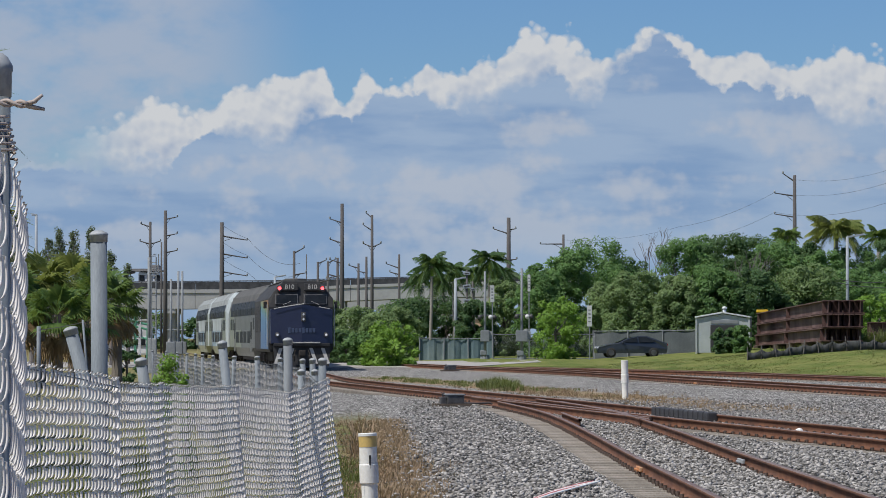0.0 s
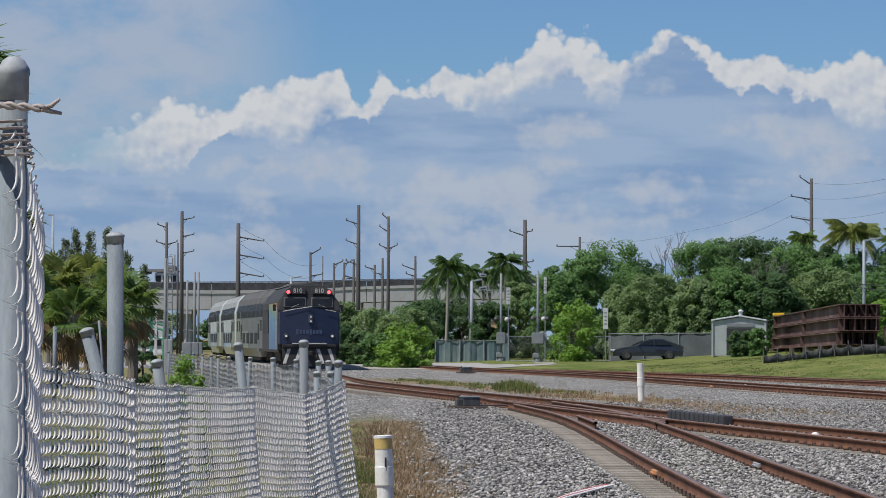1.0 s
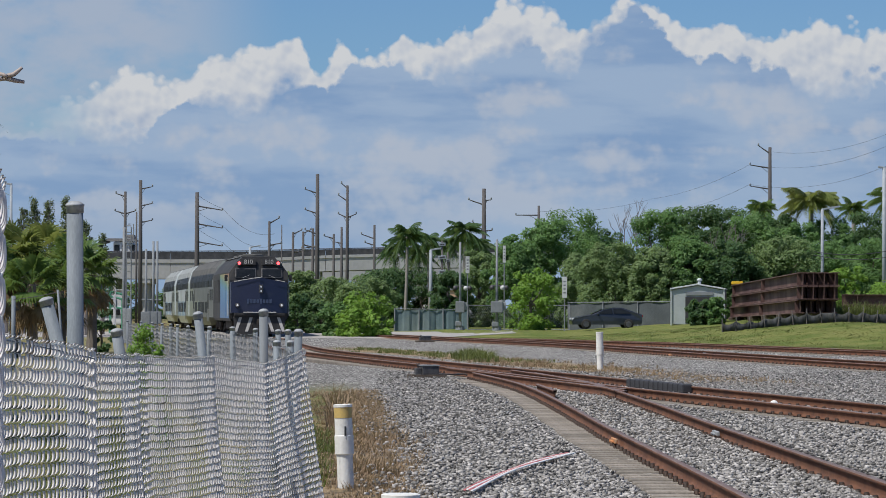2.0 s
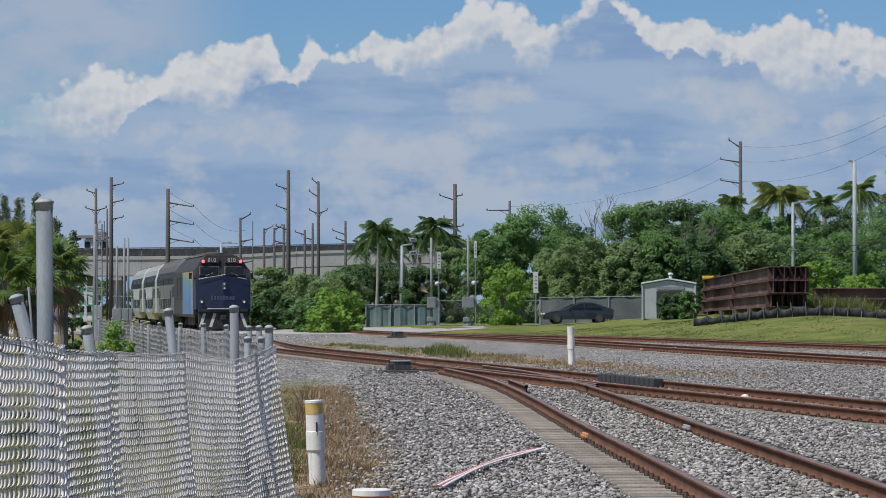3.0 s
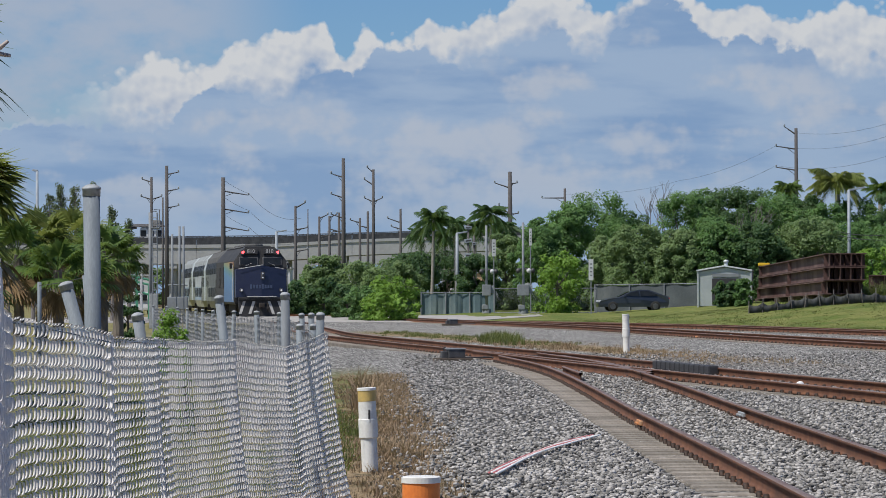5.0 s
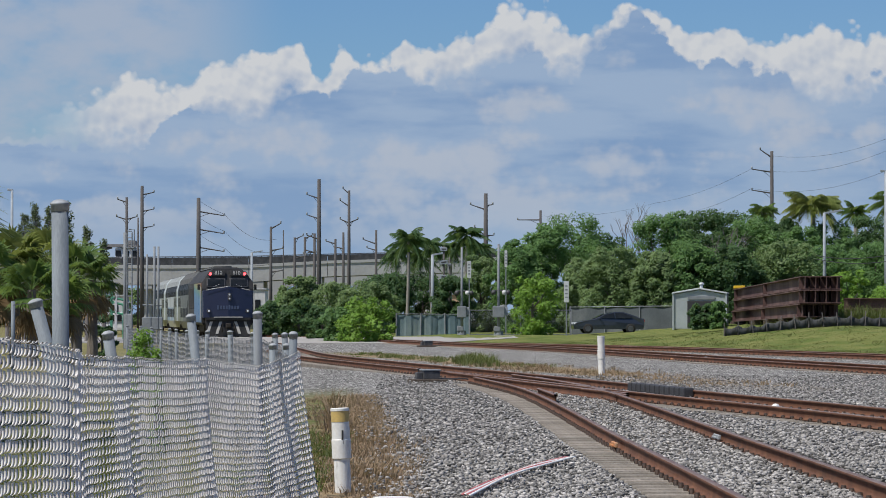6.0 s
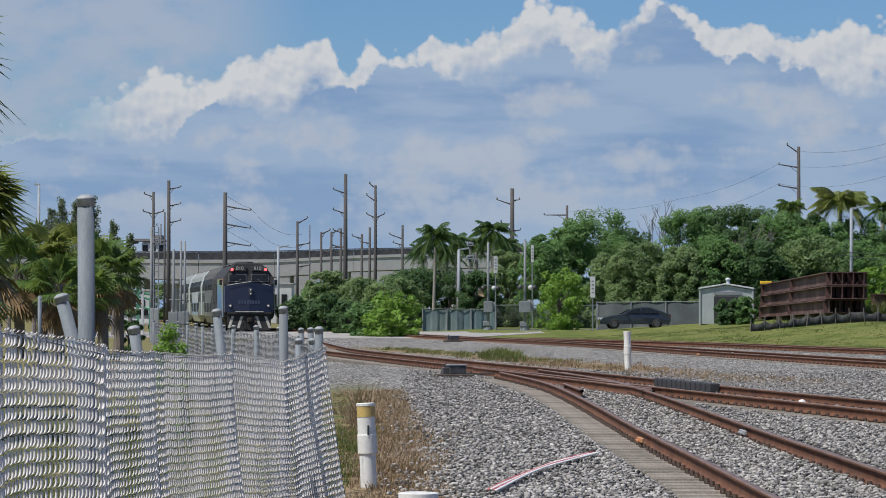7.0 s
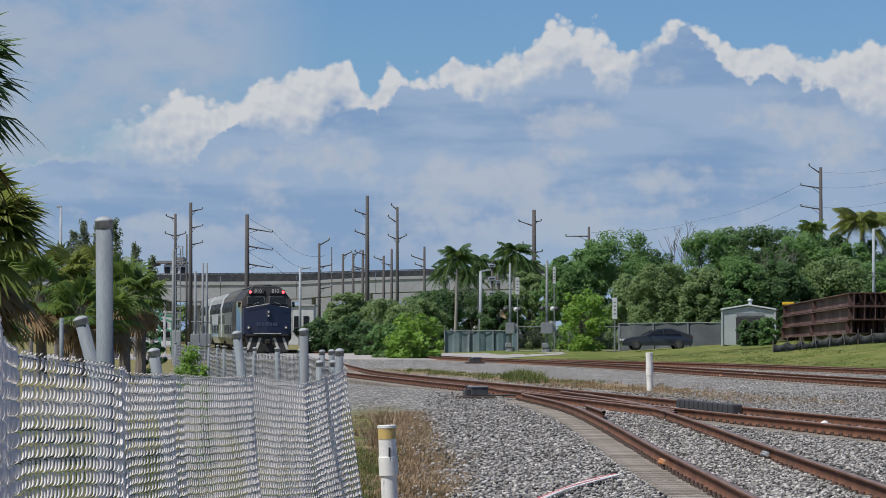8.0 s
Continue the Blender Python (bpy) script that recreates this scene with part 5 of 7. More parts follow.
def overpass():
    """The long concrete highway bridge across the background, on piers, with a dark railing."""
    thing = empty("overpass", (0, 0, 0), label="long pale concrete highway overpass with a dark railing", category="bridge")
    d0 = 395.0
    span = [(-140, 501, 513, 548), (215, 499, 511, 547), (345, 498, 512, 546), (480, 497, 511, 542), (620, 493, 504, 532), (760, 490, 500, 527), (900, 488, 498, 524), (1100, 486, 496, 522)]
    for (x0, r0, t0, b0), (x1, r1, t1, b1) in zip(span, span[1:]):
        n = max(1, round((x1 - x0) / 135))
        for k in range(n):
            f0, f1 = k / n, (k + 1) / n
            q = lambda a, b, f: a + (b - a) * f
            xa, xb = at_sight(q(x0, x1, f0), d0), at_sight(q(x0, x1, f1), d0) - 0.05
            za, zb = height_at(q(t0, t1, f0), d0), height_at(q(t0, t1, f1), d0)
            ba, bb = height_at(q(b0, b1, f0), d0), height_at(q(b0, b1, f1), d0)
            bm = bmesh.new()
            prof = [(-0.0, 1), (0.0, 0.82), (0.12, 0.80), (0.12, 0.0), (9.88, 0.0), (9.88, 0.80), (10, 0.82), (10, 1)]
            loft(bm, [[(xx, d0 + yy, bz + (tz - bz) * ff) for yy, ff in prof] for xx, bz, tz in ((xa, ba, za), (xb, bb, zb))])
            part("girder_span", bm, M_CONC, thing)
            ra, rb = height_at(q(r0, r1, f0), d0), height_at(q(r0, r1, f1), d0)
            bm = bmesh.new()
            loft(bm, [[(xx, d0 + 0.05, tz + 0.004), (xx, d0 + 0.35, tz + 0.004), (xx, d0 + 0.35, tz + (rz - tz) * 0.95), (xx, d0 + 0.05, tz + (rz - tz) * 0.95)] for xx, tz, rz in ((xa, za, ra), (xb, zb, rb))])
            rail = part("parapet", bm, M_DECK, thing, "dark weathered parapet")
            bm = bmesh.new()
            m = max(2, int((xb - xa) / 0.8))
            for j in range(m):
                u = j / m
                xx, tz, rz = q(xa, xb, u), q(za, zb, u), q(ra, rb, u)
                box(bm, (xx, d0 + 0.2, tz + (rz - tz) * 0.92), (0.10, 0.10, (rz - tz) * 0.35))
            tube(bm, [(xa, d0 + 0.2, ra + 0.05), (xb, d0 + 0.2, rb + 0.05)], 0.06, 6)
            part("railing", bm, M_DARKRAIL, rail)
    for px in (-60, 90, 240, 300, 425, 497, 600, 700, 800, 930):
        x = at_sight(px, d0)
        zt = height_at(540 if px < 560 else 531, d0)
        bm = bmesh.new()
        for yy in (2.0, 8.0):
            tube(bm, [(x, d0 + yy, -0.2), (x, d0 + yy, zt - 0.9)], 0.62, 14)
        box(bm, (x, d0 + 5, zt - 0.55), (1.5, 9.6, 1.1), bevel=0.12)
        part("pier", bm, M_CONC, thing)
    return thing


overpass()


def second_ramp():
    """A lower pale ramp wall with shallow arches seen under the bridge."""
    d0 = 430.0
    bm = bmesh.new()
    xs = [at_sight(p, d0) for p in (430, 520, 610, 700, 790, 880)]
    for a, b in zip(xs, xs[1:]):
        w = b - a
        pts = [(a, 9.0), (b, 9.0), (b, 0.0), (b - 0.12 * w, 0.0)]
        for k in range(9):
            th = math.pi * k / 8
            pts.append((a + w / 2 + 0.36 * w * math.cos(th), 3.4 + 2.3 * math.sin(th)))
        pts += [(a + 0.12 * w, 0.0), (a, 0.0)]
        f = bm.faces.new([bm.verts.new((x, d0, z)) for x, z in pts])
        got = bmesh.ops.extrude_face_region(bm, geom=[f])
        bmesh.ops.translate(bm, vec=(0, 3, 0), verts=[v for v in got["geom"] if isinstance(v, bmesh.types.BMVert)])
    tagged(part("ramp_wall", bm, M_CONC), "pale concrete ramp wall with shallow arches", "ramp", kind="structure")


second_ramp()


def bridge_house():
    """The tender's house on the bridge: round-cornered cabin under a dark overhanging roof."""
    d = 399.5
    x, z = at_sight(262, d), height_at(511, 395) - 0.02
    thing = empty("bridge_house", (x, d, z), label="white control cabin with a dark overhanging roof on the bridge", category="cabin")
    bm = bmesh.new()
    box(bm, (0.3, 0, 1.1), (3.0, 3, 2.4), bevel=0.3)
    part("wall", bm, M_WHITEPAINT, thing)
    bm = bmesh.new()
    box(bm, (-0.2, 0, 2.55), (4.4, 3.8, 0.35), bevel=0.12, taper=0.8)
    box(bm, (0.9, 0, 2.95), (1.6, 1.8, 0.6), bevel=0.2, taper=0.7)
    part("roof", bm, M_DARKMETAL, thing)
    for k in (-0.9, 0.1, 1.1):
        bm = bmesh.new()
        box(bm, (k + 0.2, -1.52, 1.5), (0.7, 0.05, 0.8), bevel=0.02)
        part("window", bm, M_GLASSDARK, thing)
    bm = bmesh.new()
    tube(bm, [(-1.6, -1.2, 2.3), (-2.3, -1.2, 2.2), (-2.8, -1.2, 1.9)], [0.18, 0.24, 0.1], 8)
    part("floodlight", bm, M_DARKMETAL, thing)
    bm = bmesh.new()
    for k in range(9):
        tube(bm, [(-3.2 + 0.85 * k, -1.9, 0), (-3.2 + 0.85 * k, -1.9, 1.0)], 0.04, 5)
    for zz in (0.5, 1.0):
        tube(bm, [(-3.2, -1.9, zz), (3.6, -1.9, zz)], 0.035, 5)
    part("balustrade", bm, M_STEELGREY, thing)


M_WHITEPAINT = mat("weathered_white_paint", (0.62, 0.63, 0.64), (0.50, 0.51, 0.52), 0.6, 0, 1.2, 0.05, dirt=(0.30, 0.28, 0.26), dirt_amount=0.4)
M_GLASSDARK = mat("dark_glass", (0.012, 0.015, 0.018), (0.022, 0.025, 0.03), 0.22, 0, 2, 0.0, spec=0.22)
bridge_house()


def utility_pole(px, top, d, wide, arms, label, material=None, low=None):
    """A tapered pole with cross arms (height from the top, reach to one side, rise) and insulators."""
    x = at_sight(px, d)
    g = float(ground_z(x, d)) if low is None else low
    h = height_at(top, d) - g
    r = wide / 5400 * d / 2 * 0.82
    thing = empty("utility_pole", (x, d, g), label=label, category="utility pole", group="utility poles")
    bm = bmesh.new()
    tube(bm, [(0, 0, -0.2), (0, 0, h * 0.5), (0, 0, h)], [r * 1.25, r * 1.08, r * 0.85], 10)
    part("shaft", bm, material or M_WOODPOLE, thing, smooth=True)
    for drop, reach, rise in arms:
        z = h - drop
        bm = bmesh.new()
        tube(bm, [(0, 0, z), (reach, 0, z + rise)], [0.075, 0.045], 6)
        if abs(rise) < 0.5:
            tube(bm, [(0, 0, z - 0.55), (reach * 0.45, 0, z + rise * 0.45)], 0.025, 5)
        arm = part("cross_arm", bm, M_WOODPOLE, thing)
        bm = bmesh.new()
        lathe(bm, [(0.05, 0), (0.10, 0.03), (0.05, 0.08), (0.10, 0.12), (0.05, 0.17), (0.09, 0.21), (0.03, 0.26)], 8, (reach, 0, z + rise - 0.02))
        part("insulator", bm, M_GALVCAP, arm, smooth=True)
    return thing


POLE = "tall weathered utility pole with short cross arms"
L3, R3 = (lambda s, n=3, g=1.7: [(0.6 + g * k, -s, 0.35) for k in range(n)]), (lambda s, n=3, g=1.7: [(0.9 + g * k, s, 0.25) for k in range(n)])
utility_pole(265, 392, 300, 6.5, [(0.5, -0.9, 0.3), (0.9, 0.0, 0.5), (2.2, -1.0, 0.3), (2.2, 1.0, 0.3)], POLE)
utility_pole(292, 372, 310, 8, R3(1.2), POLE)
utility_pole(285, 428, 330, 4, [], "thin weathered utility pole standing near the overpass")
utility_pole(392, 393, 290, 9.5, [(1.3, 2.4, -0.4), (3.0, 2.4, -0.4), (4.7, 2.4, -0.4)], POLE)
utility_pole(520, 444, 280, 6, [(0.2, 0.9, 0.5), (2.2, 1.1, 0.2), (4.2, 1.1, 0.2)], POLE)
utility_pole(542, 450, 300, 2.5, [], "thin grey mast standing beside the overpass")
utility_pole(562, 463, 320, 5.5, [(0.2, 0.9, 0.4), (2.2, 1.2, 0.3)], POLE)
utility_pole(580, 462, 325, 5.5, [(0.2, 0.8, 0.4), (1.4, 1.2, -0.3)], POLE)
utility_pole(597, 456, 330, 6, [(2.0, -1.2, -0.2)], POLE)
utility_pole(605, 360, 300, 8.5, [(1.9, -1.2, 0.4), (3.9, -1.2, 0.4), (5.9, -1.2, 0.4)], POLE)
utility_pole(634, 466, 320, 5.5, [(0.5, -1.0, 0.3)], POLE)
utility_pole(648, 454, 335, 5.5, [(1.8, -0.9, 0.2)], POLE)
utility_pole(658, 380, 310, 6.5, [(0.3, -0.6, 0.5), (1.6, -0.9, 0.6), (3.3, -0.9, 0.4), (3.3, 0.9, 0.4)], POLE)
utility_pole(706, 450, 330, 5.5, [(1.5, -1.4, 0.5), (2.2, -1.0, 0.3)], POLE)
utility_pole(900, 385, 300, 9.5, [(1.6, -1.5, 0.5), (1.2, 0.7, 0.1), (4.2, -1.1, 0.9), (4.2, 0.8, 0.1), (7.0, 0.9, -0.2)], POLE)
utility_pole(997, 415, 320, 6, [(1.0, -2.4, 0.0)], POLE)
utility_pole(1407, 310, 290, 8, [(0.6, -1.1, 0.75), (2.0, -1.9, 0.3), (4.0, -1.9, 0.3)], "tall dark utility pole above the trees", M_WOODPOLE)
utility_pole(1690, 330, 250, 7, [(0.6, -1.1, 0.3), (2.0, -1.1, 0.3)], POLE)


def cable(points, sag, label, r=0.012):
    bm = bmesh.new()
    for a, b in zip(points, points[1:]):
        a, b = Vector(a), Vector(b)
        tube(bm, [a.lerp(b, k / 14) - Vector((0, 0, 4 * sag * (k / 14) * (1 - k / 14))) for k in range(15)], r, 4)
    return tagged(part("cable", bm, M_WIRELINE), label, "cable", group="overhead cables")


def sight(px, py, d):
    return (at_sight(px, d), d, height_at(py, d))


W = "thin dark overhead cable slung between utility poles"
cable([sight(1371, 341, 290), sight(1200, 402, 330), sight(1000, 425, 320)], 0.5, W)
cable([sight(1371, 376, 290), sight(1220, 425, 340)], 0.5, W)
cable([sight(1371, 341, 290), sight(1690, 270, 250)], 1.5, W)
cable([sight(1371, 376, 290), sight(1690, 305, 250)], 1.5, W)
cable([sight(1407, 318, 290), sight(1690, 250, 250)], 1.2, W)
for k in range(3):
    cable([sight(438, 422 + 30 * k, 290), sight(530, 466 + 20 * k, 285)], 0.9, W, 0.018)
    cable([sight(396, 400 + 30 * k, 290), sight(438, 422 + 30 * k, 290)], 0.1, W, 0.018)
for k in range(2):
    cable([sight(1480, 494 + 6 * k, 225), sight(1700, 470 + 14 * k, 190)], 0.6, "pale cable slung low before the trees", 0.03)


def lamp_post(px, top, d, wide, arm, label, low=600, head=True):
    x = at_sight(px, d)
    g = float(ground_z(x, d))
    h = height_at(top, d) - g
    r = wide / 5400 * d / 2
    thing = empty("lamp_post", (x, d, g), label=label, category="lamp post")
    bm = bmesh.new()
    tube(bm, [(0, 0, -0.1), (0, 0, h)], [r * 1.1, r * 0.85], 10)
    part("shaft", bm, M_LIGHTPOLE, thing, smooth=True)
    bm = bmesh.new()
    reach = arm / 5400 * d
    box(bm, (reach * 0.5, 0, h + abs(reach) * 0.08), (abs(reach) + r, 0.16, 0.14), Matrix.Rotation(-0.17 * (1 if reach > 0 else -1), 4, "Y"), bevel=0.03)
    part("lamp_head", bm, M_LIGHTPOLE, thing, "flat pale lamp head")
    return thing


lamp_post(1500, 420, 222, 6, 28, "pale grey lamp post with a flat head")
lamp_post(1610, 346, 215, 8, -9, "tall pale grey lamp post before the trees")
lamp_post(806, 494, 240, 6, 20, "pale grey lamp post near the crossing")
lamp_post(63, 380, 190, 5.5, -7, "tall thin lamp post behind the palms")
lamp_post(486, 490, 330, 5, 18, "pale lamp post standing before the overpass")


def crossing_signal(px, top, d, label, box_wide, gate=True):
    """A level-crossing gate: raised arm, mast, flashing-light heads on a cross bar, and the motor box."""
    x = at_sight(px, d)
    g = float(ground_z(x, d))
    h = height_at(top, d) - g
    m = d / 5400
    thing = empty("crossing_gate", (x, d, g), label=label, category="crossing gate", group="crossing gates")
    bm = bmesh.new()
    tube(bm, [(0, 0, 0), (0, 0, h)], [2.6 * m, 1.9 * m], 10)
    part("raised_arm", bm, M_STEELGREY, thing, "slim grey mast and raised arm", smooth=True)
    bm = bmesh.new()
    tube(bm, [(0, 0.2, 0), (0, 0.2, 0.28)], [0.32, 0.28], 12)
    box(bm, (-0.1, 0.1, 0.42), (0.45, 0.4, 0.35), bevel=0.06)
    part("pedestal", bm, M_STEELGREY, thing)
    bm = bmesh.new()
    box(bm, (0, -0.05, 1.55), (box_wide * m, 0.55, 20 * m), bevel=0.05)
    part("motor_box", bm, M_STEELGREY, thing, "grey steel motor box")
    bm = bmesh.new()
    box(bm, (box_wide * m * 0.62, 0.05, 1.6), (6 * m, 0.4, 14 * m), bevel=0.03)
    part("counterweight", bm, M_GALVCAP, thing)
    bm = bmesh.new()
    tube(bm, [(-10 * m, 0, 2.95), (13 * m, 0, 2.95)], 0.05, 8)
    part("cross_bar", bm, M_DARKMETAL, thing)
    for k, (o, mt) in enumerate(((-9, M_DARKMETAL), (10, M_WHITEPAINT), (17, M_DARKMETAL))):
        bm = bmesh.new()
        tube(bm, [(o * m, -0.22, 2.82), (o * m, -0.05, 2.82), (o * m, 0.05, 2.82)], [0.15, 0.16, 0.08], 12)
        part("signal_head", bm, mt, thing, smooth=True)
    return thing


crossing_signal(923, 475, 200, "grey crossing gate with motor box and raised arm", 21)
crossing_signal(858, 480, 206, "far grey crossing gate with its arm raised", 16)


def sign_post(px, top, d, wide, tall, label, foot=636):
    x = at_sight(px, d)
    g = float(ground_z(x, d))
    h = height_at(top, d) - g
    m = d / 5400
    thing = empty("sign_post", (x, d, g), label=label, category="sign")
    bm = bmesh.new()
    box(bm, (0, 0.03, h / 2 - 0.05), (0.07, 0.05, h), bevel=0.008)
    part("post", bm, M_STEELGREY, thing)
    bm = bmesh.new()
    box(bm, (0, -0.02, h - tall * m / 2), (wide * m, 0.03, tall * m), bevel=0.01)
    panel = part("panel", bm, M_WHITEPAINT, thing, "white sign panel")
    for k in range(4):
        bm = bmesh.new()
        box(bm, (0, -0.04, h - tall * m * (0.22 + 0.18 * k)), (wide * m * 0.5, 0.006, 0.09))
        part("text_bar", bm, M_STEELGREY, panel)


sign_post(1043, 541, 198, 8.5, 37, "white upright sign on a thin post by the fence")
sign_post(871, 505, 212, 7, 30, "narrow white crossing sign behind the far gate")
sign_post(936, 486, 204, 5, 30, "narrow white crossing sign behind the gate")
sign_post(826, 534, 240, 14, 8, "small blue and white sign on a pole")


def signal_mast(px, top, d, plates, label):
    """A slim mast with a crosswise arm and small pale plates facing the road."""
    x = at_sight(px, d)
    g = float(ground_z(x, d))
    m = d / 5400
    thing = empty("signal_mast", (x, d, g), label=label, category="signal mast")
    bm = bmesh.new()
    tube(bm, [(0, 0, 0), (0, 0, height_at(top, d) - g)], [0.10, 0.07], 8)
    part("mast", bm, M_WOODPOLE, thing, smooth=True)
    for py, wide, tall, tilt in plates:
        bm = bmesh.new()
        box(bm, (0, -0.13, 0), (wide * m, 0.05, tall * m), bevel=0.02)
        plate = part("plate", bm, M_LIGHTPOLE, thing, "pale blue-grey sign plate")
        plate.matrix_basis = pose(0, 0, height_at(py, d) - g, 0, tilt, 0)
        bm = bmesh.new()
        box(bm, (0, -0.16, 0), (wide * m * 0.66, 0.012, tall * m * 0.35))
        part("marking", bm, M_DARKMETAL, plate)
    return thing


signal_mast(826, 478, 236, ((484, 12, 6, 0), (507, 14, 7, -8), (533, 13, 7, 0)), "slim mast carrying three small pale sign plates")
signal_mast(836, 498, 240, ((512, 7, 5, 0),), "slim dark mast beside the crossing lamp post")


def ladder_mast(px, top, d, wide, label):
    """A railway signal mast with its side ladder, platform and equipment case at the foot."""
    x = at_sight(px, d)
    h = height_at(top, d) + 0.1
    m = d / 5400
    thing = empty("signal_mast", (x, d, -0.1), label=label, category="signal mast")
    bm = bmesh.new()
    tube(bm, [(-3 * m, 0, 0), (-3 * m, 0, h)], 2.6 * m, 10)
    part("mast", bm, M_STEELGREY, thing, smooth=True)
    bm = bmesh.new()
    for o in (1.5 * m, 10 * m):
        tube(bm, [(o, -0.1, 0.3), (o, -0.1, h)], 0.032, 6)
    for k in range(int(h / 0.32)):
        tube(bm, [(1.5 * m, -0.1, 0.4 + 0.32 * k), (10 * m, -0.1, 0.4 + 0.32 * k)], 0.026, 5)
    part("ladder", bm, M_STEELGREY, thing)
    bm = bmesh.new()
    box(bm, (3 * m, 0.05, 0.16 * h), (wide * m, 0.35, 0.30 * h), bevel=0.04)
    part("equipment_case", bm, M_GALVCAP, thing, "plain grey steel case")
    bm = bmesh.new()
    box(bm, (6 * m, 0.1, h - 0.75), (16 * m, 0.5, 0.06), bevel=0.01)
    tube(bm, [(14 * m, -0.1, h - 0.75), (14 * m, -0.1, h + 0.15), (5 * m, -0.1, h + 0.15)], 0.03, 6)
    part("platform", bm, M_STEELGREY, thing)
    return thing


ladder_mast(266, 455, 150, 15, "grey railway signal mast with a side ladder")
for px, top, d in ((302, 492, 165), (315, 478, 168), (322, 478, 172)):
    x = at_sight(px, d)
    thing = empty("signal_mast", (x, d, -0.05), label="slim grey signal mast with lamps beside the crossing", category="signal mast")
    h = height_at(top, d)
    bm = bmesh.new()
    tube(bm, [(0, 0, 0), (0, 0, h)], [0.075, 0.06], 8)
    part("mast", bm, M_STEELGREY, thing, smooth=True)
    bm = bmesh.new()
    tube(bm, [(-0.22, 0, 2.2), (0.22, 0, 2.2)], 0.04, 6)
    part("lamp_bar", bm, M_STEELGREY, thing)
    bm = bmesh.new()
    box(bm, (0.0, -0.05, 1.2), (0.5, 0.35, 0.7), bevel=0.04)
    part("case", bm, M_STEELGREY, thing)
M_GREENSTEEL = mat("green_painted_steel", (0.10, 0.32, 0.20), (0.07, 0.24, 0.15), 0.5, 0.1, 2, 0.05)
# green gantry arms beside the crossing
thing = empty("gantry", (at_sight(235, 190), 190, 0), label="green and white painted steel gantry by the crossing", category="gantry")
m = 190 / 5400
for o, mt, h0 in ((-14, M_WHITEPAINT, 2.6), (4, M_GREENSTEEL, 3.2), (12, M_WHITEPAINT, 3.4), (26, M_GREENSTEEL, 2.2)):
    bm = bmesh.new()
    box(bm, (o * m, 0, h0 / 2), (0.16, 0.16, h0), bevel=0.02)
    part("leg", bm, mt, thing)
for z in (2.1, 2.7, 3.0):
    bm = bmesh.new()
    tube(bm, [(-24 * m, 0, z), (0, 0, z - 0.25), (30 * m, 0, z - 0.5)], 0.07, 8)
    part("beam", bm, M_GREENSTEEL, thing)


# ---------------------------------------------------------------- road, yard fences, shed, steel, car
M_ROAD = mat("pale_worn_asphalt", (0.38, 0.36, 0.345), (0.28, 0.27, 0.26), 0.92, 0, 0.6, 0.15, 30)
bm = bmesh.new()
vs = [bm.verts.new((x, y, float(ground_z(x, y)) + 0.025)) for x, y in ((-60, 182), (-20, 178), (0.5, 173), (6, 186), (6, 196), (0.5, 196), (-20, 200), (-60, 206))]
f = bm.faces.new(vs)
got = bmesh.ops.extrude_face_region(bm, geom=[f])
bmesh.ops.translate(bm, vec=(0, 0, -0.5), verts=[v for v in got["geom"] if isinstance(v, bmesh.types.BMVert)])
bmesh.ops.recalc_face_normals(bm, faces=bm.faces)
tagged(part("road", bm, M_ROAD), "pale worn asphalt road at the level crossing", "road", kind="structure")

M_MESHGREY = mat("privacy_mesh_grey", (0.093, 0.109, 0.119), (0.062, 0.074, 0.082), 0.85, 0, 0.7, 0.2, 14, dirt=(0.22, 0.23, 0.23), dirt_amount=0.5)
M_MESHGREEN = mat("faded_green_slats", (0.124, 0.184, 0.208), (0.087, 0.136, 0.156), 0.8, 0, 0.8, 0.2, 14, dirt=(0.28, 0.32, 0.31), dirt_amount=0.5)


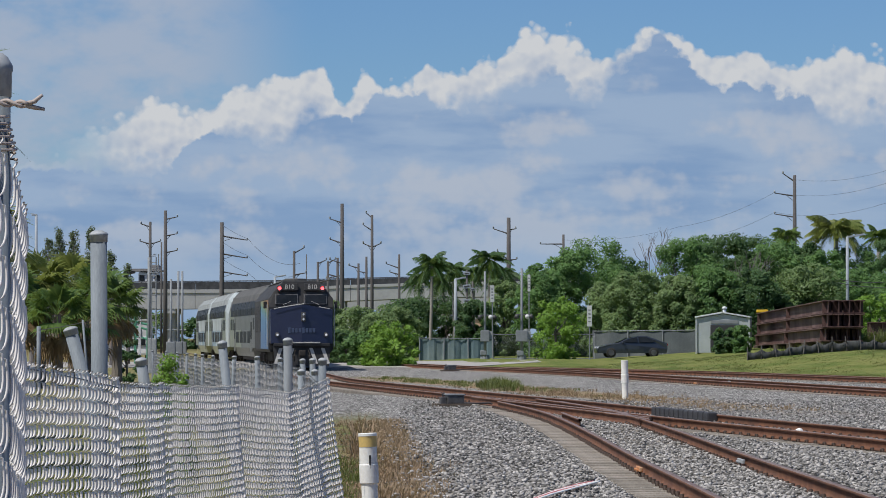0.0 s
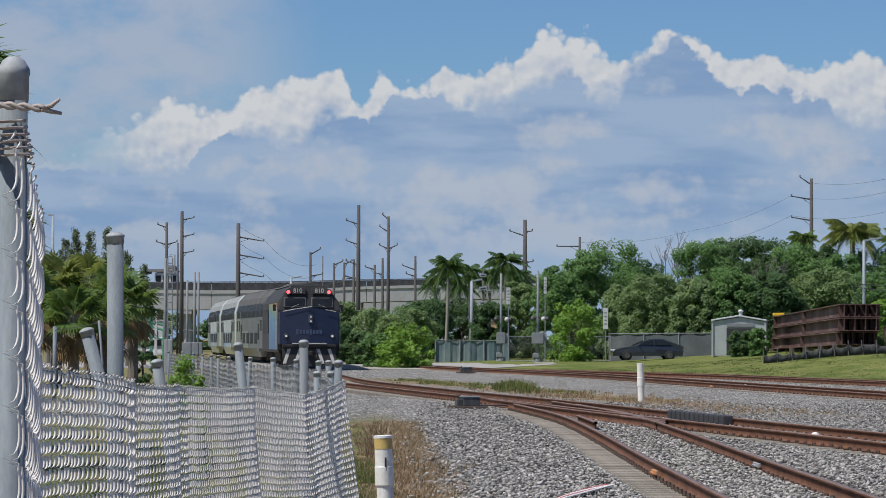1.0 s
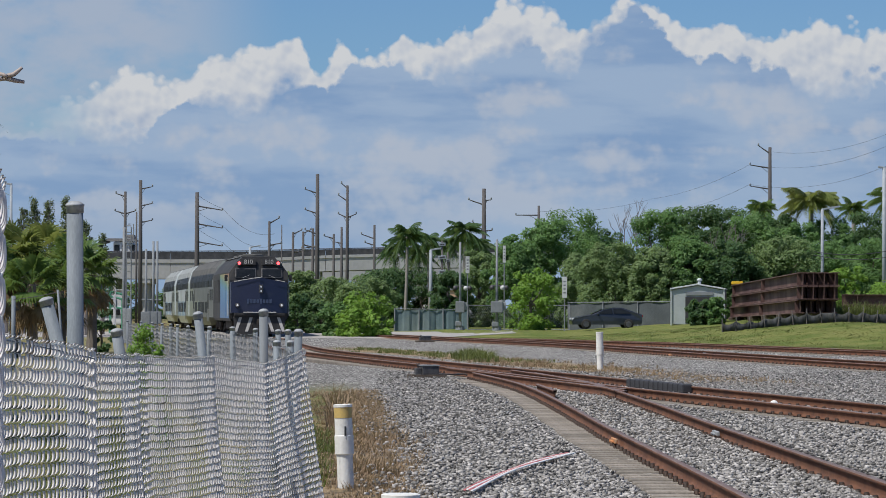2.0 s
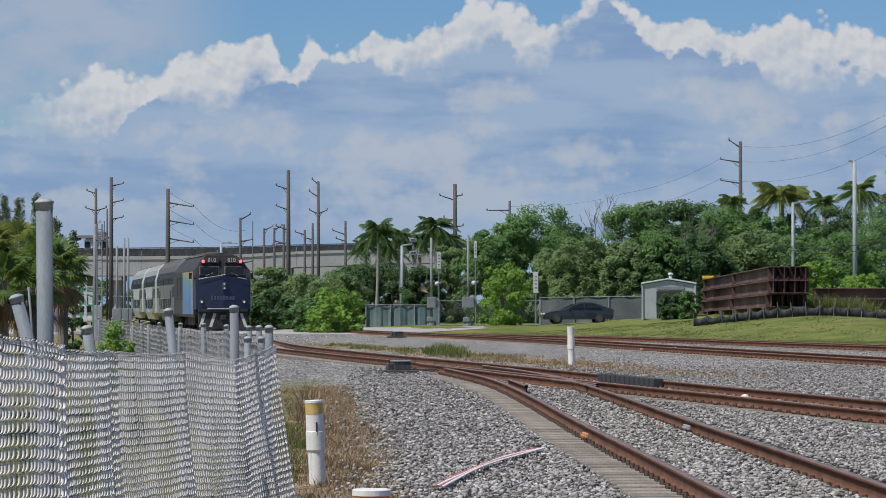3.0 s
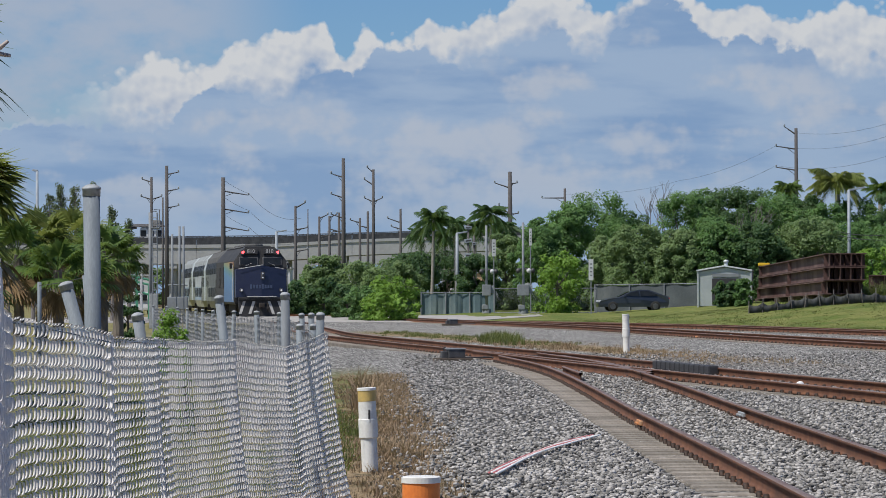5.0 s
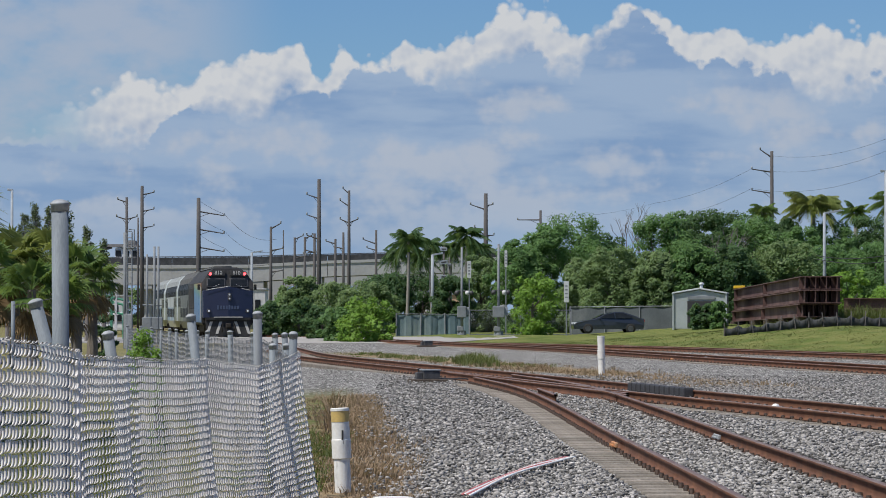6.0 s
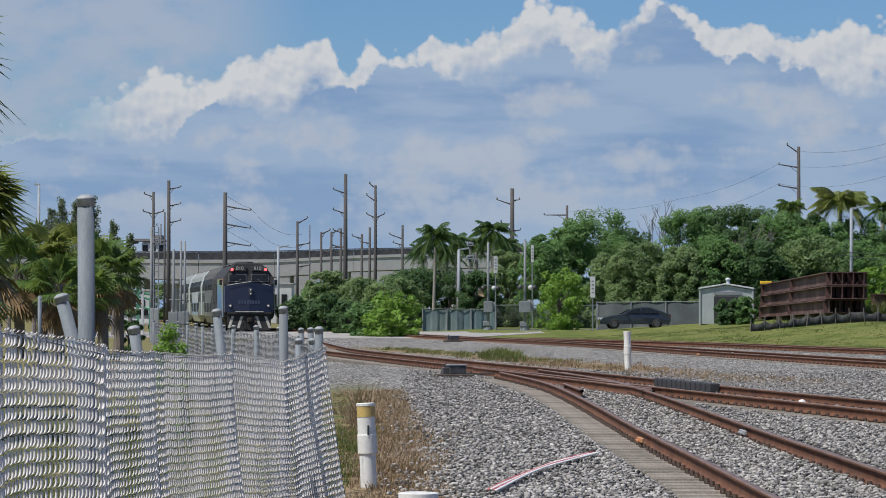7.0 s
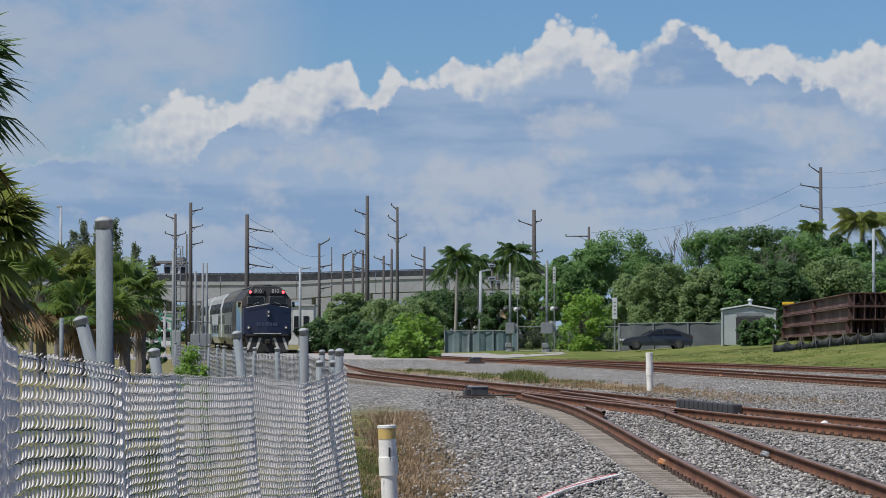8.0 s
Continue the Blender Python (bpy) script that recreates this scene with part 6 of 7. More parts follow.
def panel_fence(x0, x1, d0, d1, top, foot, material, label, step=2.4, slats=0.0):
    """A boundary fence: steel posts, top rail, and screens between them, gently uneven."""
    thing = empty("yard_fence", (0, 0, 0), label=label, category="fence")
    rnd = random.Random(int(x0 * 7))
    xa, xb = at_sight(x0, d0), at_sight(x1, d1)
    n = max(2, round(math.hypot(xb - xa, d1 - d0) / step))
    za, zb = height_at(top[0], d0), height_at(top[1], d1)
    ga, gb = height_at(foot[0], d0) - 0.3, height_at(foot[1], d1) - 0.3
    for k in range(n + 1):
        u = k / n
        p = Vector((xa + (xb - xa) * u, d0 + (d1 - d0) * u, 0))
        z0, z1 = ga + (gb - ga) * u, za + (zb - za) * u
        bm = bmesh.new()
        tube(bm, [(p.x, p.y - 0.06, z0), (p.x + rnd.uniform(-.03, .03), p.y - 0.06, z1 + 0.12)], 0.05, 8)
        part("post", bm, M_STEELGREY, thing)
        if k < n:
            v = (k + 1) / n
            q = Vector((xa + (xb - xa) * v, d0 + (d1 - d0) * v, 0))
            y1 = za + (zb - za) * v
            y0 = ga + (gb - ga) * v
            bm = bmesh.new()
            m = 10
            top_r, bot_r = [], []
            for j in range(m + 1):
                w = j / m
                c = p.lerp(q, w)
                wave = 0.05 * math.sin(w * 6.28 * 1.5 + k) + (0.012 if j % 2 else -0.012) * slats
                top_r.append(bm.verts.new((c.x, c.y + wave, z1 + (y1 - z1) * w - 0.05 * math.sin(w * math.pi) * rnd.random())))
                bot_r.append(bm.verts.new((c.x, c.y + wave * 1.5, z0 + (y0 - z0) * w)))
            for j in range(m):
                bm.faces.new((bot_r[j], bot_r[j + 1], top_r[j + 1], top_r[j]))
            got = bmesh.ops.extrude_face_region(bm, geom=bm.faces[:])
            bmesh.ops.translate(bm, vec=(0, 0.03, 0), verts=[g for g in got["geom"] if isinstance(g, bmesh.types.BMVert)])
            part("screen", bm, material, thing)
            bm = bmesh.new()
            tube(bm, [(p.x, p.y - 0.06, z1 + 0.06), (q.x, q.y - 0.06, y1 + 0.06)], 0.03, 6)
            part("top_rail", bm, M_STEELGREY, thing)
    return thing


panel_fence(742, 872, 214, 214, (600, 601), (640, 640), M_MESHGREEN, "faded green slatted fence behind the crossing", 2.0, 1.0)
panel_fence(1050, 1236, 212, 206, (588, 586), (636, 632), M_MESHGREY, "grey screened chain-link fence behind the parked car", 2.6)


def open_fence(x0, x1, d, top, foot, label):
    """Low open chain-link: thin posts, rails and a see-through lattice."""
    thing = empty("yard_fence", (0, 0, 0), label=label, category="fence")
    xa, xb = at_sight(x0, d), at_sight(x1, d)
    z1, z0 = height_at(top, d), height_at(foot, d) - 0.2
    n = max(1, round((xb - xa) / 3.0))
    for k in range(n + 1):
        x = xa + (xb - xa) * k / n
        bm = bmesh.new()
        tube(bm, [(x, d, z0), (x, d, z1 + 0.1)], 0.04, 8)
        part("post", bm, M_STEELGREY, thing)
    bm = bmesh.new()
    for z in (z1, z0 + 0.25):
        tube(bm, [(xa, d, z), (xb, d, z)], 0.03, 6)
    part("rail", bm, M_STEELGREY, thing)
    m = int((xb - xa) / 0.14)
    v, f = [], []
    hh = z1 - z0
    for k in range(m):
        for s in (1, -1):
            a, b = xa + k * 0.14, xa + k * 0.14 + s * hh * 0.6
            b = min(max(b, xa), xb)
            i = len(v)
            v += [(a - .004, d, z0), (a + .004, d, z0), (b + .004, d + .01, z1), (b - .004, d + .01, z1)]
            f.append((i, i + 1, i + 2, i + 3))
    ob = soup("lattice", np.array(v), np.array(f), M_STEELGREY, thing)
    so = ob.modifiers.new("thick", "SOLIDIFY")
    so.thickness = 0.01
    tagged(ob, kind="stuff")


open_fence(872, 1052, 208, 592, 636, "open grey chain-link fence beside the crossing")
bm = bmesh.new()
x0 = at_sight(68, 90)
tube(bm, [(x0, 90, -0.2), (x0, 90, height_at(577, 90))], 0.062, 10)
tagged(part("fence_post", bm, M_GALV, smooth=True), "lone pale pipe post before the palms", "post")
bm = bmesh.new()
tube(bm, [(at_sight(146, 80), 80, height_at(566, 80)), (at_sight(160, 80), 80, -0.2)], 0.03, 8)
tagged(part("leaning_stake", bm, M_GALV, smooth=True), "thin leaning pale stake before the palms", "stake")
cable([(x0, 90, 1.95), (at_sight(146, 80), 80, height_at(570, 80))], 0.02, "thin strand of barbed wire before the palms", 0.012)

# --- shed
M_SHED = mat("pale_grey_shed_metal", (0.46, 0.50, 0.51), (0.37, 0.41, 0.42), 0.5, 0.25, 1.0, 0.08, 20, dirt=(0.27, 0.27, 0.26), dirt_amount=0.4)
M_SHEDROOF = mat("white_shed_roof", (0.66, 0.69, 0.70), (0.55, 0.58, 0.59), 0.5, 0.2, 1.0, 0.05)


def shed():
    d = 196.0
    x, g = at_sight(1279, d), float(ground_z(at_sight(1279, d), d)) - 0.05
    m = d / 5400
    w, h, ln = 96 * m, height_at(564, d) - g, 4.5
    thing = empty("shed", (x, d, g), -7, label="small pale grey metal shed with a low white gable roof", category="shed")
    bm = bmesh.new()
    ridge = height_at(556, d) - g
    for xa, xb in ((-w / 2, -w / 2 + 0.08), (w / 2 - 0.08, w / 2)):
        box(bm, ((xa + xb) / 2, ln / 2, h / 2), (0.08, ln, h))
    for ya in (0.04, ln - 0.04):
        vs = [bm.verts.new((p, ya - 0.04, z)) for p, z in ((-w / 2 + .082, 0), (w / 2 - .082, 0), (w / 2 - .082, h), (0, ridge), (-w / 2 + .082, h))]
        f = bm.faces.new(vs)
        got = bmesh.ops.extrude_face_region(bm, geom=[f])
        bmesh.ops.translate(bm, vec=(0, 0.08, 0), verts=[v for v in got["geom"] if isinstance(v, bmesh.types.BMVert)])
    part("wall", bm, M_SHED, thing)
    bm = bmesh.new()
    for s in (-1, 1):
        a = math.atan2(ridge - h, w / 2)
        box(bm, (s * w / 4, ln / 2, (h + ridge) / 2 + 0.09), (w / 2 * 1.06, ln + 0.3, 0.10), Matrix.Rotation(s * a, 4, "Y"), bevel=0.02)
    roof = part("roof", bm, M_SHEDROOF, thing)
    bm = bmesh.new()
    tube(bm, [(0.1, 0.3, ridge), (0.1, 0.3, ridge + 0.35)], 0.11, 10)
    lathe(bm, [(0.17, 0), (0.17, 0.10), (0.05, 0.16)], 10, (0.1, 0.3, ridge + 0.33))
    part("vent", bm, M_SHEDROOF, roof, smooth=True)
    bm = bmesh.new()
    box(bm, (0.25, -0.03, h * 0.42), (w * 0.6, 0.06, h * 0.78), bevel=0.02)
    part("door", bm, M_INK, thing, "dark open doorway panel")
    for xx in (-w / 2 + 0.05, w / 2 - 0.05):
        bm = bmesh.new()
        box(bm, (xx, -0.05, h / 2), (0.12, 0.06, h + 0.15), bevel=0.015)
        part("corner_trim", bm, M_SHED, thing)
    bm = bmesh.new()
    box(bm, (0.1, -0.05, h * 0.90), (w * 0.5, 0.05, 0.22), bevel=0.01)
    part("louvre", bm, M_STEELGREY, thing)


shed()

# --- stacked girders
M_GIRDER = mat("rust_brown_girder", (0.080, 0.046, 0.042), (0.155, 0.092, 0.084), 0.75, 0.2, 0.6, 0.15, 12, dirt=(0.25, 0.165, 0.15), dirt_amount=0.5)


def i_girder(length, h=1.0, w=0.45, tf=0.05, tw=0.05):
    """A plate girder along x with flanges, web and stiffeners."""
    bm = bmesh.new()
    box(bm, (length / 2, 0, tf / 2), (length, w, tf))
    box(bm, (length / 2, 0, h - tf / 2), (length, w, tf))
    box(bm, (length / 2, 0, h / 2), (length, tw, h - 2 * tf))
    n = 2
    for k in range(n + 1):
        for s in (-1, 1):
            box(bm, (0.8 + (length - 1.6) * k / n, s * (w / 4 + tw / 4), h / 2), (0.03, w / 2 - tw / 2 - 0.01, h - 2 * tf - 0.002))
    return bm


def girder_stack():
    """Long girders piled three high, pointing away, their near ends towards the yard."""
    x0, y0, ln, tall = 20.50, 165.0, 43.0, 0.72
    g = float(ground_z(x0 + 1, y0 + 4))
    turn = pose(0, 0, 0, 0, 0, 89)
    for tier in range(3):
        for col in range(4):
            ob = tagged(part("girder", i_girder(ln, tall, 0.50, tw=0.03), M_GIRDER), "rust-brown steel plate girder in a stack", "girder", group="stacked girders")
            ob.matrix_basis = pose(x0 + 0.27 + 0.56 * col + 0.05 * tier, y0 + (0.5, 0.0, 0.25)[tier] - 0.15 * col, g + 0.50 + tier * (tall + 0.03), -0.5) @ turn
    for u in (1.2, 9, 18, 27, 36, 41.5):
        bm = bmesh.new()
        deep = 0.54 - 0.0087 * u
        box(bm, (0.017 * u, 0, deep / 2), (2.7, 0.3, deep), bevel=0.02)
        ob = tagged(part("timber_bearer", bm, M_TIMBER), "dark timber bearer under the stacked girders", "timber", group="bearers")
        ob.matrix_basis = pose(x0 + 1.15, y0 + u, g - 0.05)
    bm = bmesh.new()
    box(bm, (0, 0, 0.10), (0.75, 0.5, 0.20), bevel=0.04)
    ob = tagged(part("crate", bm, M_YELLOWPAINT), "small bright yellow crate lying on the girders", "crate")
    ob.matrix_basis = pose(x0 + 0.95, y0 + 40.0, g + 0.50 - 0.349 + 3 * (tall + 0.03) - 0.03)
    for tier in range(2):
        for col in range(2):
            ob = tagged(part("girder", i_girder(13.0, 0.62), M_GIRDER), "dark steel girder lying behind the weeds", "girder", group="lying girders")
            ob.matrix_basis = pose(at_sight(1538, 182), 182 + 0.8 * col, g + 0.35 + tier * 0.64, 0, 0, -4)
    bm = bmesh.new()
    for u in (0.8, 6, 12):
        box(bm, (u, 0.4, 0.16), (0.3, 1.6, 0.38), bevel=0.02)
    ob = tagged(part("timber_bearer", bm, M_TIMBER), "dark timber bearers under the lying girders", "timber")
    ob.matrix_basis = pose(at_sight(1538, 182), 182, g, 0, 0, -4)


M_YELLOWPAINT = mat("bright_yellow_paint", (0.80, 0.52, 0.03), (0.70, 0.44, 0.03), 0.5, 0, 3, 0.02)
girder_stack()


def silt_fence():
    """Black fabric sediment fence on stakes along the crest of the bank, sagging between them."""
    thing = empty("silt_fence", (0, 0, 0), label="sagging black fabric silt fence on wooden stakes", category="silt fence")
    M = mat("black_fabric", (0.030, 0.033, 0.034), (0.070, 0.075, 0.076), 0.85, 0, 1.5, 0.3)
    pts = [(px, 160.5 + 0.004 * (px - 1300)) for px in range(1322, 1740, 25)]
    rnd = random.Random(3)
    prev = None
    for k, (px, d) in enumerate(pts):
        x = at_sight(px, d)
        g = float(ground_z(x, d))
        tall = rnd.uniform(0.50, 0.64)
        bm = bmesh.new()
        box(bm, (x, d - 0.04, g + tall * 0.6), (0.04, 0.04, tall * 1.4), Matrix.Rotation(rnd.uniform(-.15, .15), 4, "Y"))
        part("stake", bm, M_DEADWOOD, thing)
        if prev:
            px0, py0, pg, pt = prev
            v = []
            n = 9
            dip = rnd.uniform(0.02, 0.20)
            for j in range(n):
                u = j / (n - 1)
                sag = dip * math.sin(math.pi * u)
                for w in (0, 0.5, 1):
                    v.append((px0 + (x - px0) * u, py0 + (d - py0) * u + 0.10 * math.sin(3 * w + u * 9 + k), pg + (g - pg) * u - 0.05 + w * (pt + (tall - pt) * u - sag)))
            f = [(j * 3 + w, j * 3 + 3 + w, j * 3 + 4 + w, j * 3 + 1 + w) for j in range(n - 1) for w in (0, 1)]
            ob = soup("fabric", np.array(v), np.array(f), M, thing, smooth=True)
            so = ob.modifiers.new("thick", "SOLIDIFY")
            so.thickness = 0.012
        prev = (x, d, g, tall)


silt_fence()

# --- parked car
M_CARPAINT = mat("dark_slate_car_paint", (0.030, 0.037, 0.052), (0.024, 0.031, 0.044), 0.35, 0.3, 2, 0.0, coat=0.8)
M_TYRE = mat("tyre_rubber", (0.02, 0.02, 0.02), (0.032, 0.032, 0.032), 0.9, 0, 8, 0.1)
M_RIM = mat("dull_alloy", (0.16, 0.16, 0.17), (0.09, 0.09, 0.095), 0.45, 0.7, 3, 0.0)
M_CHROME = mat("bright_metal", (0.62, 0.63, 0.65), (0.5, 0.5, 0.52), 0.25, 0.9, 3, 0.0)
M_LAMP = mat("clear_lamp", (0.75, 0.77, 0.8), (0.65, 0.67, 0.7), 0.2, 0.2, 3, 0.0)
M_REDLENS = mat("red_lens", (0.45, 0.02, 0.02), (0.35, 0.02, 0.02), 0.25, 0, 3, 0.0)


def car(x, d, g, rz, label):
    """A saloon with its nose towards -x."""
    thing = empty("car", (x, d, g), rz, label=label, category="car")
    side = [(-2.35, 0.30), (-2.38, 0.55), (-2.25, 0.72), (-1.75, 0.86), (-1.0, 0.97), (-0.3, 1.28), (0.35, 1.43), (1.0, 1.42), (1.6, 1.22), (2.1, 1.03), (2.33, 0.98), (2.37, 0.6), (2.30, 0.30)]
    bm = bmesh.new()
    secs = []
    for yv, k in ((-0.90, 0.93), (-0.86, 1.0), (-0.70, 1.0), (0.0, 1.01), (0.70, 1.0), (0.86, 1.0), (0.90, 0.93)):
        ring = []
        for px, pz in side:
            tuck = 0.0 if pz < 0.95 else (pz - 0.95) * 0.42
            yy = math.copysign(max(0, abs(yv) - tuck * abs(yv)), yv)
            ring.append((px * (1 if abs(yv) < 0.8 else 0.985), yy, 0.30 + (pz - 0.30) * k))
        secs.append(ring)
    loft(bm, secs)
    bmesh.ops.recalc_face_normals(bm, faces=bm.faces)
    body = part("body", bm, M_CARPAINT, thing, "glossy dark slate paint", smooth=False)
    for s in (-1, 1):
        for name, pts in (("side_window", [(-0.72, 1.02), (-0.22, 1.26), (0.30, 1.36), (0.36, 1.02)]), ("side_window", [(0.44, 1.02), (0.40, 1.37), (0.95, 1.36), (1.55, 1.12), (1.45, 1.04)])):
            bm = bmesh.new()
            f = bm.faces.new([bm.verts.new((px, s * (0.905 - (pz - 0.95) * 0.36 if pz > 0.95 else 0.905), pz)) for px, pz in pts])
            got = bmesh.ops.extrude_face_region(bm, geom=[f])
            bmesh.ops.translate(bm, vec=(0, s * 0.012, 0), verts=[v for v in got["geom"] if isinstance(v, bmesh.types.BMVert)])
            bmesh.ops.recalc_face_normals(bm, faces=bm.faces)
            part(name, bm, M_GLASSDARK, thing)
        for wx in (-1.42, 1.42):
            bm = bmesh.new()
            tube(bm, [(wx, s * 0.70, 0.33), (wx, s * 0.73, 0.33), (wx, s * 0.90, 0.33), (wx, s * 0.92, 0.33)], [0.30, 0.33, 0.33, 0.30], 20)
            wheel = part("wheel", bm, M_TYRE, thing, smooth=True)
            bm = bmesh.new()
            tube(bm, [(wx, s * 0.90, 0.33), (wx, s * 0.925, 0.33)], [0.21, 0.19], 14)
            part("rim", bm, M_RIM, wheel)
        bm = bmesh.new()
        box(bm, (-2.24, s * 0.62, 0.68), (0.22, 0.34, 0.12), bevel=0.03)
        part("headlight", bm, M_LAMP, thing)
        bm = bmesh.new()
        box(bm, (2.33, s * 0.62, 0.86), (0.10, 0.36, 0.13), bevel=0.03)
        part("tail_light", bm, M_REDLENS, thing)
        bm = bmesh.new()
        box(bm, (-0.62, s * 0.98, 1.00), (0.16, 0.14, 0.11), bevel=0.03)
        part("mirror", bm, M_CARPAINT, thing)
    bm = bmesh.new()
    f = bm.faces.new([bm.verts.new(p) for p in ((-1.0, -0.68, 1.005), (-1.0, 0.68, 1.005), (-0.30, 0.58, 1.315), (-0.30, -0.58, 1.315))])
    got = bmesh.ops.extrude_face_region(bm, geom=[f])
    bmesh.ops.translate(bm, vec=(-0.01, 0, 0.014), verts=[v for v in got["geom"] if isinstance(v, bmesh.types.BMVert)])
    part("windscreen", bm, M_GLASSDARK, thing)
    return thing


cd_ = 203.0
car(at_sight(1116, cd_), cd_, float(ground_z(at_sight(1116, cd_), cd_)) + 0.01, 4, "dark slate saloon car parked by the grey fence")
# --- small vehicles and huts far behind the crossing
for k, (px, py, d, s) in enumerate(((246, 612, 250, 1.9), (205, 612, 265, 2.1))):
    x, g = at_sight(px, d), 0.0
    thing = empty("van", (x, d, g), label="small white van waiting beyond the level crossing", category="van")
    bm = bmesh.new()
    box(bm, (0, 0, 1.05), (s, 4.2, 1.5), bevel=0.2, taper=0.85)
    part("body", bm, M_WHITEPAINT, thing)
    bm = bmesh.new()
    box(bm, (0, -2.06, 1.35), (s * 0.75, 0.08, 0.5), bevel=0.03)
    part("windscreen", bm, M_GLASSDARK, thing)
    for sx in (-1, 1):
        bm = bmesh.new()
        tube(bm, [(sx * s * 0.34, -1.3, 0.33), (sx * s * 0.46, -1.3, 0.33)], 0.33, 12)
        part("wheel", bm, M_TYRE, thing)
M_SALMON = mat("salmon_stucco", (0.56, 0.36, 0.25), (0.48, 0.31, 0.22), 0.85, 0, 0.5, 0.1)
for px, w, top, d in ((835, 46, 565, 300), (225, 70, 568, 320), (480, 60, 556, 345)):
    x = at_sight(px, d)
    m = d / 5400
    thing = empty("hut", (x, d, 0), label="low plain stucco building half hidden behind trees" if px == 835 else "low white building beyond the crossing", category="building")
    h = height_at(top, d)
    bm = bmesh.new()
    box(bm, (0, 3, h / 2), (w * m, 6, h), bevel=0.03)
    part("wall", bm, M_SALMON if px == 835 else M_WHITEPAINT, thing)
    bm = bmesh.new()
    box(bm, (0, 3, h + 0.1), (w * m + 0.3, 6.3, 0.2), bevel=0.05)
    part("roof", bm, M_CONC, thing)
    for k in (-0.28, 0.0, 0.28):
        bm = bmesh.new()
        box(bm, (k * w * m, -0.03, h * 0.6), (w * m * 0.16, 0.06, h * 0.3))
        part("window", bm, M_GLASSDARK, thing)


# ---------------------------------------------------------------- the train: one locomotive, three bilevel coaches
PA, DA = TRACKS["A"]
SA = np.r_[0, np.cumsum(np.linalg.norm(np.diff(PA, axis=0), axis=1))]


def on_line(s):
    return np.array([np.interp(s, SA, PA[:, 0]), np.interp(s, SA, PA[:, 1])])


def s_at(y):
    return float(np.interp(y, PA[:, 1], SA))


M_NAVY = mat("navy_locomotive_paint", (0.009, 0.014, 0.044), (0.012, 0.017, 0.050), 0.42, 0.0, 1.5, 0.02, 20, coat=0.3, dirt=(0.05, 0.05, 0.06), dirt_amount=0.25)
M_BLACKPAINT = mat("sooty_black_paint", (0.016, 0.016, 0.018), (0.034, 0.033, 0.034), 0.6, 0, 1.5, 0.05, 20, dirt=(0.075, 0.068, 0.06), dirt_amount=0.4)
M_ROOFGREY = mat("sooty_grey_roof", (0.12, 0.12, 0.117), (0.075, 0.075, 0.075), 0.75, 0.1, 0.8, 0.05, 12, dirt=(0.05, 0.05, 0.05), dirt_amount=0.5)
M_ROOFSILVER = mat("weathered_silver_roof", (0.34, 0.36, 0.36), (0.24, 0.255, 0.255), 0.6, 0.2, 0.8, 0.05, 12, dirt=(0.12, 0.12, 0.115), dirt_amount=0.5)
M_COACHGLASS = mat("black_tinted_glass", (0.008, 0.010, 0.011), (0.012, 0.014, 0.015), 0.35, 0, 2, 0.0, spec=0.02)
M_COACH = mat("silver_white_coach_paint", (0.50, 0.55, 0.55), (0.38, 0.42, 0.43), 0.35, 0.1, 0.8, 0.02, 14, dirt=(0.24, 0.245, 0.22), dirt_amount=0.5, coat=0.2)
M_COACHBLUE = mat("pale_blue_coach_panel", (0.17, 0.28, 0.37), (0.23, 0.33, 0.40), 0.35, 0.1, 0.8, 0.02, 14, coat=0.2)
M_COACHGREEN = mat("olive_coach_panel", (0.20, 0.22, 0.165), (0.16, 0.18, 0.135), 0.4, 0.1, 0.8, 0.02, 14)
M_COACHOLIVE = mat("grimy_olive_coach_paint", (0.125, 0.135, 0.122), (0.075, 0.083, 0.075), 0.42, 0.1, 0.8, 0.02, 14)
M_COACHDARK = mat("charcoal_coach_panel", (0.085, 0.09, 0.085), (0.12, 0.125, 0.115), 0.4, 0.1, 0.8, 0.02, 14)
M_BOGIE = mat("grimy_bogie_steel", (0.030, 0.026, 0.024), (0.055, 0.047, 0.042), 0.85, 0.2, 3, 0.2)
M_LETTER = mat("dull_silver_lettering", (0.075, 0.10, 0.17), (0.06, 0.08, 0.14), 0.4, 0.3, 3, 0.0)
M_STRIPE = mat("off_white_stripe", (0.50, 0.49, 0.47), (0.38, 0.37, 0.36), 0.55, 0, 3, 0.02)
M_FIGURE = mat("dim_white_figures", (0.38, 0.38, 0.37), (0.30, 0.30, 0.29), 0.6, 0, 3, 0.0)
M_REDLIGHT = mat("lit_red_marker", (0.7, 0.03, 0.03), None, 0.3, 0, 3, 0.0, emit=(1.0, 0.06, 0.07), emit_power=5.0)
M_WHITELIGHT = mat("dim_ditch_light", (0.85, 0.86, 0.88), None, 0.2, 0, 3, 0.0, emit=(0.9, 0.92, 1.0), emit_power=0.08)
